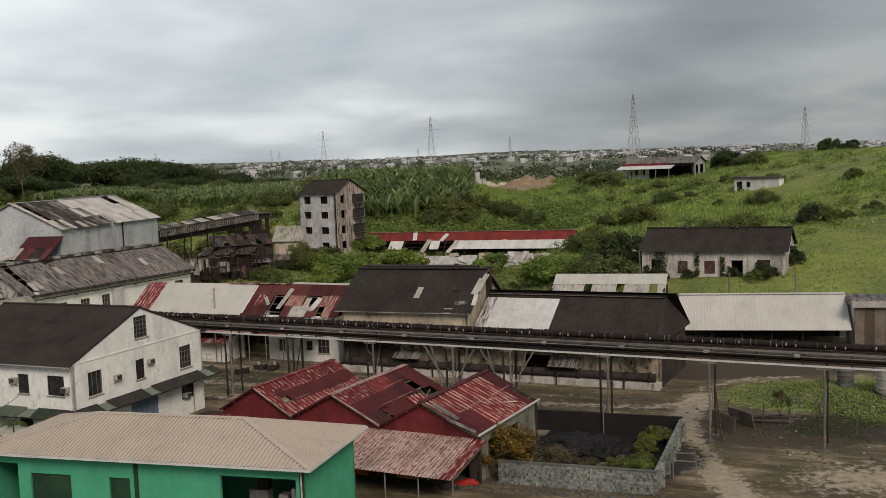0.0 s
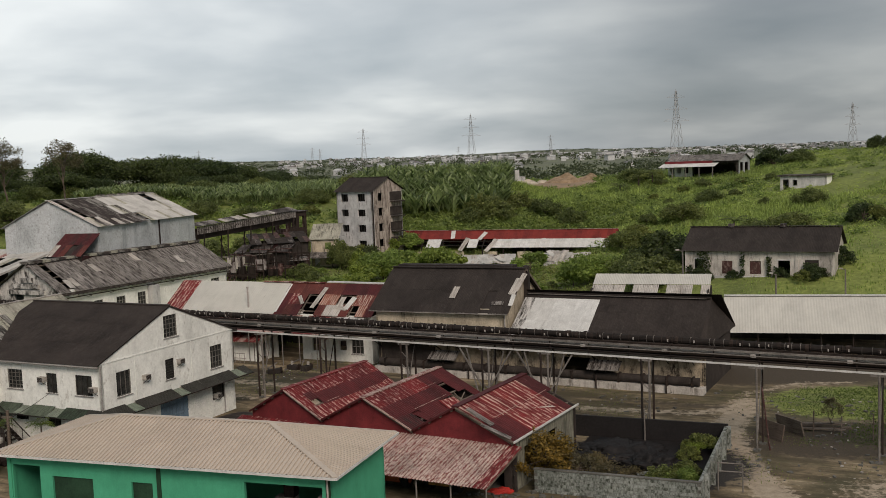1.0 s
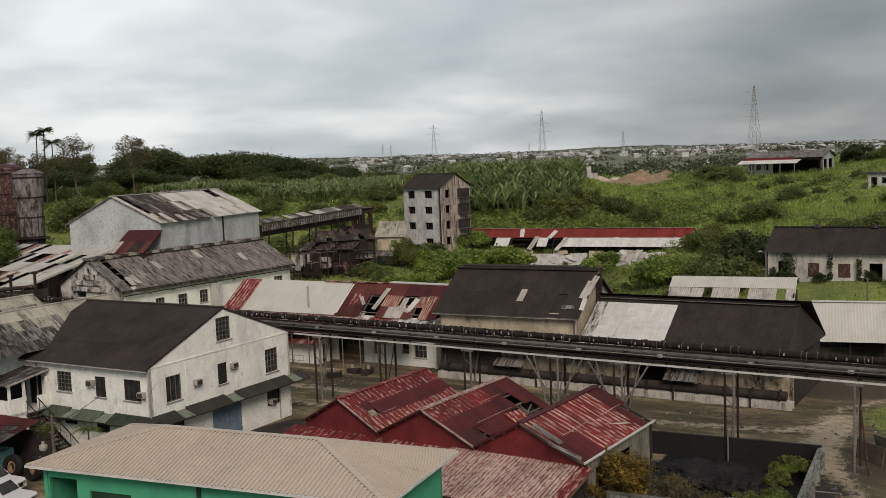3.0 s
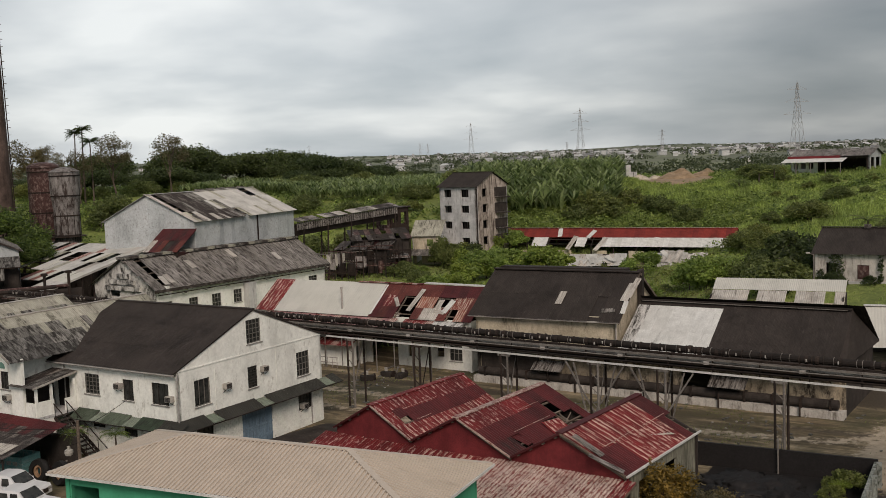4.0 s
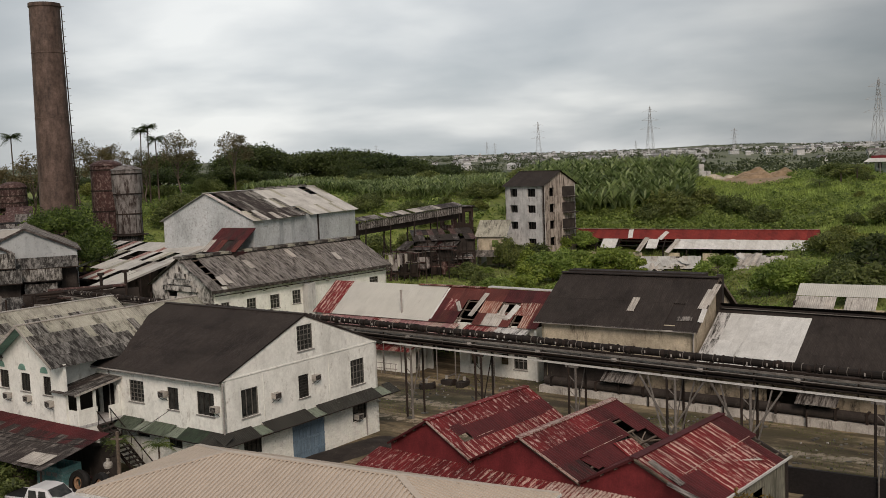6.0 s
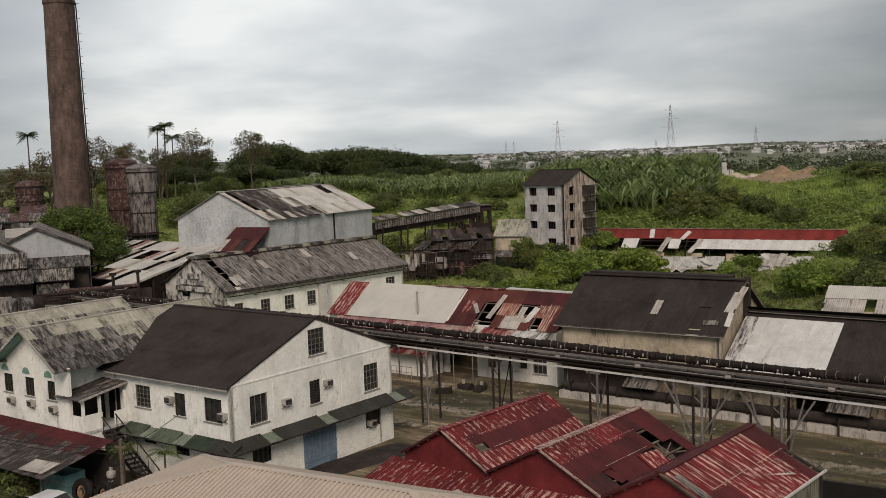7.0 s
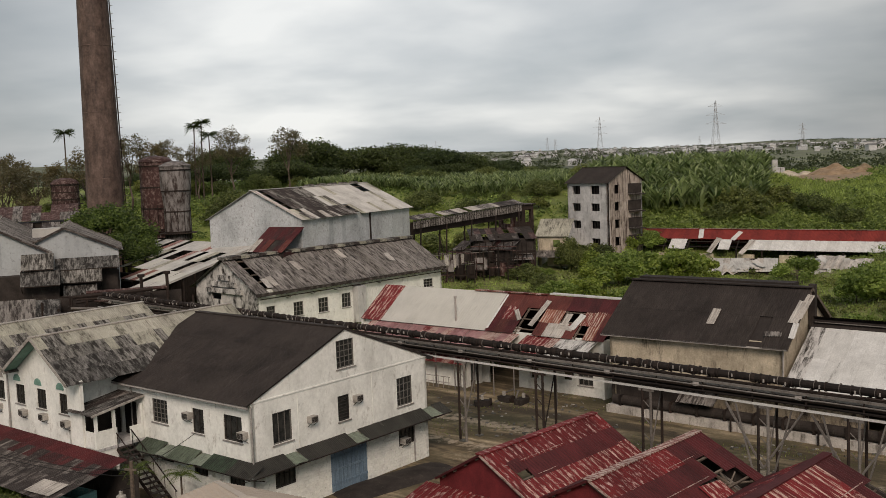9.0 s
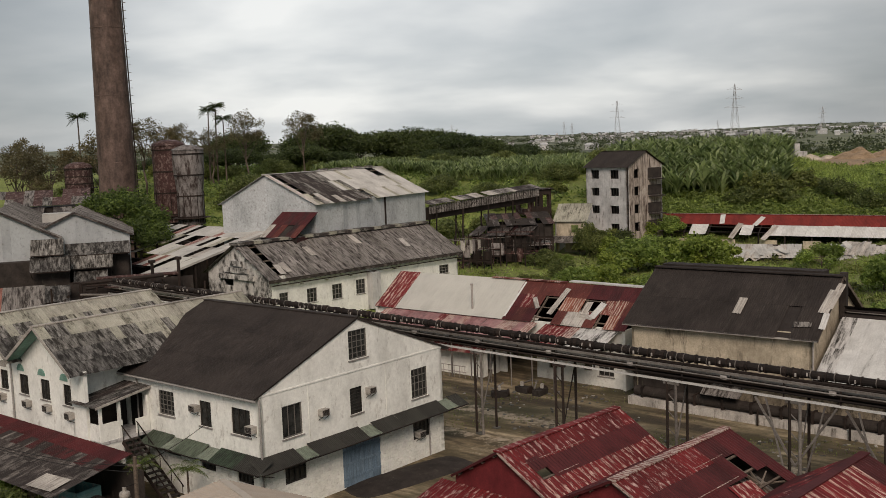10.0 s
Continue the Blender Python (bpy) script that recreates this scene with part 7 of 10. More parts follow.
def tower():
    x, y, ang, l, w, ze, zr = -26.15, 185.87, -33.62, 8.48, 8.49, 15.0, 17.2
    base = 3.4
    t = thing("tower_block", pose(x, y, 0, 0, 0, ang), "derelict four-storey concrete tower with glassless windows", "tower")
    f = side_frames(l, w)
    rows = (13.0, 10.3, 7.5, 4.7)
    fh = [(a, b, z, z + (1.35 if z > 12.5 else 1.25)) for z in rows for a, b in ((1.0, 2.7), (4.9, 6.7))]
    fh = [h for h in fh if not (h[0] == 1.0 and h[2] < 5)]
    rh = [(a, b, z, z + 1.4) for z in rows for a, b in ((1.6, 2.9), (5.3, 6.7))]
    part("wall", wall_bm(l, ze, fh, 0.35, base=base), "grey_wall", t, m=f["front"])
    part("wall", wall_bm(w, ze, rh, 0.35, apex=(w / 2, zr - 0.1), base=base), "tower_stained", t, m=f["right"])
    part("wall", wall_bm(l, ze, fh, 0.35, base=base), "grey_wall", t, m=f["back"])
    part("wall", wall_bm(w, ze, rh, 0.35, apex=(w / 2, zr - 0.1), base=base), "grey_wall", t, m=f["left"])
    # added near-black box and floor edges, so that the window openings look dark
    part("core", box_bm(0.9, l - 0.9, 0.9, w - 0.9, base, ze - 0.3), "interior_shade", t, "near-black box painting the shade inside the tower")
    for z in (6.4, 9.2, 12.0, 14.8):
        part("floor", box_bm(0.36, l - 0.36, 0.36, 0.88, z - 0.1, z + 0.1), "interior_shade", t)
    for h in fh:
        for k in range(1, 3):
            part("mullion", box_bm(h[0] + (h[1] - h[0]) * k / 3 - 0.04, h[0] + (h[1] - h[0]) * k / 3 + 0.04, 0.15, 0.22, h[2], h[3]), "dark_frame", t)
    rise = (zr - ze) / (w / 2)
    ln = math.hypot(w / 2 + 0.4, (w / 2 + 0.4) * rise)
    for m in (slope_pose((-0.4, -0.4, ze - 0.4 * rise), (1, 0, 0), (0, 1, rise)), slope_pose((l + 0.4, w + 0.4, ze - 0.4 * rise), (-1, 0, 0), (0, -1, rise))):
        sheeted(t, m, l + 0.8, ln, "black_roof", 0.95, 1, (), 0.01, seed=170)
    part("ridge_cap", beam_bm((-0.4, w / 2, zr + 0.1), (l + 0.4, w / 2, zr + 0.1), 0.4, 0.06), "black_roof", t)
    part("corner_pipe", tube_bm((l + 0.12, -0.1, base), (l + 0.12, -0.1, ze), 0.1), "dark_steel", t)
    for k, z in enumerate(rows):
        part("balcony_slab", box_bm(0, 1.1, 0, 3.0, z - 0.35, z - 0.2), "dark_wall", t, m=pose(l + 0.02, 5.0, 0))
        part("hatch", box_bm(l + 0.01, l + 0.09, 4.9, 8.2, z - 0.1, z + 1.5), "dark_wall", t)
    t2 = thing("store_hut", pose(-30.4, 180.4, terrain(-29, 181) + 0.1, 0, 0, -10), "small block hut with a pale curved roof and porch", "hut")
    part("wall", wall_bm(5, 4.9, [(0.6, 1.6, 0, 2.1), (2.6, 3.8, 3.0, 4.2)], 0.2), "cream_wall", t2)
    part("wall", wall_bm(5, 4.9, [], 0.2), "grey_wall", t2, m=pose(5, 0, 0, 0, 0, 90))
    part("wall", wall_bm(5, 4.9, [], 0.2), "grey_wall", t2, m=pose(0, 5, 0, 0, 0, 270))
    m = slope_pose((-0.3, -0.3, 4.8), (1, 0, 0), (0, 3, 2.6))
    sheeted(t2, m, 5.6, 3.9, "moss_sheet", 0.9, 1, (), 0.01, seed=171)
    m = slope_pose((-1.2, -3.0, 1.7), (1, 0, 0), (0, 2.8, 0.8))
    sheeted(t2, m, 6.2, 2.9, "grey_sheet", 0.9, 1, (), 0.01, seed=172)
    for q in (-1.0, 4.8):
        part("post", tube_bm((q, -2.8, 0), (q, -2.8, 1.75), 0.07), "dark_steel", t2)


M["tower_stained"] = weathered("rust_streaked_concrete", [(0.42, 0.36, 0.31), (0.52, 0.47, 0.42)], (0.065, 0.042, 0.034), 0.46, 0.62, (1.6, 1.6, 0.2), piece=0, rough=0.9)
tower()


def conveyor_gallery():
    a, b = Vector((-47.4, 166.7, 0)), Vector((-34.0, 183.6, 0))
    ang = math.degrees(math.atan2(b.y - a.y, b.x - a.x))
    L = (b - a).length
    t = thing("conveyor_gallery", pose(a.x, a.y, 0, 0, 0, ang), "covered conveyor gallery of grey slats on dark trestles", "conveyor")
    z0, z1 = 9.6, 11.0
    n = 46
    slat = mesh_of("slat", box_bm(0.02, 0.38, -0.04, 0.0, 0, 1.3), "grey_sheet")
    for i in range(n):
        place("slat", slat, t, pose(i * L / n, -0.9, z0 + (z1 - z0) * i / n - 0.4))
    part("floor", beam_bm((0, 0, z0 - 0.4), (L, 0, z1 - 0.4), 0.2, 1.9), "dark_steel", t)
    m = slope_pose((0, -1.2, z0 + 0.95), (L, 0, z1 - z0), (0, 1, 0.2))
    sheeted(t, m, L, 2.4, lambda u, r, rnd: rnd.choice(("grey_sheet", "sooty_sheet", "grey_sheet", "pale_sheet")), 0.95, 1, ((5, 0), (11, 0)), 0.02, seed=180)
    for i in range(5):
        x = 1 + i * (L - 2) / 4
        for yy in (-0.9, 0.9):
            part("leg", tube_bm((x, yy, 2), (x + 0.4, yy, z0 + (z1 - z0) * x / L - 0.4), 0.12), "dark_steel", t)
        part("cross", beam_bm((x, -0.9, 4), (x, 0.9, 8), 0.1, 0.1), "dark_steel", t)
    rnd = random.Random(21)
    h = thing("transfer_house", pose(-34.6, 183.0, 2.5, 0, 0, ang), "rusted transfer house at the conveyor's head", "transfer house")
    part("body", wall_bm(4.2, 9.0, [(0.5, 1.6, 6.4, 8.2), (2.4, 3.7, 6.0, 8.2)], 0.15, base=5.0), "dark_steel", h)
    part("body_side", wall_bm(4, 9.0, [(1, 3, 6, 8)], 0.15, base=5.0), "rust_metal", h, m=pose(4.2, 0, 0, 0, 0, 90))
    part("body_side", wall_bm(4, 9.0, [(1, 3, 6, 8)], 0.15, base=5.0), "rust_metal", h, m=pose(0, 4, 0, 0, 0, 270))
    part("roof", box_bm(-0.3, 4.5, -0.3, 4.3, 9.0, 9.15), "sooty_sheet", h)
    for q in ((0.1, 0.1), (4.1, 0.1), (0.1, 3.9), (4.1, 3.9)):
        part("leg", tube_bm((*q, 0), (*q, 5), 0.15), "dark_steel", h)
    # rusting plant below
    for k, (px, py, s) in enumerate(((-43.0, 166.5, 1.0), (-38.5, 168.5, 1.2), (-35.8, 171.5, 1.1))):
        g = terrain(px, py)
        q = thing("rusting_plant", pose(px, py, g, 0, 0, rnd.uniform(-20, 20)), "dark rusting plant of frames, tanks and pipes", "machinery", "rusting plant")
        for i in range(6):
            for j in range(2):
                part("post", tube_bm((i * 1.2 * s, j * 3, 0), (i * 1.2 * s, j * 3, rnd.uniform(3, 5.5) * s), 0.09), "dark_steel", q)
        for i in range(8):
            z = rnd.uniform(1, 4.5) * s
            part("beam", beam_bm((0, rnd.choice((0, 3)), z), (6 * s, rnd.choice((0, 3)), z), 0.12, 0.16), rnd.choice(("dark_steel", "rust_metal")), q)
        for i in range(3):
            r = rnd.uniform(0.5, 0.9)
            part("drum", tube_bm((1 + i * 1.8, 1.5, 0.5), (1 + i * 1.8, 1.5, rnd.uniform(2, 3.4)), r, 14), rnd.choice(("rust_metal", "dark_steel", "tank_metal")), q)
        part("sheet_panel", box_bm(0.5, 2.6, -0.1, -0.05, 1.6, 3.4), "tank_metal", q)
    for px, py in ((-38.0, 172.0), (-41.5, 171.0)):
        q = thing("rusty_shack", pose(px, py, terrain(px, py), 0, 0, -8), "dark lean-to shack of rusted sheet", "shack")
        part("wall", wall_bm(5, 4.4, [(1, 2.4, 0, 2.4)], 0.1), "dark_wall", q)
        part("wall", wall_bm(4, 4.4, [], 0.1), "dark_wall", q, m=pose(5, 0, 0, 0, 0, 90))
        m = slope_pose((-0.4, -0.8, 4.2), (1, 0, 0), (0, 4.5, 1.0))
        sheeted(q, m, 5.8, 4.8, "sooty_sheet", 0.9, 1, ((2, 0),), 0.02, seed=183)


conveyor_gallery()


def dark_store():
    """The blackened sheet store under the gallery's head, with its lower side roof."""
    g = terrain(-36, 174)
    t = thing("dark_store", pose(-39.0, 172.6, g - 0.2, 0, 0, 20), "tall blackened sheet store with a broken roof", "store")
    L, W, H = 9.5, 6.0, 5.6
    rnd = random.Random(91)
    for m, n, holes in ((pose(0, 0, 0), L, [(1.2, 2.6, 0, 2.6), (4.0, 5.4, 3.6, 4.8), (6.6, 8.4, 0.4, 2.4)]), (pose(L, 0, 0, 0, 0, 90), W, [(1.5, 3.0, 3.4, 4.8)]), (pose(L, W, 0, 0, 0, 180), L, []), (pose(0, W, 0, 0, 0, 270), W, [])):
        part("wall", wall_bm(n, H, holes, 0.12), "dark_wall", t, m=m)
    for i in range(11):
        if i not in (1, 2, 7, 9):
            place("wall_sheet", sheet_mesh(0.84, rnd.uniform(2.2, 5.9), rnd.choice(("rust_metal", "dark_wall", "red_soot")), 0.2, 0.03), t, pose(i * 0.86, -0.02, 0.3, 90, 0, rnd.uniform(-1, 1)))
    m = slope_pose((-0.4, -0.5, H - 0.1), (1, 0, 0), (0, W + 1, 1.4))
    sheeted(t, m, L + 0.8, W + 1.2, lambda u, r, q: q.choice(("sooty_sheet", "dark_wall", "rust_metal", "dark_wall")), 0.95, 2, ((2, 0), (6, 1), (8, 0)), 0.03, seed=92)
    m = slope_pose((3.4, -2.6, 2.5), (1, 0, 0), (0, 2.6, 0.7))
    sheeted(t, m, 5.6, 2.7, lambda u, r, q: q.choice(("grey_sheet", "sooty_sheet")), 0.95, 1, (), 0.02, seed=93)
    for i in range(4):
        part("post", tube_bm((3.5 + i * 1.8, -2.5, 0), (3.5 + i * 1.8, -2.5, 2.5), 0.08), "dark_steel", t)


dark_store()


def torn_frame():
    """A pipe scaffold hung with torn pale sheeting, and the wheel of a dead machine behind it."""
    g = terrain(-41, 167)
    t = thing("torn_scaffold", pose(-43.2, 164.6, g, 0, 0, 32), "pipe scaffold hung with torn pale sheeting", "scaffold")
    for x in (0.0, 2.0, 4.2, 6.6):
        for y in (0.0, 2.2):
            part("post", tube_bm((x, y, -0.2), (x, y, 4.3), 0.07), "rust_metal", t)
    for y in (0.0, 2.2):
        for z in (1.1, 2.6, 4.2):
            part("rail", tube_bm((-0.4, y, z), (9.5 if z > 4 else 6.9, y, z + 0.05), 0.05, 6), "grey_steel" if z > 2 else "rust_metal", t)
    rnd = random.Random(95)
    for i in range(7):
        w, h = rnd.uniform(0.35, 0.7), rnd.uniform(1.4, 2.9)
        bm = bmesh.new()
        lo = [bm.verts.new((w * k / 4, 0.06 * math.sin(3 * k + i), -h * rnd.uniform(0.6, 1.0))) for k in range(5)]
        hi = [bm.verts.new((w * k / 4, 0.04 * math.cos(2 * k), 0)) for k in range(5)]
        for k in range(4):
            bm.faces.new((lo[k], lo[k + 1], hi[k + 1], hi[k]))
        part("torn_sheet", bm, "tank_metal" if i % 3 else "ac_white", t, m=pose(1.6 + i * 0.42, -0.06, 4.15, rnd.uniform(-6, 6), 0, 0))
    part("flywheel", revolve_bm([(0.75, -0.08), (0.95, -0.08), (0.95, 0.08), (0.75, 0.08)], 22, False), "dark_steel", t, m=pose(1.4, 0.4, 2.0, 82, 0, 0))
    for k in range(3):
        part("spoke", beam_bm((-0.8 * math.cos(k * 1.05), -0.8 * math.sin(k * 1.05), 0), (0.8 * math.cos(k * 1.05), 0.8 * math.sin(k * 1.05), 0), 0.07, 0.07), "dark_steel", t, m=pose(1.4, 0.4, 2.0, 82, 0, 0))
    for i in range(6):
        part("strut", beam_bm((rnd.uniform(0, 3), 0.2, 0), (rnd.uniform(3, 6.5), 1.8, rnd.uniform(1.2, 3.8)), 0.07, 0.07), "rust_metal", t)
    part("drum", tube_bm((4.6, 1.1, 0.1), (4.6, 1.1, 1.7), 0.6, 14), "rust_metal", t)


torn_frame()


def crumpled_bm(w, l, seed, nx=16, ny=10):
    """A large sheet that has buckled into folds, with a ragged lower edge."""
    bm = bmesh.new()
    g = []
    for j in range(ny + 1):
        row = []
        for i in range(nx + 1):
            u, v = w * i / nx, l * j / ny
            z = 0.28 * noise.noise(Vector((u * 0.8, v * 0.5, seed * 3.1))) + 0.07 * math.sin(u * 6.0 + 1.5 * noise.noise(Vector((u, v, seed))))
            drop = 0.35 * max(0.0, 1 - j / 2.0) * (0.5 + noise.noise(Vector((u * 1.7, 0.0, seed + 9.0))))
            row.append(bm.verts.new((u + 0.1 * noise.noise(Vector((v, 3.0, seed))), v, z - drop)))
        g.append(row)
    for a, b in zip(g, g[1:]):
        for i in range(nx):
            bm.faces.new((a[i], a[i + 1], b[i + 1], b[i]))
    return bm


def long_red_roof():
    x, y, ang, l, w, ze, zr = -18.74, 189.1, -19.2, 43.99, 6.86, 3.95, 6.76
    base = 1.6
    t = thing("long_red_shed", pose(x, y, 0, 0, 0, ang), "long open shed with a red ridge roof and missing lower sheets", "shed")
    rise = (zr - ze) / (w / 2)
    ln = math.hypot(w / 2, zr - ze)
    m = slope_pose((0, 0, ze), (1, 0, 0), (0, 1, rise))
    rnd = random.Random(33)
    n = 49
    keep = {1, 2, 10, 11, 12, 19, 20} | set(range(24, 49))
    gaps = {(c, 0) for c in range(n) if c not in keep}
    sheeted(t, m, l, ln, lambda u, r, q: ("red_bright" if q.random() < 0.95 else "pale_sheet") if r == 1 else "white_sheet", 0.9, 2, gaps, 0.01, seed=190)
    for px, rz in ((13.4, 10), (18.6, -26)):
        place("slid_sheet", sheet_mesh(0.8, 2.1, "white_sheet"), t, m @ pose(px, ln / 2 - 0.1, 0.12, 0, 0, rz), "white sheet lying over the red roof")
    place("slid_sheet", sheet_mesh(0.9, 3.4, "pale_sheet"), t, m @ pose(15.5, -0.8, 0.1, 0, 0, -14), "pale sheet slid out of place")
    place("slid_sheet", sheet_mesh(0.9, 3.4, "pale_sheet"), t, m @ pose(20.5, -0.9, 0.1, 0, 0, -24))
    mb = slope_pose((l, w, ze), (-1, 0, 0), (0, -1, rise))
    sheeted(t, mb, l, ln, "red_sheet", 0.9, 1, (), 0.008, seed=191)
    part("ridge_cap", beam_bm((0, w / 2, zr + 0.08), (l, w / 2, zr + 0.08), 0.4, 0.06), "red_faded", t)
    for i in range(12):
        xx = 0.2 + i * 3.95
        for yy in (0.2, w - 0.2):
            part("post", tube_bm((xx, yy, base), (xx, yy, ze), 0.12), "dark_steel", t)
        part("rafter", beam_bm((xx, 0.05, ze - 0.1), (xx, w / 2, zr - 0.1), 0.12, 0.18), "dark_steel", t)
    for k in range(4):
        part("purlin", box_bm(0, l, ln * (k + 0.5) / 4 - 0.06, ln * (k + 0.5) / 4 + 0.06, -0.14, -0.04), "dark_steel", t, m=m)
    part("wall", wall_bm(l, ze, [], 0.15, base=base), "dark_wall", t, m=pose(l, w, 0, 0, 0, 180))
    for i in range(7):
        part("pier", box_bm(i * 6.4 + 1, i * 6.4 + 3.6, -0.05, 0.1, base, base + 1.6), "cream_wall", t)
    # collapsed low roofs before it
    for px, py, ln2, rot in ((-4.0, 171.6, 9.5, -6), (8.6, 169.5, 9.0, -14)):
        q = thing("collapsed_shed", pose(px, py, terrain(px, py) - 0.2, 0, 0, rot), "half-collapsed low shed of pale crumpled sheets", "shed", "collapsed sheds")
        m = slope_pose((0, 0, 0.75), (1, 0, 0), (0, 4, 1.5))
        cr = random.Random(int(px) + 7)
        sheeted(q, m, ln2, 4.3, lambda u, r, s: s.choice(("pale_sheet", "mill_pale")), 1.0, 1, ((6, 0),), 0.03, seed=int(px) + 200)
        for i in range(4):
            part("sagged_sheet", crumpled_bm(cr.uniform(2.2, 3.4), cr.uniform(2.6, 3.8), i + int(px)), ("mill_pale", "pale_sheet")[i % 2], q, "large crumpled sagging sheet", m @ pose(i * (ln2 - 2.6) / 3.4, cr.uniform(-0.9, 1.0), 0.3, cr.uniform(-10, 4), cr.uniform(-8, 8), cr.uniform(-28, 28)))
        for i in range(3):
            place("slid_sheet", sheet_mesh(0.8, cr.uniform(1.6, 2.6), "mill_pale", sag=0.2), q, m @ pose(cr.uniform(0.2, ln2 - 1.2), cr.uniform(-0.6, 2.0), 0.5, cr.uniform(-14, 8), cr.uniform(-14, 14), cr.uniform(-50, 50)))
        part("foot_wall", wall_bm(ln2 - 0.6, 0.8, [], 0.15), "dark_wall", q, m=pose(0.3, 0.3, 0))
        part("back_wall", wall_bm(ln2, 2.2, [], 0.15), "dark_wall", q, m=pose(ln2, 4.2, 0, 0, 0, 180))
        for xx in (0.1, ln2 - 0.25):
            part("end_wall", box_bm(xx, xx + 0.15, 0.5, 4.1, 0, 0.9), "dark_wall", q)


long_red_roof()


def hill_bungalow():
    x, y, ang, l, w, ze, zr = 26.08, 131.3, -25.46, 17.9, 9.64, 7.5, 9.85
    base = 4.0
    t = thing("hill_bungalow", pose(x, y, 0, 0, 0, ang), "long stained white bungalow with a black gable roof on the slope", "bungalow")
    f = side_frames(l, w)
    holes = [(1.2, 2.3, 4.4, 6.2), (4.6, 5.9, 4.35, 6.0), (8.0, 9.35, 4.35, 6.0), (11.4, 12.8, 4.1, 6.1), (14.5, 16.1, 4.4, 6.2)]
    part("wall", wall_bm(l, ze, holes, 0.2, base=base), "bungalow_wall", t, m=f["front"])
    part("wall", wall_bm(w, ze, [], 0.2, apex=(w / 2, zr - 0.05), base=base), "bungalow_wall", t, m=f["right"])
    part("wall", wall_bm(w, ze, [], 0.2, apex=(w / 2, zr - 0.05), base=base), "bungalow_wall", t, m=f["left"])
    part("wall", wall_bm(l, ze, [], 0.2, base=base), "bungalow_wall", t, m=f["back"])
    for i, h in enumerate(holes):
        if i in (0, 3):
            part("doorway_lintel", box_bm(h[0] - 0.1, h[1] + 0.1, -0.04, -0.003, h[3], h[3] + 0.15), "grey_wall", t)
        else:
            part("shutter", box_bm(h[0] + 0.03, h[1] - 0.03, 0.06, 0.12, h[2] + 0.03, h[3] - 0.04), "rust_metal" if i in (1, 2) else "dark_wall", t, "closed brown board shutter")
    for px in (0.0, 6.9, 10.2, 13.4, l - 0.35):
        part("pilaster", box_bm(px, px + 0.35, -0.12, -0.003, base, ze - 0.1), "bungalow_wall", t)
    part("plinth", box_bm(-0.1, l + 0.1, -0.25, -0.002, base - 2.0, base + 0.1), "grey_wall", t)
    rise = (zr - ze) / (w / 2)
    ln = math.hypot(w / 2 + 0.5, (w / 2 + 0.5) * rise)
    for m, s in ((slope_pose((-0.4, -0.5, ze - 0.5 * rise), (1, 0, 0), (0, 1, rise)), 210), (slope_pose((l + 0.4, w + 0.5, ze - 0.5 * rise), (-1, 0, 0), (0, -1, rise)), 211)):
        sheeted(t, m, l + 0.8, ln, "black_roof", 0.9, 2, (), 0.008, seed=s)
    part("ridge_cap", beam_bm((-0.4, w / 2, zr + 0.12), (l + 0.4, w / 2, zr + 0.12), 0.5, 0.08), "black_roof", t)
    for px in (4.5, 11.0):
        part("roof_vent", box_bm(px, px + 0.7, w / 2 - 0.5, w / 2 + 0.1, zr, zr + 0.45), "sooty_sheet", t)


hill_bungalow()


def lamp_pole(x, y, h, label):
    z = terrain(x, y)
    t = thing("lamp_pole", pose(x, y, z), label, "pole", "grey poles")
    part("pole", tube_bm((0, 0, -0.3), (0, 0, h), 0.12, 8, 0.08), "grey_steel", t)
    part("arm", beam_bm((0, 0, h - 0.1), (-0.6, -0.4, h + 0.15), 0.06, 0.06), "grey_steel", t)
    part("lamp", box_bm(-0.9, -0.5, -0.55, -0.3, h + 0.1, h + 0.25), "ac_white", t)


for q in ((23.9, 121.9, 6.4), (41.2, 117.1, 3.4), (34.1, 119.5, 3.0)):
    lamp_pole(*q, "thin grey lamp pole beside the bungalow")


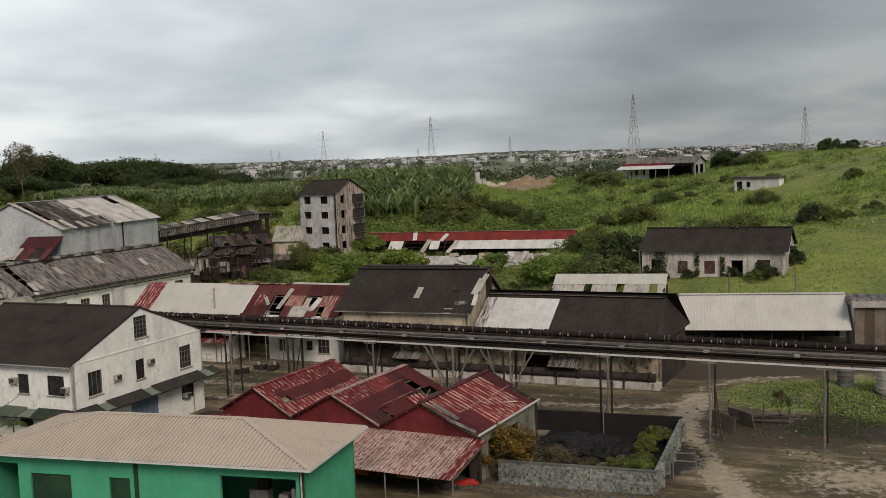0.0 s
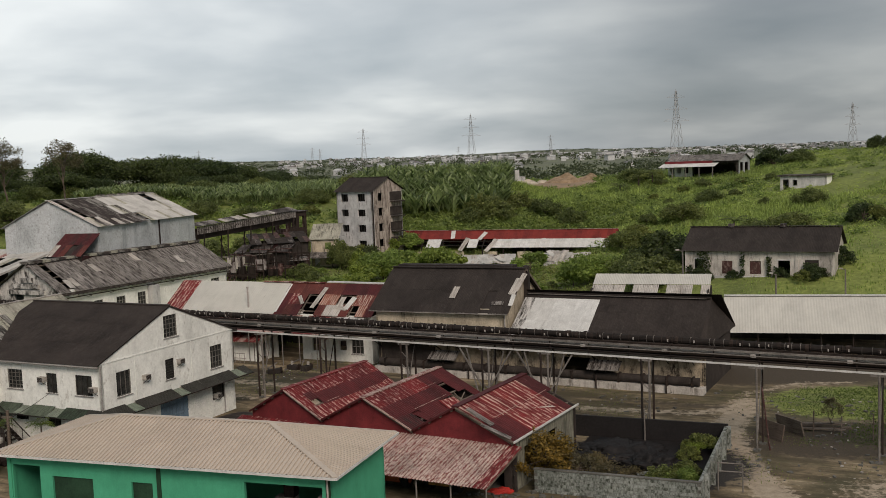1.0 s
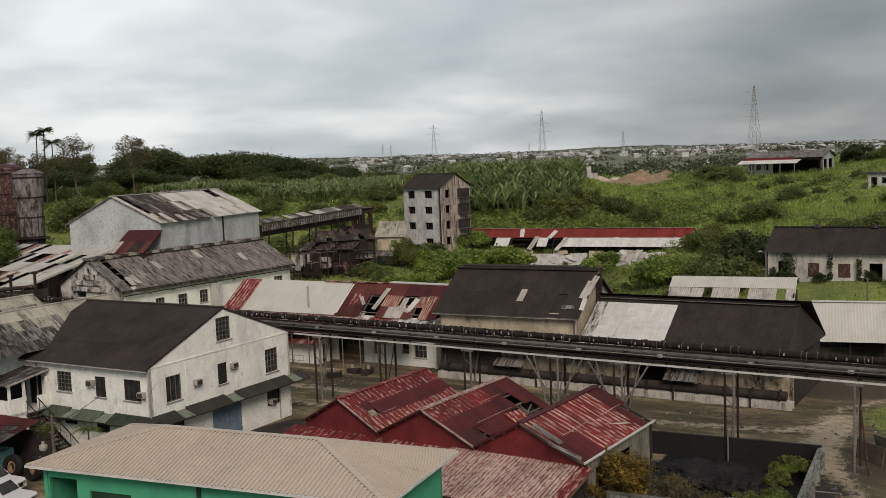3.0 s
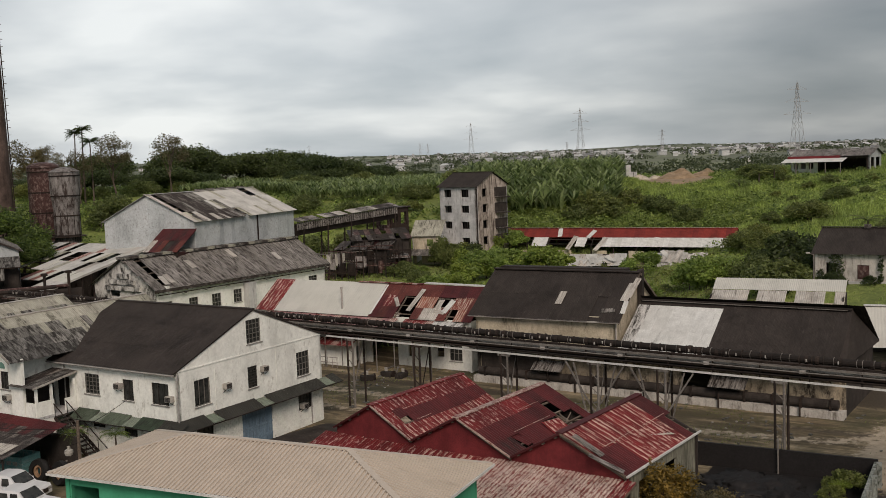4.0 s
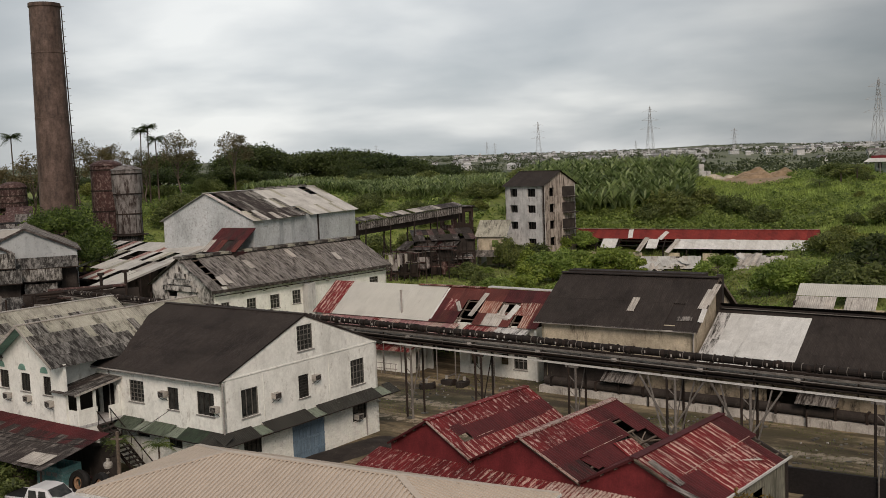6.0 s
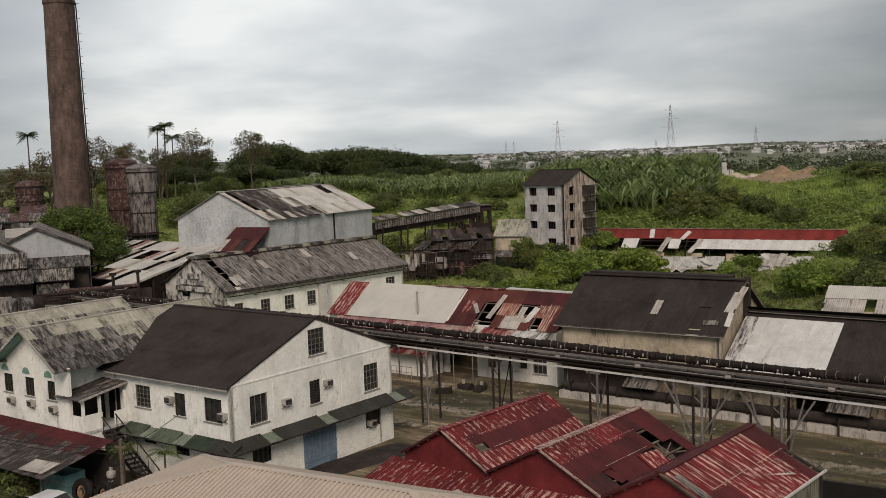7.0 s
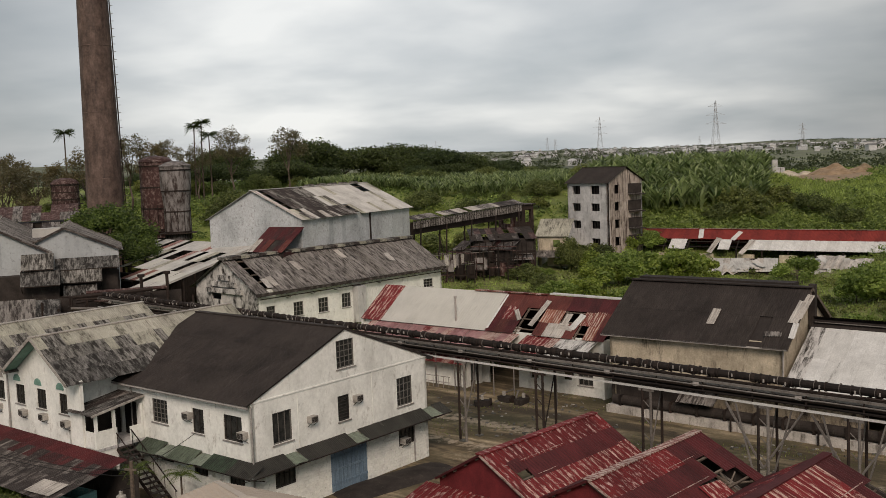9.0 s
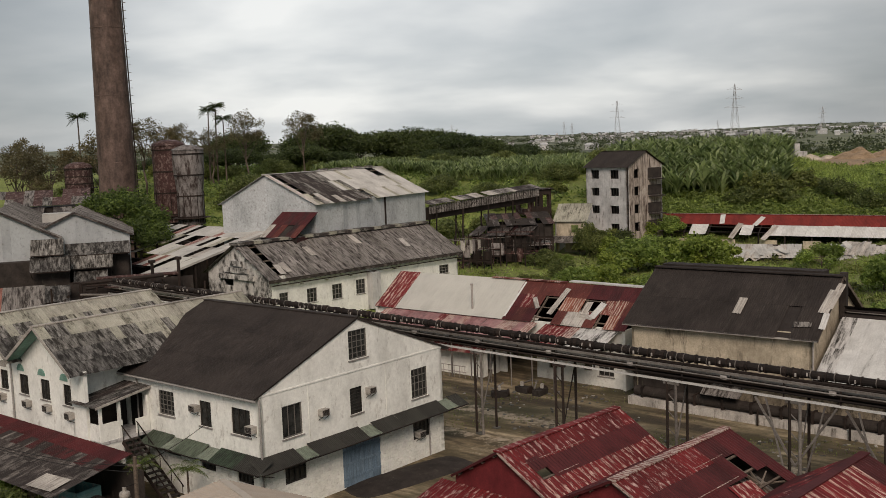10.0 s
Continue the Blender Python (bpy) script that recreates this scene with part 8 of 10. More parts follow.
def far_hall():
    t = thing("far_hall", pose(45.6, 248.0, 13.5, 0, 0, -29), "wide hall with a grey roof, red fascia and white canopy", "hall")
    l, w, ze, zr = 17.0, 10.0, 3.6, 5.0
    part("wall", wall_bm(6.0, ze, [(0.6, 1.6, 0.8, 2.2), (2.3, 3.3, 0.8, 2.2), (4.0, 5.0, 0.8, 2.2)], 0.2, base=-1), "white_wall", t)
    part("wall", wall_bm(l - 6.0, ze, [(0.4, 10.4, -0.5, 2.9)], 0.2, base=-1), "dark_wall", t, m=pose(6.0, 0, 0))
    part("wall", wall_bm(w, ze, [(1.2, 4.2, 0.4, 3.0), (5.4, 8.8, 0.4, 3.0)], 0.2, apex=(w / 2, zr), base=-1), "factory_sheet", t, m=pose(l, 0, 0, 0, 0, 90))
    part("wall", wall_bm(l, ze, [], 0.2, base=-1), "dark_wall", t, m=pose(l, w, 0, 0, 0, 180))
    part("wall", wall_bm(w, ze, [], 0.2, apex=(w / 2, zr), base=-1), "white_wall", t, m=pose(0, w, 0, 0, 0, -90))
    for m, s in ((slope_pose((-0.5, -0.5, ze - 0.1), (1, 0, 0), (0, 5.5, zr - ze + 0.15)), 220), (slope_pose((l + 0.5, w + 0.5, ze - 0.1), (-1, 0, 0), (0, -5.5, zr - ze + 0.15)), 221)):
        sheeted(t, m, l + 1, 5.7, "grey_sheet", 1.5, 1, (), 0.0, seed=s)
    part("fascia", box_bm(-0.5, 11.0, -0.7, -0.55, ze - 0.6, ze + 0.05), "red_wall", t)
    m = slope_pose((-1.0, -4.2, 2.35), (1, 0, 0), (0, 3.6, 0.75))
    sheeted(t, m, 13.5, 3.7, "white_sheet", 1.5, 1, (), 0.0, seed=222)
    for i in range(5):
        part("post", tube_bm((-0.8 + i * 3.2, -4.0, -1.5), (-0.8 + i * 3.2, -4.0, 2.4), 0.12), "grey_steel", t)
    h = thing("field_hut", pose(57.9, 198.6, terrain(61, 197) - 0.4, 0, 0, -33), "small ruined white hut with a flat dark roof", "hut")
    part("wall", wall_bm(8.6, 2.7, [(0.5, 1.6, 0, 2.1), (2.4, 3.2, 0.9, 2.0)], 0.2), "grey_wall", h)
    for m in (pose(8.6, 0, 0, 0, 0, 90), pose(0, 4, 0, 0, 0, 270)):
        part("wall", wall_bm(4, 2.7, [], 0.2), "white_wall", h, m=m)
    part("wall", wall_bm(8.6, 2.7, [], 0.2), "grey_wall", h, m=pose(8.6, 4, 0, 0, 0, 180))
    part("roof", box_bm(-0.4, 9.0, -0.4, 4.4, 2.7, 2.95), "sooty_sheet", h)


far_hall()

# ---------------------------------------------------------------- plants


def quads_mesh(name, centres, normals_up, sizes, mat, rng, aspect=1.6):
    """Many small pointed leaves, one face each, at the given places."""
    n = len(centres)
    a = rng.normal(size=(n, 3))
    a[:, 2] *= 0.6
    a /= np.linalg.norm(a, axis=1)[:, None]
    b = np.cross(a, normals_up + 0.6 * rng.normal(size=(n, 3)))
    b /= np.linalg.norm(b, axis=1)[:, None] + 1e-9
    s = sizes[:, None]
    v = np.stack([centres - a * s * 0.75 * aspect - b * s * 0.8, centres + a * s * 1.05 * aspect, centres - a * s * 0.75 * aspect + b * s * 0.8], 1).reshape(-1, 3)
    f = np.arange(3 * n).reshape(-1, 3)
    me = bpy.data.meshes.new(name)
    me.from_pydata(v.tolist(), [], f.tolist())
    me.materials.append(M[mat])
    return me


def crown_mesh(seed, r, h, clumps, leaves, size, mat, flat=1.0, hollow=0.55):
    """An uneven crown: leaf clumps spread through an ellipsoid shell, with gaps between them."""
    rng = np.random.default_rng(seed)
    c = rng.normal(size=(clumps, 3))
    c /= np.linalg.norm(c, axis=1)[:, None]
    c[:, 2] = np.abs(c[:, 2]) * flat - 0.25
    rad = hollow + (1 - hollow) * rng.random(clumps) ** 0.6
    c = c * rad[:, None] * np.array([r, r, h])
    cr = r * rng.uniform(0.2, 0.42, clumps)
    who = rng.integers(0, clumps, leaves)
    d = rng.normal(size=(leaves, 3))
    d /= np.linalg.norm(d, axis=1)[:, None]
    k = rng.random(leaves) ** 0.45
    p = c[who] + d * (k * cr[who])[:, None] * np.array([1, 1, 0.75])
    return quads_mesh("crown", p, d, size * rng.uniform(0.6, 1.4, leaves), mat, rng), c


def trunk_bm(c, h, r, seed):
    """A tapered, slightly bent trunk with limbs to some of the clumps c; the crown's middle is at height h."""
    rnd = random.Random(seed)
    bm = bmesh.new()
    p = [Vector((0, 0, -0.4))]
    for i in range(1, 5):
        p.append(Vector((rnd.uniform(-1, 1) * 0.06 * h, rnd.uniform(-1, 1) * 0.06 * h, h * i / 4 * 0.95)))
    for i in range(4):
        add_tube(bm, p[i], p[i + 1], r * (1 - 0.18 * i), 7, r * (1 - 0.18 * (i + 1)), caps=i in (0, 3))
    for q in c[:: max(1, len(c) // 9)]:
        k = rnd.randint(2, 4)
        add_tube(bm, p[k], Vector((q[0], q[1], q[2] + h)), r * 0.4, 5, r * 0.08)
    return bm


_kinds = {}


def tree_kind(kind):
    """Meshes of a kind of tree in three forms, made once."""
    if kind not in _kinds:
        spec = {
            "broad": (4.6, 3.6, 40, 7200, 0.15, "leaf", 0.8, 3.2, 0.3),
            "bright": (4.0, 3.2, 46, 15000, 0.1, "leaf_mid", 0.9, 3.9, 0.25),
            "umbrella": (8.6, 3.9, 64, 10500, 0.22, "leaf_dark", 0.8, 6.6, 0.45),
            "thin": (3.4, 5.6, 52, 3000, 0.11, "leaf_dull", 1.0, 8.6, 0.22),
            "dark": (4.2, 4.2, 26, 5200, 0.18, "leaf_dark", 0.9, 2.9, 0.3),
            "shrub": (2.0, 1.6, 22, 3000, 0.1, "leaf", 0.9, 1.1, 0.08),
            "shrub_bright": (2.0, 1.7, 20, 3400, 0.085, "leaf_bright", 0.9, 1.1, 0.08),
            "gold": (1.5, 1.6, 22, 3600, 0.05, "leaf_gold", 0.9, 1.1, 0.05),
            "brush": (1.5, 1.1, 26, 1500, 0.045, "leaf_dull", 0.9, 0.5, 0.035),
            "far": (6.5, 5.0, 18, 1300, 0.6, "hazed_leaf", 0.8, 4.5, 0.4),
        }[kind]
        r, h, clumps, leaves, size, mat, flat, stem, tr = spec
        forms = []
        for s in range(3):
            crown, c = crown_mesh(sum(map(ord, kind)) * 10 + s, r, h, clumps, leaves, size, mat, flat)
            forms.append((crown, mesh_of("trunk", trunk_bm(c, stem, tr, s), "bark"), stem))
        _kinds[kind] = forms
    return _kinds[kind]


LABELS = {
    "broad": ("green leafy tree growing among the sheds", "tree"),
    "bright": ("dense mid-green round tree by the factory", "tree"),
    "umbrella": ("dark spreading tree with a flat umbrella crown", "tree"),
    "thin": ("thin brownish half-bare tree", "tree"),
    "dark": ("dense dark green tree by the bungalow", "tree"),
    "shrub": ("low green rounded shrub in rough grass", "shrub"),
    "shrub_bright": ("bright yellow-green shrub among rough grass", "shrub"),
    "gold": ("yellowing shrub against the block wall", "shrub"),
    "brush": ("dry brown brush in the walled yard", "shrub"),
    "far": ("far tree on the plain with haze-greyed leaves", "tree"),
}
_count = {}


def plant(kind, x, y, scale=1.0, tall=1.0, z=None, sink=0.0):
    k = _count[kind] = _count.get(kind, -1) + 1
    crown, trunk, stem = tree_kind(kind)[k % 3]
    z = terrain(x, y) if z is None else z
    if kind in ("dark", "broad") and scale < 1.4:
        sink += 1.3 * scale
    label, cat = LABELS[kind]
    t = thing(cat, pose(x, y, z - sink, 0, 0, 47 * k) @ Matrix.Diagonal((scale, scale, scale * tall, 1)), label, cat, kind + " trees")
    place("trunk", trunk, t)
    place("crown", crown, t, pose(0, 0, stem))


for q in ((-16.1, 127.5, 0.9), (-12.0, 128.7, 1.0), (-22.0, 147, 1.2), (10.9, 122.8, 1.1), (12.6, 120.5, 1.0), (5.7, 134, 1.2), (-19.0, 149, 1.3), (14.5, 123.5, 1.0)):
    plant("shrub_bright", q[0], q[1], q[2] * 1.15)
for q in ((-9.2, 131.1, 1.9), (-5.6, 133.4, 1.9), (-6.7, 127.2, 1.6), (-12.4, 134.5, 1.7), (-2.6, 136.0, 1.8), (-10.8, 128.4, 1.4)):
    plant("shrub_bright", *q)
for q in ((-24.0, 178.0, 1.6), (-21.0, 180.0, 1.5), (-30.0, 168.0, 1.1), (-26.0, 160.0, 1.0), (20.2, 131.0, 1.6), (22.5, 131.0, 1.6), (-14.0, 176.0, 1.0)):
    plant("shrub", *q)
for q in ((25.5, 143.5, 1.15), (27.8, 145.5, 0.9), (57.2, 154.5, 0.62), (44.2, 129.0, 0.5), (72.3, 251.8, 0.95), (97.0, 250.0, 0.7), (103.0, 252.0, 0.6), (29.0, 141.0, 0.7)):
    plant("dark", *q)
for q in ((21.4, 141.0, 0.8), (21.6, 135.0, 0.6), (24.2, 133.5, 0.55), (75.7, 243.8, 0.75), (46.0, 153.0, 0.8), (41.5, 152.5, 0.8), (34.3, 147.0, 0.7), (38.5, 149.5, 0.7)):
    plant("broad", *q)
for q in ((36.6, 186.3, 0.8), (44.9, 200.0, 0.6), (35.5, 238.0, 0.75), (38.5, 240.0, 0.7), (57.9, 181.0, 0.6), (41.0, 241.0, 0.6), (66.0, 200.0, 0.5)):
    plant("broad", *q)
plant("shrub", 38.3, 123.0, 0.6)
plant("broad", -24.6, 176.6, 0.5, 2.0)
plant("dark", -20.6, 179.5, 0.7, 1.1)
plant("bright", -81.6, 140.0, 1.4, 1.0, z=6.0)
plant("bright", -77.6, 138.5, 1.0, z=5.6)
for q in ((-82.3, 207.3, 0.9), (-75.9, 215.3, 0.8), (-59.4, 215.5, 0.8), (-48.3, 208.2, 0.8), (-37.4, 225.8, 0.8), (-43.2, 203.9, 0.6), (-35.3, 196.3, 0.6), (-16.1, 223.2, 0.7), (-98.6, 210.7, 1.2), (-70.0, 190.0, 0.7), (-61.0, 184.0, 0.6)):
    plant("broad", *q)
for q in ((-5.5, 216, 1.7), (1.5, 213.6, 1.8), (-11.0, 214, 1.6), (8.0, 211, 1.7), (13.0, 206, 1.7), (-44.0, 190.0, 1.6), (-50.0, 188.0, 1.5), (-38.0, 192.0, 1.6), (4.0, 205.0, 1.6), (-2.0, 203.0, 1.5), (18.0, 200.0, 1.5)):
    plant("shrub", *q)
rnd_t = random.Random(77)
# rough bushes through the waste ground behind the docks and in the fields
for i in range(34):
    x, y = rnd_t.uniform(-34, 20), rnd_t.uniform(122, 172)
    if -18 < x < 16 and y > 158:
        continue
    plant(rnd_t.choice(("shrub", "shrub", "shrub_bright")), x, y, rnd_t.uniform(0.35, 0.75))
for i in range(46):
    x, y = rnd_t.uniform(-90, 45), rnd_t.uniform(200, 330)
    if x > -6 and y > 212:
        continue
    plant(rnd_t.choice(("broad", "shrub", "shrub")), x, y, rnd_t.uniform(0.5, 0.9) * (1.35 if i % 4 else 1.0))
for i in range(16):
    x, y = rnd_t.uniform(22, 80), rnd_t.uniform(150, 235)
    plant("shrub", x, y, rnd_t.uniform(0.5, 0.95))
for i in range(17):
    f = i / 16
    x = -142 + 78 * f + rnd_t.uniform(-3, 3)
    y = 240 + 42 * f + rnd_t.uniform(-12, 18)
    plant("umbrella", x, y, rnd_t.choice((0.5, 0.6, 0.72)), rnd_t.uniform(0.75, 1.0))
    plant("broad", x + rnd_t.uniform(-8, 8), y - rnd_t.uniform(6, 22), rnd_t.uniform(0.6, 1.0))
# the larger crowns that stand out against the sky
for q in ((-110.5, 278.0, 1.1, 1.1), (-118.5, 284.0, 0.8, 1.15), (-94.0, 280.0, 1.0, 1.0), (-87.5, 284.0, 1.05, 1.0), (-81.0, 288.0, 0.95, 1.05), (-75.5, 281.0, 0.95, 0.95), (-69.0, 290.0, 0.85, 0.95), (-101.0, 279.0, 0.8, 1.05), (-71.5, 350.0, 0.95, 0.95), (-59.0, 352.0, 0.8, 0.9), (-128.0, 262.0, 0.9, 1.1)):
    plant("umbrella", *q)
for q in ((-80.5, 354.9), (-73.2, 366.8), (-65.6, 368.2), (-88, 350), (-58, 372), (-96, 340), (-50, 380)):
    plant("umbrella", *q, rnd_t.uniform(0.5, 0.75), 0.9)
for q in ((-138.8, 190.1, 1.7), (-134.9, 195.3, 1.4), (-134.6, 201.8, 1.3), (-126.4, 199.6, 1.6), (-124.4, 212.9, 1.6), (-119.7, 214.2, 1.35), (-107.2, 226.6, 1.5), (-96.8, 233.8, 1.45), (-121.3, 222.9, 1.3), (-143, 197, 1.4), (-147, 204, 1.5), (-131, 187, 1.1), (-113, 222, 1.2), (-150, 190, 1.3)):
    plant("thin", q[0], q[1], q[2] * 0.82)
for q in ((-135, 184, 1.6), (-128, 188, 1.5), (-118, 200, 1.7), (-142, 183, 1.6), (-110, 205, 1.6), (-100, 205, 1.5), (-122, 182, 1.6)):
    plant("shrub", *q)
for q in ((-80.0, 156.5, 1.9), (-84.5, 157.5, 2.1), (-88.5, 160.5, 2.2), (-92.5, 164.0, 1.8), (-77.5, 160.0, 1.7), (-97.0, 165.0, 2.2), (-100.0, 172.0, 2.4), (-74.0, 166.0, 1.6), (-104.0, 160.0, 2.2)):
    plant("shrub", *q, 1.2)
for q in ((27.6, 129.4, 0.34), (31.4, 128.1, 0.22), (39.9, 123.6, 0.36), (36.6, 125.7, 0.2)):
    plant("dark", *q)
for q in ((-17.7, 184.9), (-13.1, 188.6), (-8.3, 192.5), (-20.7, 176.9)):
    plant("shrub_bright", *q, 1.5)
for q in ((15.9, 149.6), (14.0, 152.1)):
    plant("shrub_bright", *q, 1.1)
def wall_vines():
    """Creepers that have overrun parts of the bungalow's front."""
    rng = np.random.default_rng(71)
    m = pose(26.08, 131.3, 0, 0, 0, -25.46)
    for x0, x1, z0, z1, n in ((1.6, 3.2, 4.0, 7.3, 420), (6.9, 7.4, 4.2, 7.2, 110), (10.1, 10.6, 4.1, 6.6, 130), (11.0, 12.2, 4.0, 5.3, 160), (0.2, 1.0, 4.0, 5.4, 110), (14.4, 15.9, 4.0, 5.9, 330)):
        c = np.stack([rng.uniform(x0, x1, n), -0.12 - 0.35 * rng.random(n), z0 + (z1 - z0) * rng.random(n) ** 1.5], 1)
        me = quads_mesh("wall_vine", c, np.tile((0.0, -1.0, 0.2), (n, 1)), rng.uniform(0.07, 0.16, n), "leaf_dark", rng)
        ob = place("wall_vine", me, None, m)
        tagged(ob, "dark creeper growing up the stained bungalow wall", "creeper", "bungalow creepers")


wall_vines()
for q in ((24.0, 169.3), (26.7, 173.4)):
    plant("broad", *q, 0.75)
# yard shrubs
for q in ((3.6, 62.8, 1.45), (2.9, 63.8, 1.0)):
    plant("gold", *q)
for q in ((11.6, 61.4, 0.55), (14.0, 67.6, 0.4), (2.0, 64.6, 0.5)):
    plant("shrub_bright", *q)
for q in ((10.5, 62.0, 0.5), (12.2, 62.8, 0.5), (14.3, 68.4, 0.55), (13.2, 66.5, 0.4)):
    plant("shrub", *q)
for q in ((5.6, 63.8, 1.2), (4.6, 66.0, 1.2), (6.8, 65.2, 0.9), (3.8, 67.6, 1.1), (7.6, 64.0, 0.7), (9.0, 63.2, 0.6), (3.2, 65.2, 1.0)):
    plant("brush", *q)
plant("thin", 24.2, 72.0, 0.2)
plant("shrub_bright", -41.7, 70.0, 0.9)
for q in ((-16.1, 164.9, 2.0), (-13.6, 166.5, 2.1), (-18.6, 163.0, 1.5), (-8.0, 164.7, 2.1), (-5.6, 165.6, 1.7), (7.9, 165.5, 1.5), (15.0, 143.5, 1.8), (17.0, 145.0, 1.5), (13.0, 145.0, 1.3)):
    plant("shrub_bright", *q)
for q in ((-40.2, 66.4, 1.0), (-41.8, 65.2, 1.1), (-39.4, 64.6, 0.8)):
    plant("shrub", *q)


def frond_mesh(seed, n, length, droop, width, mat, low=0.15, high=1.1):
    """A head of arching feathered fronds."""
    rnd = random.Random(seed)
    v, f = [], []
    for i in range(n):
        a = 2 * math.pi * i / n + rnd.uniform(-0.2, 0.2)
        up = rnd.uniform(low, high)
        seg = 15
        for k in range(seg):
            t0 = k / seg
            for side in (-1, 1):
                for sub in (0.0, 0.5):
                    t = t0 + sub / seg
                    r = length * t * math.cos(up * (1 - t))
                    z = length * (math.sin(up) * t - droop * t * t)
                    w = width * math.sin(math.pi * min(1, t * 0.9 + 0.1)) + 0.05
                    c = Vector((r * math.cos(a), r * math.sin(a), z))
                    s = Vector((-math.sin(a), math.cos(a), 0)) * side
                    o = Vector((math.cos(a), math.sin(a), 0))
                    b = len(v)
                    v += [c, c + o * length / seg * 0.42, c + s * w + o * 0.2 * w - Vector((0, 0, 0.45 * w))]
                    f.append((b, b + 1, b + 2))
    me = bpy.data.meshes.new("fronds")
    me.from_pydata([tuple(p) for p in v], [], f)
    me.materials.append(M[mat])
    return me


FROND_BIG, FROND_SMALL = frond_mesh(1, 34, 2.4, 0.62, 0.85, "leaf_dark", -0.3, 1.4), frond_mesh(2, 13, 1.15, 0.85, 0.3, "leaf_mid", 0.3, 1.4)
FROND_MID = frond_mesh(3, 16, 3.2, 0.7, 0.5, "leaf")


def palm(x, y, h, head, label, r=0.16, z=None):
    z = terrain(x, y) if z is None else z
    t = thing("palm", pose(x, y, z, 0, 0, x * 31 % 360), label, "palm", "palms")
    bm = bmesh.new()
    for k in range(4):
        add_tube(bm, (0.02 * h * (k / 4) ** 2, 0, h * k / 4 - (0.3 if k == 0 else 0)), (0.02 * h * ((k + 1) / 4) ** 2, 0, h * (k + 1) / 4), r * (1 - 0.1 * k), 8, r * (1 - 0.1 * (k + 1)), caps=k in (0, 3))
    part("trunk", bm, "bark", t)
    place("fronds", head, t, pose(0.02 * h, 0, h))


for q in ((-115.6, 225.0, 28.8), (-113.7, 225.0, 29.6), (-111.6, 225.0, 26.8), (-135.1, 206.0, 28.0)):
    palm(q[0], q[1], q[2] - terrain(q[0], q[1]), FROND_BIG, "tall royal palm rising over the tree line", 0.2)
palm(-31.14, 70.46, 2.7, FROND_SMALL, "small palm beside the house", 0.08)
palm(-34.35, 70.89, 2.75, FROND_SMALL, "small palm under the porch", 0.08)
for q in ((40.7, 164.9, 2.5), (36.0, 232.0, 2.2), (39.5, 234.0, 2.6), (-2.0, 236.0, 4.5), (-8.0, 240.0, 4.8), (31.0, 226.0, 1.6), (3.0, 238.0, 4.6)):
    palm(*q, FROND_MID, "short palm standing in the scrub", 0.2)


def plantains():
    """A plantation of plantains: tall paddle leaves in clumps."""
    rng = np.random.default_rng(11)
    v, f = [], []
    n = 0
    while n < 3600:
        x, y = rng.uniform(-95, 14), rng.uniform(206, 330) if n % 3 else rng.uniform(212, 250)
        dens = noise.noise(Vector((x * 0.03, y * 0.03, 5.0)))
        if dens < -0.05 and x < -28 or (x < -28 and y < 225) or x > 0.028 * y:
            continue
        n += 1
        z0 = terrain(x, y)
        big = 1.6 if -28 < x < 14 and y < 262 else 0.9
        for i in range(9):
            a = 2 * math.pi * i / 9 + rng.uniform(-0.5, 0.5)
            L = big * rng.uniform(2.0, 3.2)
            up = rng.uniform(1.12, 1.55)
            w = rng.uniform(0.11, 0.22) * big
            d = (math.cos(a), math.sin(a))
            s = (-d[1] * w, d[0] * w)
            stem = big * rng.uniform(0.9, 1.9)
            b = len(v)
            for t, ww in ((0.0, 0.35), (0.35, 1.0), (0.7, 0.9), (1.0, 0.15)):
                r = L * (t * math.cos(up) + 0.3 * t * t)
                h = stem + L * (math.sin(up) * t - 0.34 * t * t)
                p = (x + d[0] * r, y + d[1] * r, z0 + h)
                v.append((p[0] - s[0] * ww, p[1] - s[1] * ww, p[2]))
                v.append((p[0] + s[0] * ww, p[1] + s[1] * ww, p[2]))
            for k in range(3):
                f.append((b + 2 * k, b + 2 * k + 1, b + 2 * k + 3, b + 2 * k + 2))
    me = bpy.data.meshes.new("plantains")
    me.from_pydata(v, [], f)
    me.materials.append(M["plantain"])
    tagged(new("plantain_field", me), "dense plantation of green plantains with ragged paddle leaves", "plantains", kind="stuff")


plantains()


def scrub(name, label, count, area, mat, rmin, rmax, seed, leaves=24, rule=None, cut=0.0):
    """Low bushes past counting: tufts of small leaves, thicker where the ground suits them."""
    rng = np.random.default_rng(seed)
    pts = []
    while len(pts) < count:
        x, y = rng.uniform(area[0], area[1]), rng.uniform(area[2], area[3])
        if (rule and not rule(x, y)) or noise.noise(Vector((x * 0.045, y * 0.045, seed))) + 0.25 * rng.normal() < cut:
            continue
        pts.append((x, y, terrain(x, y)))
    p = np.array(pts)
    R = rng.uniform(rmin, rmax, count)
    d = rng.normal(size=(count, leaves, 3))
    d /= np.linalg.norm(d, axis=2)[:, :, None]
    d[:, :, 2] = np.abs(d[:, :, 2])
    k = rng.random((count, leaves, 1)) ** 0.5
    c = p[:, None, :] + d * k * R[:, None, None] * np.array([1.25, 1.25, 1.0])
    size = np.repeat(R * (0.17 if leaves < 60 else 0.11), leaves) * rng.uniform(0.6, 1.4, count * leaves)
    me = quads_mesh(name, c.reshape(-1, 3), d.reshape(-1, 3), size, mat, rng)
    tagged(new(name, me), label, "scrub", kind="stuff")


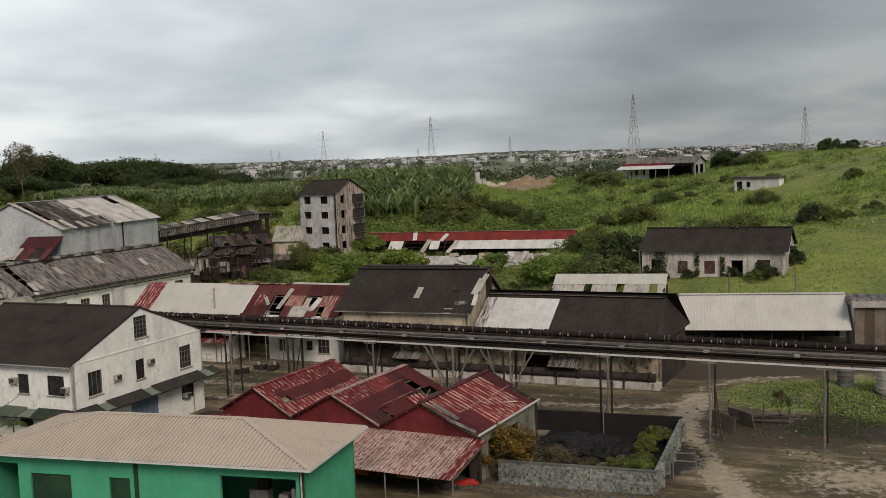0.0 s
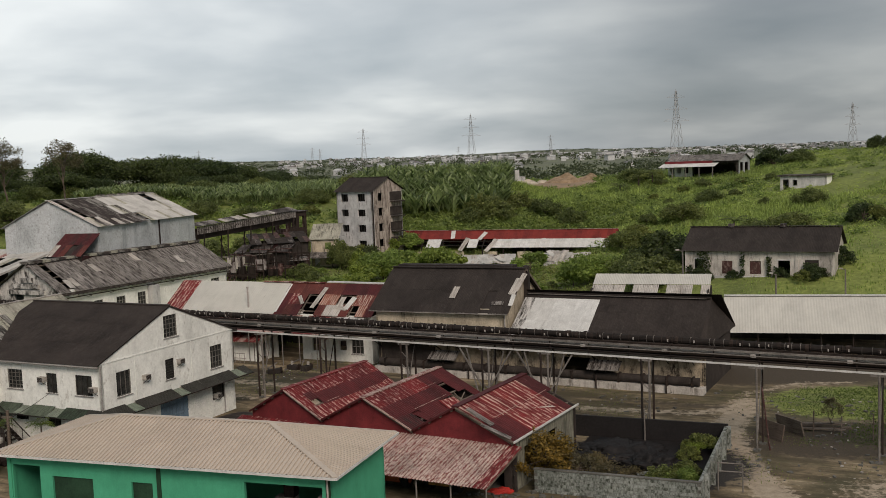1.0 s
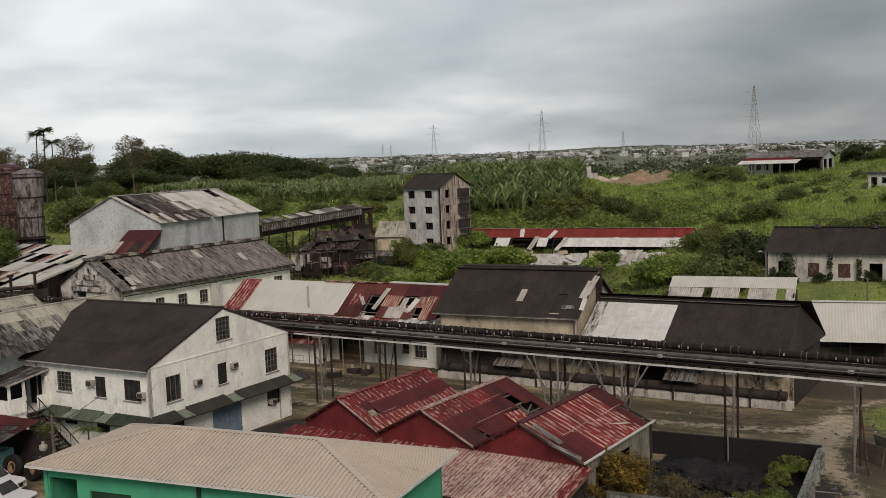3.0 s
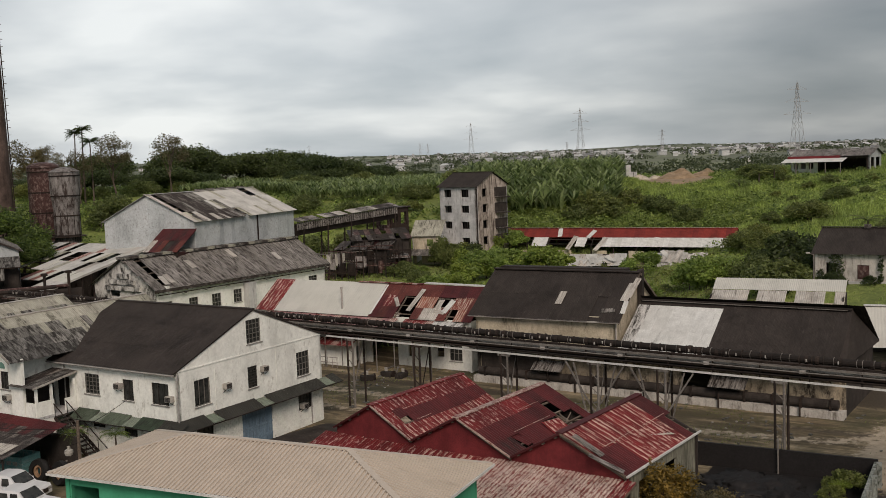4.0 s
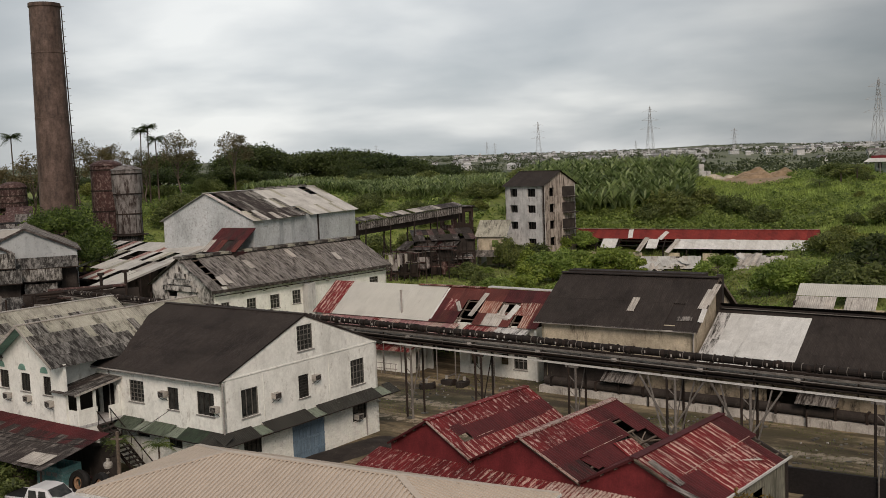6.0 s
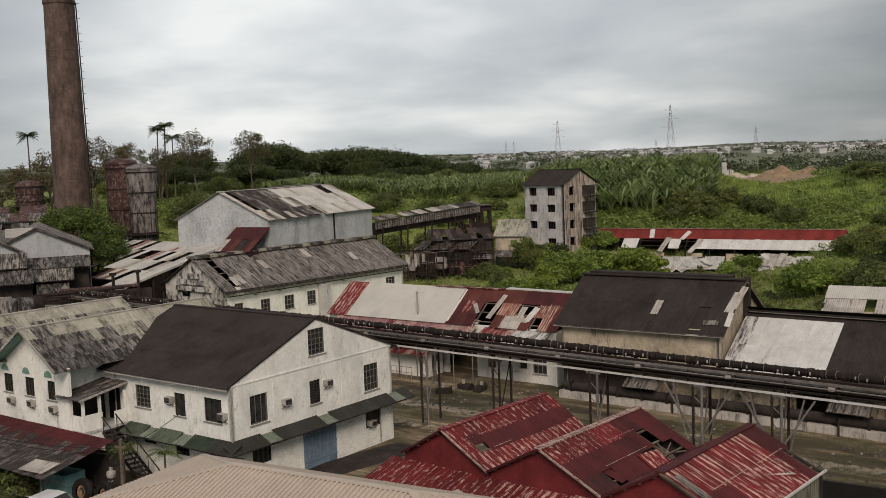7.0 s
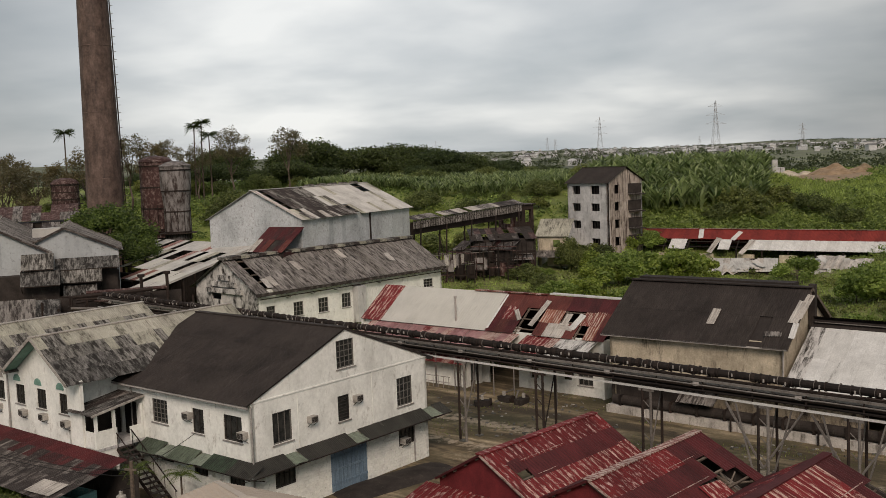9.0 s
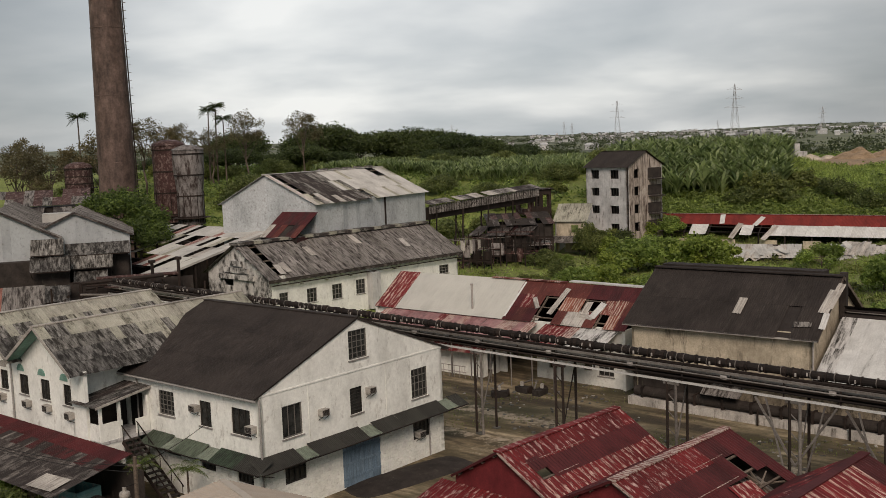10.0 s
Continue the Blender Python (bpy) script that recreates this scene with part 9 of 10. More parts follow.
def grass_field(name, label, count, area, mat, hmin, hmax, seed, blades=6):
    rng = np.random.default_rng(seed)
    v, f = [], []
    done = 0
    while done < count:
        x, y = rng.uniform(area[0], area[1]), rng.uniform(area[2], area[3])
        if not area[4](x, y):
            continue
        done += 1
        z = terrain(x, y)
        big = 0.7 + 0.6 * (noise.noise(Vector((x * 0.08, y * 0.08, 9.0))) + 0.5)
        for _ in range(blades):
            a = rng.uniform(0, 2 * math.pi)
            h = rng.uniform(hmin, hmax) * big
            px, py = x + rng.normal() * 0.35, y + rng.normal() * 0.35
            w = 0.05 + 0.06 * h
            b = len(v)
            lean = rng.uniform(0.15, 0.7) * h
            c, s = math.cos(a), math.sin(a)
            v += [(px - s * w, py + c * w, z - 0.05), (px + s * w, py - c * w, z - 0.05), (px + c * lean, py + s * lean, z + h)]
            f.append((b, b + 1, b + 2))
    me = bpy.data.meshes.new(name)
    me.from_pydata(v, [], f)
    me.materials.append(M[mat])
    tagged(new(name, me), label, "grass", kind="stuff")


def on_hill(x, y):
    return math.hypot((x - 20) / 9.5, (y - 248) / 15.5) > 1 and not (24 < x < 50 and 112 < y < 140) and not (x < 25 and y < 192) and noise.noise(Vector((x * 0.025, y * 0.025, 3.0))) + (0.5 if x < 50 else -0.12) > -0.05


grass_field("hill_grass", "bright tall grass on the hillside", 26000, (6, 130, 140, 290, on_hill), "tall_grass", 0.35, 1.0, 21)
grass_field("low_grass", "shorter rough grass behind the sheds", 9000, (-60, 60, 112, 200, lambda x, y: not (-38 < x < -14 and 178 < y < 202)), "tall_grass", 0.2, 0.45, 22, 5)
grass_field("lawn_grass", "short patchy grass round the bridge posts", 4200, (19.5, 44, 64, 88, lambda x, y: min(math.hypot((x - 29.0) / 7.6, (y - 80.5) / 6.2), math.hypot((x - 35.5) / 8.4, (y - 77) / 9.5), 0.32 + math.hypot((x - 28.5) / 9.5, (y - 71.5) / 6)) < 0.80 + 0.45 * noise.noise(Vector((x * 0.35, y * 0.35, 0)))), "lawn_blade", 0.04, 0.12, 24, 4)
off_quarry = lambda x, y: math.hypot((x - 20) / 9.5, (y - 248) / 15.5) > 1
clear_hill = lambda x, y: off_quarry(x, y) and not (24 < x < 48 and 112 < y < 142) and x > 14 + 0.1 * (190 - y)
scrub("hill_scrub", "yellow-green tufts over the hillside", 5200, (8, 125, 142, 285), "tall_grass", 0.35, 0.8, 51, 15, clear_hill, -0.1)
scrub("hill_bushes", "darker bushes scattered on the hillside", 380, (16, 100, 144, 285), "leaf_olive", 0.7, 1.7, 52, 70, clear_hill, 0.1)
scrub("field_bushes", "mixed green scrub of the open fields", 6000, (-150, 60, 192, 420), "leaf_olive", 0.6, 1.6, 53, 34, off_quarry, -0.15)
scrub("field_tufts", "yellow-green undergrowth of the fields", 3600, (-150, 60, 186, 400), "tall_grass", 0.5, 1.1, 54, 22, off_quarry, 0.0)
scrub("bank_bushes", "tall olive bushes on the bank behind the red shed", 420, (-18, 30, 193, 214), "leaf_olive", 1.0, 2.2, 55, 150, None, -0.3)
scrub("waste_weeds", "weeds over the waste ground behind the docks", 2400, (-60, 24, 114, 182), "leaf_bright", 0.2, 0.55, 56, 18, lambda x, y: not (-38 < x < -14 and 176 < y < 200), 0.0)
scrub("waste_bushes", "dull bushes over the waste ground", 210, (-60, 20, 124, 178), "leaf", 0.6, 1.4, 57, 90, None, 0.05)
scrub("west_bushes", "dense olive scrub round the mill and the tanks", 900, (-150, -50, 150, 215), "leaf_olive", 0.7, 1.8, 58, 70, lambda x, y: y > 190 or x < -68, -0.1)

# ---------------------------------------------------------------- quarry, pylons, far town


def mound(x, y, r, h, mat, label, seed):
    bm = bmesh.new()
    bmesh.ops.create_circle(bm, cap_ends=True, segments=28, radius=r)
    bmesh.ops.poke(bm, faces=bm.faces)
    bmesh.ops.subdivide_edges(bm, edges=bm.edges, cuts=4, use_grid_fill=True)
    for v in bm.verts:
        d = min(1, v.co.xy.length / r)
        v.co.z = h * (1 - d) ** 0.9 * (1 + 0.5 * noise.noise(Vector((v.co.x / r * 2, v.co.y / r * 2, seed)))) + 0.4 * noise.noise(v.co * 0.5) - 0.3
    tagged(part("quarry_mound", bm, mat, None, m=pose(x, y, terrain(x, y))), label, "mound", "quarry mounds")


mound(11.8, 250.0, 4.0, 1.7, "sand", "pale heap of quarried sand", 1)
mound(15.4, 254.0, 3.0, 1.2, "sand", "pale heap of quarried sand", 2)
mound(21.0, 252.0, 6.0, 2.5, "clay", "brown heap of quarried clay", 3)
mound(28.0, 258.0, 4.6, 2.2, "clay", "brown heap of quarried clay", 4)


def quarry_floor():
    bm = bmesh.new()
    n, rings = 36, 14
    grid = []
    for k in range(rings + 1):
        row = []
        for i in range(n):
            a = 2 * math.pi * i / n
            q = k / rings * (1 + 0.2 * noise.noise(Vector((math.cos(a) * 2, math.sin(a) * 2, 0))))
            px, py = 20 + 9 * q * math.cos(a), 248 + 15 * q * math.sin(a)
            row.append(bm.verts.new((px, py, terrain(px, py) + 0.12 - 0.4 * (k == rings))))
        grid.append(row)
    for a, b in zip(grid, grid[1:]):
        for i in range(n):
            bm.faces.new((a[i], a[(i + 1) % n], b[(i + 1) % n], b[i]))
    tagged(part("quarry_floor", bm, "clay"), "bare brown earth of the quarry", "ground", kind="structure")
    t = thing("quarry_crusher", pose(8.8, 252, terrain(9, 252), 0, 0, 8), "pale concrete crusher block at the quarry", "building")
    part("block", box_bm(0, 2.6, 0, 4, -0.3, 1.9), "grey_wall", t)
    part("hopper", box_bm(0.2, 1.3, 1, 2.2, 1.9, 3.6), "grey_wall", t)


quarry_floor()


def pylon(x, y, top, label):
    z = terrain(x, y)
    h = top - z
    t = thing("pylon", pose(x, y, z, 0, 0, 18), label, "pylon", "power pylons")
    b = h * 0.065
    th = max(0.12, h * 0.0030)

    def leg(k):
        sx, sy = ((1, 1), (1, -1), (-1, -1), (-1, 1))[k]
        return lambda f: Vector((sx * b * (1 - f) ** 1.2 + sx * 0.5 * (1 - f) + sx * 0.25, sy * b * (1 - f) ** 1.2 + sy * 0.5 * (1 - f) + sy * 0.25, h * f))

    legs = [leg(k) for k in range(4)]
    steps = [0, 0.22, 0.4, 0.55, 0.67, 0.78, 0.88, 0.98]
    for g in legs:
        bm = bmesh.new()
        rings = [[bm.verts.new(g(a) + Vector((dx * th / 2, dy * th / 2, 0))) for dx, dy in ((-1, -1), (1, -1), (1, 1), (-1, 1))] for a in steps]
        for ra, rb in zip(rings, rings[1:]):
            for i in range(4):
                bm.faces.new((ra[i], ra[(i + 1) % 4], rb[(i + 1) % 4], rb[i]))
        part("leg", bm, "pylon", t)
    bm = bmesh.new()
    for a, c in zip(steps, steps[1:]):
        for k in range(4):
            p, q = legs[k], legs[(k + 1) % 4]
            add_beam(bm, p(a), q(c), th * 0.6, th * 0.6)
            add_beam(bm, q(a), p(c), th * 0.6, th * 0.6)
    tagged(part("bracing", bm, "pylon", t), kind="stuff")
    for f, w in ((0.62, 0.17), (0.76, 0.15), (0.9, 0.12)):
        bm = bmesh.new()
        add_beam(bm, (-w * h, 0, h * f), (w * h, 0, h * f), th, th)
        for s in (-1, 1):
            add_beam(bm, (s * w * h, 0, h * f), (0, 0, h * (f + 0.05)), th * 0.8, th * 0.8)
        part("crossarm", bm, "pylon", t)
    part("peak", beam_bm((0, 0, h * 0.97), (0, 0, h), th, th), "pylon", t)


for q in ((-102.0, 893.7, 49.6), (-5.2, 699.5, 50.0), (77.0, 1097.0, 41.0), (94.7, 490.4, 48.6), (221.5, 610.8, 43.5), (-262.0, 1578.0, 45.0), (-247.0, 1560.0, 42.0), (-37.4, 1799.0, 40.0), (-420.0, 1500.0, 46.0)):
    pylon(*q, "steel lattice power pylon on the plain")


def far_town():
    """Houses of the far town: small blocks with pitched roofs, in one sheet of many."""
    rng = np.random.default_rng(31)
    groups = {"town_wall": ([], []), "town_roof": ([], [])}
    for i in range(2600):
        y = 620 + 2500 * rng.random() ** 0.85
        x = rng.uniform(-0.20, 0.95) * y if rng.random() < 0.85 else rng.uniform(-0.5, 0.95) * y
        if y < 950 and rng.random() < 0.6 or noise.noise(Vector((x * 0.005, y * 0.0035, 7.0))) + 0.22 * rng.normal() < 0.02:
            continue
        z = terrain(x, y) - 0.3
        w, d, h = rng.uniform(4, 8.5), rng.uniform(4, 7), rng.uniform(2.8, 5.4)
        if y > 1500:
            w, d, h = w * 1.1, d * 1.1, h * 1.1
        a = rng.uniform(-0.6, 0.6)
        c, s = math.cos(a), math.sin(a)
        wall = "town_wall"
        roof = "town_roof" if rng.random() < 0.55 else "town_wall"
        V, F = groups[wall]
        b = len(V)
        corners = [(x + c * px * w / 2 - s * py * d / 2, y + s * px * w / 2 + c * py * d / 2) for px, py in ((-1, -1), (1, -1), (1, 1), (-1, 1))]
        V += [(*q, z) for q in corners] + [(*q, z + h) for q in corners]
        F += [(b + k, b + (k + 1) % 4, b + 4 + (k + 1) % 4, b + 4 + k) for k in range(4)]
        V, F = groups[roof]
        b = len(V)
        e = [(x + c * px * (w / 2 + 0.5) - s * py * (d / 2 + 0.5), y + s * px * (w / 2 + 0.5) + c * py * (d / 2 + 0.5), z + h) for px, py in ((-1, -1), (1, -1), (1, 1), (-1, 1))]
        r = [(x - c * w / 2.2, y - s * w / 2.2, z + h + d * 0.22), (x + c * w / 2.2, y + s * w / 2.2, z + h + d * 0.22)]
        V += e + r
        F += [(b, b + 1, b + 5, b + 4), (b + 2, b + 3, b + 4, b + 5), (b + 1, b + 2, b + 5), (b + 3, b, b + 4)]
    for mat, (V, F) in groups.items():
        me = bpy.data.meshes.new("far_town")
        me.from_pydata(V, [], F)
        me.materials.append(M[mat])
        tagged(new("far_town", me), "small pale houses of the far town", "town", kind="stuff")


far_town()


def far_woods():
    """Tree belts between the fields and the town, as leaf clumps."""
    rng = np.random.default_rng(41)
    cs, ns, ss = [], [], []
    for i in range(9500):
        y = 380 + 3700 * rng.random() ** 1.1
        x = rng.uniform(-0.75, 1.0) * y
        if noise.noise(Vector((x * 0.006, y * 0.004, 2.0))) < (-0.05 if y < 1300 else 0.1):
            continue
        z = terrain(x, y)
        R = rng.uniform(1.5, 3.6) * (1 + min(y, 1600) / 2600)
        k = 30
        d = rng.normal(size=(k, 3))
        d /= np.linalg.norm(d, axis=1)[:, None]
        cs.append(np.array([x, y, z + R * 0.7]) + d * R * rng.uniform(0.4, 1.0, (k, 1)) * np.array([1.6, 1.6, 0.62]))
        ns.append(d)
        ss.append(np.full(k, R * 0.2))
    me = quads_mesh("far_woods", np.concatenate(cs), np.concatenate(ns), np.concatenate(ss), "hazed_leaf", rng, 1.2)
    tagged(new("far_woods", me), "belts of far trees with haze-greyed leaves across the plain", "woods", kind="stuff")


far_woods()

# ---------------------------------------------------------------- yard: walled heap, machines, posts
YARD = pose(2.9, 61.4, 0, 0, 0, -20.4)


def walled_yard():
    L, D = 9.8, 12.5
    t = thing("block_wall", YARD, "mossy grey block wall round a burnt heap", "wall")
    half = mesh_of("block", box_bm(0.006, 0.394, -0.012, 0.2, 0.006, 0.194), "block")
    for r in range(7):
        for c in range(25):
            x0 = c * 0.4 + (0.2 if r % 2 else 0)
            if x0 + 0.4 <= L + 0.01:
                place("block", half, t, pose(x0, random.uniform(-0.006, 0.006), r * 0.2))
        for c in range(31):
            x0 = c * 0.4 + (0.2 if r % 2 else 0)
            if x0 + 0.4 <= D and r < 7:
                place("block", half, t, pose(L, x0, r * 0.2, 0, 0, 90))
    part("core", box_bm(0.01, L - 0.01, 0.0, 0.17, 0.0, 1.38), "mortar", t)
    part("core", box_bm(L - 0.17, L - 0.01, 0.2, D, 0.0, 1.38), "mortar", t)
    part("coping", box_bm(-0.04, L + 0.04, -0.05, 0.24, 1.4, 1.47), "mortar", t)
    b = part("dark_back_wall", wall_bm(L + 1.0, 1.5, [], 0.2), "soot", None, m=YARD @ pose(-1.0, D, 0))
    tagged(b, "black burnt wall at the back of the yard", "wall")
    rough = part("ash_bed", box_bm(0.22, L - 0.22, 5.2, D - 0.02, 0.012, 0.05), "soot", None, m=YARD)
    tagged(rough, "black ash spread over the walled yard", "ash")
    rnd = random.Random(6)
    part("back_pole", tube_bm((4.2, D - 0.2, 0), (4.2, D - 0.2, 2.3), 0.05), "grey_steel", t)
    for i, (cx, cy, r, h) in enumerate(((3.2, 8.5, 2.8, 0.7), (5.8, 6.4, 1.7, 0.95), (1.6, 6.2, 1.6, 0.6))):
        bm = bmesh.new()
        bmesh.ops.create_icosphere(bm, subdivisions=5, radius=1)
        for v in bm.verts:
            n = 1 + 0.35 * noise.noise(v.co * 2.3 + Vector((i * 7, 0, 0))) + 0.22 * noise.noise(v.co * 6) + 0.16 * noise.noise(v.co * 17)
            v.co = Vector((v.co.x * r * n, v.co.y * r * n, max(-0.05, v.co.z) * h * n))
        for fc in bm.faces:
            fc.smooth = True
        ob = part("ash_mound", bm, "soot", None, m=YARD @ pose(cx, cy, 0))
        tagged(ob, "heap of black burnt rubbish inside the wall", "heap", "burnt heaps")
    for i in range(7):
        cx, cy = rnd.uniform(1, 7), rnd.uniform(2, 5)
        bm = bmesh.new()
        bmesh.ops.create_cube(bm, size=1)
        for v in bm.verts:
            v.co = Vector((v.co.x * rnd.uniform(0.5, 1.2), v.co.y * rnd.uniform(0.4, 0.9), v.co.z * rnd.uniform(0.15, 0.4)))
        ob = part("rubble_slab", bm, rnd.choice(("mortar", "block", "wood")), None, m=YARD @ pose(cx, cy, 0.15, rnd.uniform(-8, 8), rnd.uniform(-8, 8), rnd.uniform(0, 90)))
        tagged(ob, "broken slab of rubble in the yard", "rubble", "rubble slabs")
    # concrete side posts along the east wall
    for i in range(5):
        part("wall_post", box_bm(L - 0.05, L + 0.25, 1.5 + i * 2.6, 1.75 + i * 2.6, 0, 1.5), "block", t)


walled_yard()


def litter(name, label, mat, count, area, lo, hi, seed, rule=None):
    """Broken bits past counting, strewn over the yard."""
    rng = np.random.default_rng(seed)
    bm = bmesh.new()
    done = 0
    while done < count:
        x, y = rng.uniform(area[0], area[1]), rng.uniform(area[2], area[3])
        if rule and not rule(x, y):
            continue
        done += 1
        a, b, c = rng.uniform(lo, hi), rng.uniform(lo, hi) * 0.7, rng.uniform(lo, hi) * 0.35
        add_box(bm, -a / 2, a / 2, -b / 2, b / 2, -0.01, c, pose(x, y, 0.005, rng.uniform(-9, 9), rng.uniform(-9, 9), rng.uniform(0, 180)))
    tagged(part(name, bm, mat), label, "litter", kind="stuff")


in_yard = lambda x, y: abs((y - 86) + 0.47 * (x - 3)) < 8 or (16 < x < 34 and 62 < y < 73) or (-24 < x < -12 and 92 < y < 103)
clear = lambda x, y: in_yard(x, y) and noise.noise(Vector((x * 0.2, y * 0.2, 4.0))) > -0.05
litter("pale_litter", "pale broken bits strewn over the yard", "ac_white", 130, (-26, 36, 56, 104), 0.06, 0.26, 81, clear)
litter("dark_rubble", "dark stones and rusted bits strewn over the yard", "mortar", 420, (-26, 36, 56, 104), 0.08, 0.36, 82, clear)
litter("wall_rubble", "pale stones along the foot of the block wall", "mortar", 160, (-2, 14, 56.5, 61.5), 0.08, 0.34, 83, lambda x, y: abs(y - 60.6 + 0.37 * (x - 2.9)) < 1.0)
grass_field("yard_weeds", "thin weeds between the slabs of the yard", 1500, (-30, 30, 58, 108, lambda x, y: in_yard(x, y) and noise.noise(Vector((x * 0.16, y * 0.3, 6.0))) > 0.12), "leaf", 0.04, 0.11, 84, 4)


def scrap_engine(x, y, rot):
    t = thing("scrap_engine", pose(x, y, 0, 0, 0, rot), "rusting engine parts dumped on the yard", "scrap", "dumped engines")
    part("block", box_bm(-0.6, 0.6, -0.35, 0.35, 0.0, 0.45), "dark_wall", t)
    part("pulley", tube_bm((0.62, 0, 0.3), (0.78, 0, 0.3), 0.3, 16), "dark_steel", t)
    part("pipe", tube_bm((-0.5, 0.2, 0.55), (0.4, 0.5, 0.95), 0.07), "grey_steel", t)
    part("cover", box_bm(-0.1, 0.1, -0.3, -0.1, 0.55, 0.9), "ac_white", t)


for q in ((-20.4, 98.0, 20), (-18.8, 99.6, -30), (-17.4, 99.0, 70)):
    scrap_engine(*q)


def berm():
    """The low dark bank of earth between the house and the red lean-to."""
    bm = bmesh.new()
    n, k = 24, 7
    rows = [[bm.verts.new((9.0 * i / n, (j / (k - 1) - 0.5) * 3.2, max(0.0, 0.26 * math.sin(math.pi * j / (k - 1)) * min(1, 4 * i / n, 4 * (1 - i / n)) * (1 + 0.4 * noise.noise(Vector((i * 0.5, j * 0.9, 3.0))))) - 0.02)) for j in range(k)] for i in range(n + 1)]
    for a, b in zip(rows, rows[1:]):
        for j in range(k - 1):
            bm.faces.new((a[j], b[j], b[j + 1], a[j + 1]))
    for fc in bm.faces:
        fc.smooth = True
    tagged(part("earth_bank", bm, "dark_wall", None, m=pose(-24.0, 75.4, 0, 0, 0, 56)), "low dark mossy bank of earth beside the house", "bank")


berm()


def pipe_gate(x, y, rot):
    t = thing("pipe_barrier", pose(x, y, 0, 0, 0, rot), "bent grey pipe barrier beside the track", "barrier")
    for a, b in (((0, 0, 0), (0, 0, 1.7)), ((1.4, 0, 0), (1.4, 0, 1.7)), ((0, 0, 1.7), (1.4, 0, 1.7)), ((0, 0, 1.2), (1.4, 0, 1.2))):
        part("pipe", tube_bm(a, b, 0.04), "grey_steel", t)


pipe_gate(13.7, 60.8, -18)


def loader(x, y, rot, mat, label):
    t = thing("old_machine", pose(x, y, 0, 0, 0, rot), label, "machine", "parked machines")
    part("body", box_bm(-0.9, 0.9, 0.0, 2.4, 0.7, 1.35), mat, t)
    part("bonnet", box_bm(-0.6, 0.6, -0.9, 0.0, 0.75, 1.3), mat, t)
    bm = box_bm(-0.75, 0.75, 0.5, 1.8, 1.36, 2.25)
    part("cab", bm, "dark_steel", t)
    for sx in (-0.7, 0.7):
        for yy in (0.55, 1.75):
            part("cab_post", beam_bm((sx, yy, 1.36), (sx, yy, 2.35), 0.08, 0.08), mat, t)
    part("cab_roof", box_bm(-0.85, 0.85, 0.4, 1.9, 2.3, 2.4), mat, t)
    part("front_guard", box_bm(-0.75, 0.75, -1.0, -0.92, 0.5, 1.2), mat, t)
    for sx in (-0.95, 0.95):
        for yy in (-0.3, 1.9):
            w = part("wheel", tube_bm((sx - 0.18, yy, 0.5), (sx + 0.18, yy, 0.5), 0.5, 18), "rubber", t)
            part("hub", tube_bm((sx - 0.2, yy, 0.5), (sx + 0.2, yy, 0.5), 0.22, 12), mat, w)


loader(-5.6, 63.6, -25, "orange", "faded orange truck cab under the lean-to")
loader(-2.4, 62.4, -25, "yellow", "old ochre loader under the lean-to")


def red_cloth():
    bm = bmesh.new()
    bmesh.ops.create_icosphere(bm, subdivisions=3, radius=1)
    for v in bm.verts:
        n = 1 + 0.3 * noise.noise(v.co * 3)
        v.co = Vector((v.co.x * 0.8 * n, v.co.y * 0.4 * n, max(0, v.co.z) * 0.3 * n))
    tagged(part("red_tarpaulin", bm, "bright_red", None, m=pose(0.9, 61.5, 0, 0, 0, 10)), "small crumpled bright red tarpaulin on the ground", "tarpaulin")


M["bright_red"] = weathered("bright_red_cloth", [(0.45, 0.03, 0.02), (0.5, 0.04, 0.03)], (0.3, 0.02, 0.02), 0.5, 0.8)
red_cloth()


def trough():
    t = thing("timber_trough", pose(20.2, 70.2, 0, 0, 0, 32), "pair of tilted rusty plates and planks on the grass", "debris")
    for k, (dx, lean) in enumerate(((0.0, 12), (2.2, -14))):
        part("plate", box_bm(-0.05, 0.05, 0, 2.6, 0, 1.15), "wood", t, m=pose(dx, 0, 0.02, 0, lean, -8))
        for i in range(3):
            part("rib", box_bm(0.05, 0.12, 0.2 + i, 0.3 + i, 0.05, 1.1), "dark_steel", t, m=pose(dx, 0, 0.02, 0, lean, -8))
    rnd = random.Random(2)
    for i in range(6):
        part("plank", box_bm(0, 3.2, 0, 0.25, 0, 0.1), "wood", t, m=pose(3.0 + rnd.uniform(0, 0.6), 1.0 + i * 0.3, 0.03 + 0.1 * (i % 3), 0, 0, rnd.uniform(-50, -30)))


trough()
for q, h in (((26.2, 69.9), 1.9), ((28.4, 68.8), 2.0), ((22.6, 71.1), 1.9), ((24.6, 71.4), 1.4)):
    p_ = thing("fence_post", pose(*q, 0), "thin weathered fence post standing in the grass", "post", "fence posts")
    part("post", tube_bm((0, 0, -0.2), (0.05, 0.03, h), 0.05, 7), "wood", p_)


def drum_tank(x, y, r, h, mat, label):
    t = thing("water_tank", pose(x, y, 0), label, "tank", "yard tanks")
    part("shell", revolve_bm([(r, 0.2), (r, h), (r * 0.9, h + 0.12), (0.05, h + 0.2)], 20), mat, t)
    part("plinth", box_bm(-r, r, -r, r, 0, 0.2), "mortar", t)
    for k in range(3):
        part("rib", revolve_bm([(r, 0.5 + k * h / 3.5), (r + 0.04, 0.52 + k * h / 3.5), (r + 0.04, 0.6 + k * h / 3.5), (r, 0.62 + k * h / 3.5)], 20), mat, t)


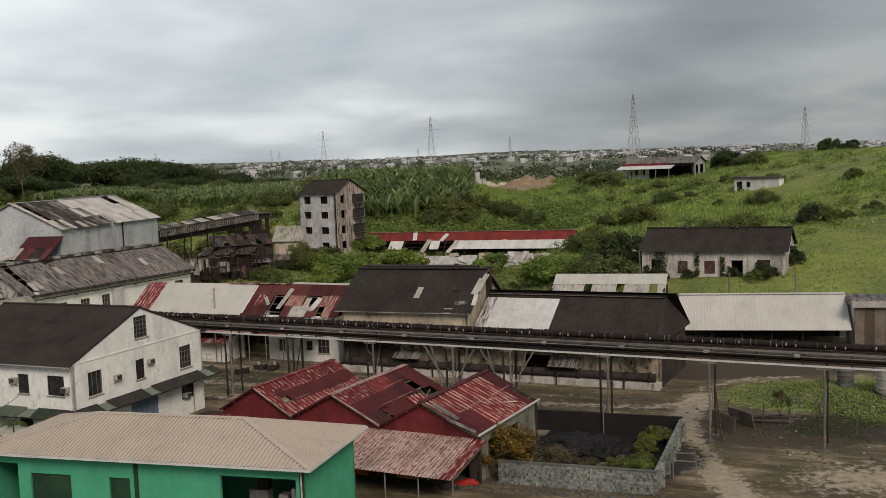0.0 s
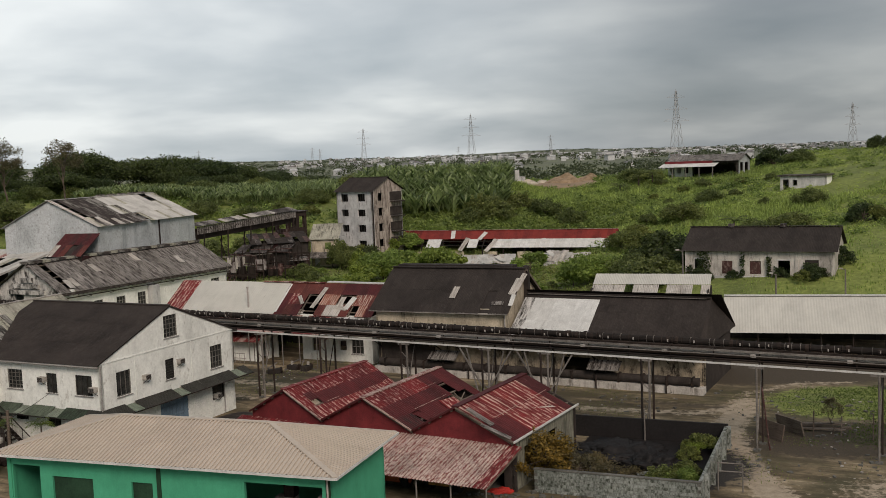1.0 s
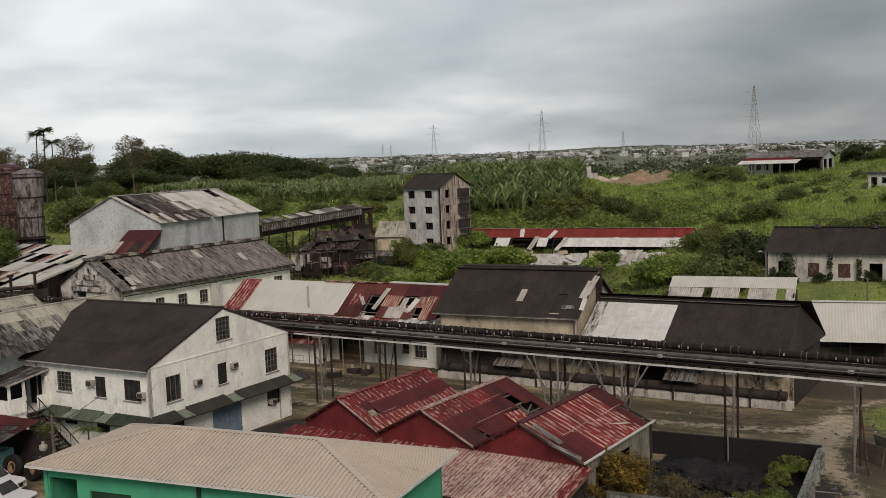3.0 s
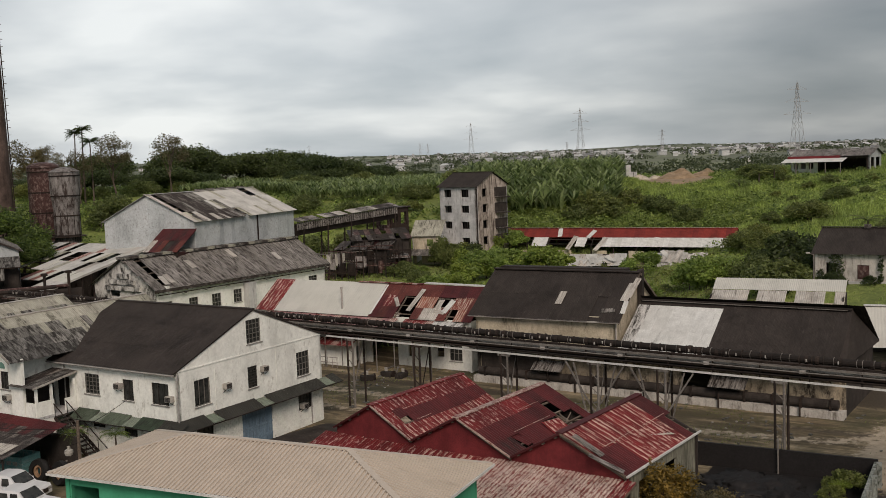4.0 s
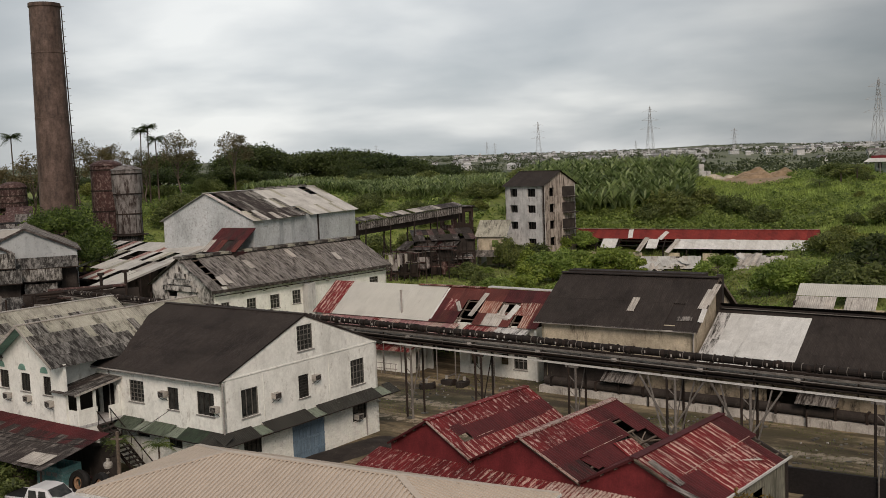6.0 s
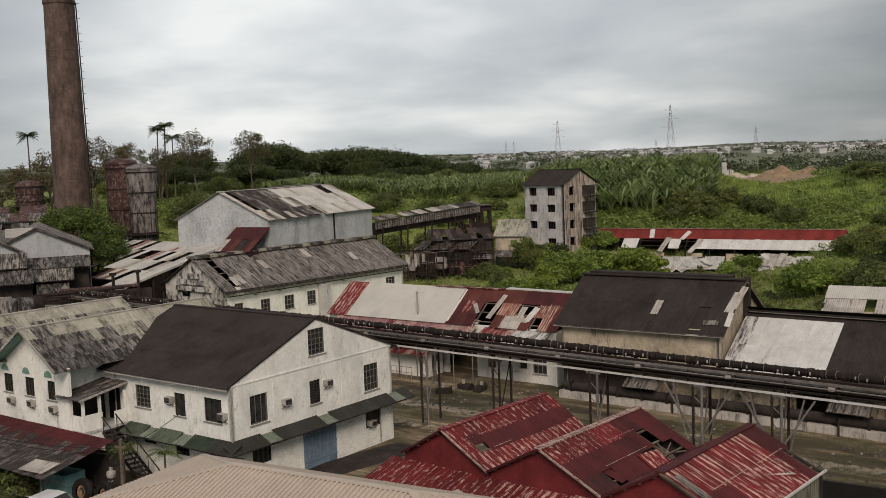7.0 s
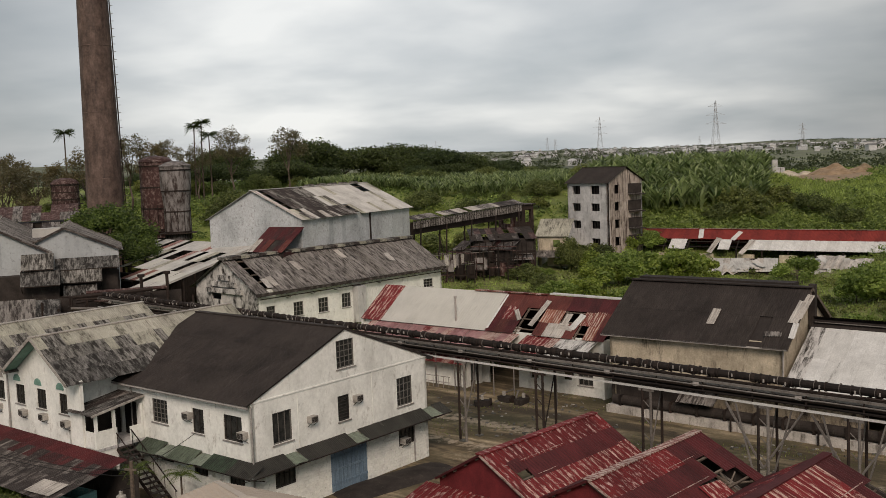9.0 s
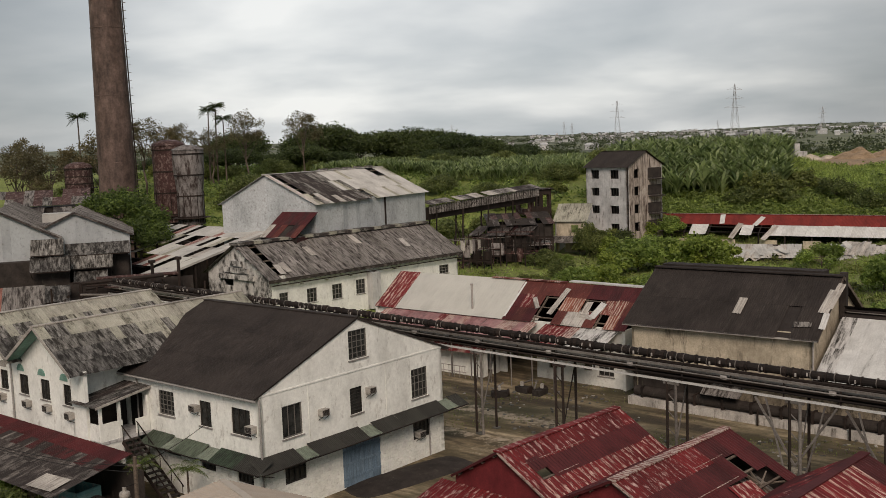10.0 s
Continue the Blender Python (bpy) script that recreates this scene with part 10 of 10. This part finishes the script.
drum_tank(33.5, 83.4, 0.66, 1.25, "mortar", "grey concrete cistern beside the shed")
drum_tank(35.6, 79.9, 0.95, 2.6, "pale_pipe", "pale ribbed water tank")

# ---------------------------------------------------------------- car park corner


def pickup(m, label):
    t = thing("pickup_truck", m, label, "car", "parked pickups")
    L, W = 5.2, 1.8

    def loft(sections):
        bm = bmesh.new()
        rings = []
        for x, hw, z0, z1, tap in sections:
            rings.append([bm.verts.new(p) for p in ((x, -hw, z0), (x, -hw, (z0 + z1) / 2), (x, -hw * tap, z1), (x, hw * tap, z1), (x, hw, (z0 + z1) / 2), (x, hw, z0))])
        for a, b in zip(rings, rings[1:]):
            for i in range(6):
                bm.faces.new((a[i], a[(i + 1) % 6], b[(i + 1) % 6], b[i]))
        bm.faces.new(rings[0][::-1])
        bm.faces.new(rings[-1])
        return bm

    body = part("body", loft([(0, 0.78, 0.5, 0.9, 0.92), (0.15, 0.86, 0.4, 1.02, 0.94), (1.3, 0.9, 0.38, 1.1, 0.96), (3.3, 0.9, 0.38, 1.12, 0.98), (5.1, 0.88, 0.42, 1.12, 0.98), (5.2, 0.86, 0.5, 1.08, 0.98)]), "car_white", t)
    part("cab", loft([(1.2, 0.84, 1.08, 1.12, 0.98), (1.85, 0.82, 1.08, 1.72, 0.84), (2.4, 0.82, 1.08, 1.78, 0.84), (3.2, 0.82, 1.08, 1.74, 0.84), (3.45, 0.82, 1.08, 1.14, 0.98)]), "car_white", t)
    for s in (-1, 1):
        for a, b in ((1.75, 2.35), (2.45, 3.1)):
            bm = bmesh.new()
            bm.faces.new([bm.verts.new(p) for p in ((a, s * 0.862, 1.17), (b, s * 0.862, 1.17), (b, s * 0.79, 1.63), (a + 0.12, s * 0.79, 1.63))])
            part("side_window", bm, "glass", t)
        for xx in (0.95, 4.15):
            w = part("wheel", tube_bm((xx, s * 0.72, 0.36), (xx, s * 0.93, 0.36), 0.36, 20), "rubber", t)
            part("rim", tube_bm((xx, s * 0.92, 0.36), (xx, s * 0.945, 0.36), 0.2, 14), "grey_steel", w)
        part("mirror", box_bm(1.55, 1.75, s * 0.95 - 0.08, s * 0.95 + 0.08, 1.12, 1.28), "car_white", t)
        part("headlight", box_bm(-0.02, 0.1, s * 0.62 - 0.16, s * 0.62 + 0.16, 0.72, 0.9), "frame", t)
    bm = bmesh.new()
    bm.faces.new([bm.verts.new(p) for p in ((1.25, -0.74, 1.2), (1.25, 0.74, 1.2), (1.78, 0.64, 1.71), (1.78, -0.64, 1.71))])
    part("windscreen", bm, "glass", t)
    part("load_bed", box_bm(3.55, 5.1, -0.72, 0.72, 1.125, 1.14), "rubber", t)
    part("grille", box_bm(-0.03, 0.02, -0.42, 0.42, 0.6, 0.85), "dark_steel", t)


pickup(pose(-33.2, 64.9, 0, 0, 0, 170), "white double-cab pickup parked by the store")
pickup(pose(-31.0, 62.2, 0, 0, 0, 170), "white double-cab pickup parked beside the green store")


def bin_skip():
    t = thing("painted_bin", pose(-38.8, 69.0, 0, 0, 0, -15), "turquoise painted steel skip with worn lettering bars", "skip")
    for a in (box_bm(0, 2.2, 0, 0.08, 0.2, 1.7), box_bm(0, 2.2, 1.5, 1.58, 0.2, 1.7), box_bm(0, 0.08, 0.08, 1.5, 0.2, 1.7), box_bm(2.12, 2.2, 0.08, 1.5, 0.2, 1.7)):
        part("side", a, "turquoise", t)
    part("floor", box_bm(0, 2.2, 0, 1.58, 0.1, 0.2), "dark_steel", t)
    for i in range(3):
        part("lettering_bar", box_bm(0.3 + i * 0.55, 0.7 + i * 0.55, -0.012, -0.003, 1.15, 1.4), "frame", t)


M["turquoise"] = weathered("turquoise_paint", [(0.14, 0.33, 0.33), (0.2, 0.4, 0.39)], (0.45, 0.46, 0.44), 0.5, 0.66)
bin_skip()


def tyre(m):
    t = thing("big_tyre", m, "large worn tyre with a rusty rim", "tyre", "tyres by the wall")
    part("tread", revolve_bm([(0.42, -0.2), (0.75, -0.22), (0.82, 0), (0.75, 0.22), (0.42, 0.2)], 24, False), "rubber", t)
    part("rim", revolve_bm([(0.42, -0.1), (0.42, 0.1), (0.25, 0.12), (0.25, -0.1)], 24, False), "rim_tan", t)


M["rim_tan"] = weathered("tan_rusted_rim", [(0.36, 0.22, 0.13), (0.4, 0.26, 0.16)], (0.12, 0.06, 0.04), 0.5, 0.7)
tyre(pose(-35.6, 68.6, 0.8, 80, 0, -20))
tyre(pose(-33.9, 68.2, 0.8, 78, 0, -30))
tyre(pose(-39.6, 67.4, 0.4, 25, 10, 0))


def junk_pile():
    rnd = random.Random(17)
    for i in range(16):
        m = pose(-34.5 + rnd.uniform(-2.5, 3.5), 69.6 + rnd.uniform(-1, 1.4), 0.2, rnd.uniform(-20, 20), rnd.uniform(-20, 20), rnd.uniform(0, 180))
        if i % 2:
            ob = part("scrap_bar", tube_bm((0, 0, 0), (rnd.uniform(0.8, 2), 0, rnd.uniform(0, 0.8)), 0.06), rnd.choice(("dark_steel", "grey_steel", "rust_metal")), None, m=m)
        else:
            ob = part("scrap_box", box_bm(0, rnd.uniform(0.4, 1), 0, rnd.uniform(0.3, 0.7), 0, rnd.uniform(0.3, 0.8)), rnd.choice(("dark_steel", "rust_metal", "wood")), None, m=m)
        tagged(ob, "rusting scrap thrown down by the lean-to", "scrap", "scrap heap")


junk_pile()


def globe_lamp():
    t = thing("globe_lamp", pose(-31.5, 66.2, 0), "white dome lamp on a short arm and post", "lamp")
    part("post", tube_bm((0, 0, 0), (0, 0, 3.4), 0.05), "dark_steel", t)
    part("arm", beam_bm((0, 0, 3.35), (-0.3, -0.5, 3.35), 0.05, 0.05), "dark_steel", t)
    part("dome", revolve_bm([(0.05, 2.7), (0.22, 2.76), (0.27, 2.92), (0.24, 3.08), (0.1, 3.15), (0.1, 3.32)], 18), "ac_white", t, m=pose(-0.3, -0.5, 0))


globe_lamp()


def utility_pole(x, y, h):
    t = thing("service_pole", pose(x, y, terrain(x, y)), "weathered wooden service pole with a crossarm", "pole")
    part("pole", tube_bm((0, 0, -0.3), (0.05, 0, h), 0.14, 8, 0.1), "wood", t)
    part("crossarm", box_bm(-0.35, 0.35, -0.05, 0.05, h - 0.5, h - 0.4), "wood", t)


utility_pole(-31.2, 65.8, 4.9)


def wires():
    """Sagging service cables near the house."""
    ends = (((-31.2, 65.8, 4.4), (-48.0, 71.0, 4.2)), ((-31.2, 65.8, 4.1), (-48.0, 72.0, 3.6)), ((-31.2, 65.8, 4.3), (-30.6, 78.6, 6.1)))
    for a, b in ends:
        cu = bpy.data.curves.new("cable", "CURVE")
        cu.dimensions, cu.bevel_depth, cu.bevel_resolution = "3D", 0.018, 1
        sp = cu.splines.new("POLY")
        sp.points.add(12)
        a, b = Vector(a), Vector(b)
        for i in range(13):
            f = i / 12
            p = a.lerp(b, f) - Vector((0, 0, 0.5 * 4 * f * (1 - f)))
            sp.points[i].co = (*p, 1)
        cu.materials.append(M["rubber"])
        tagged(new("cable", cu), "thin black sagging service cable", "cable", "service cables")


wires()
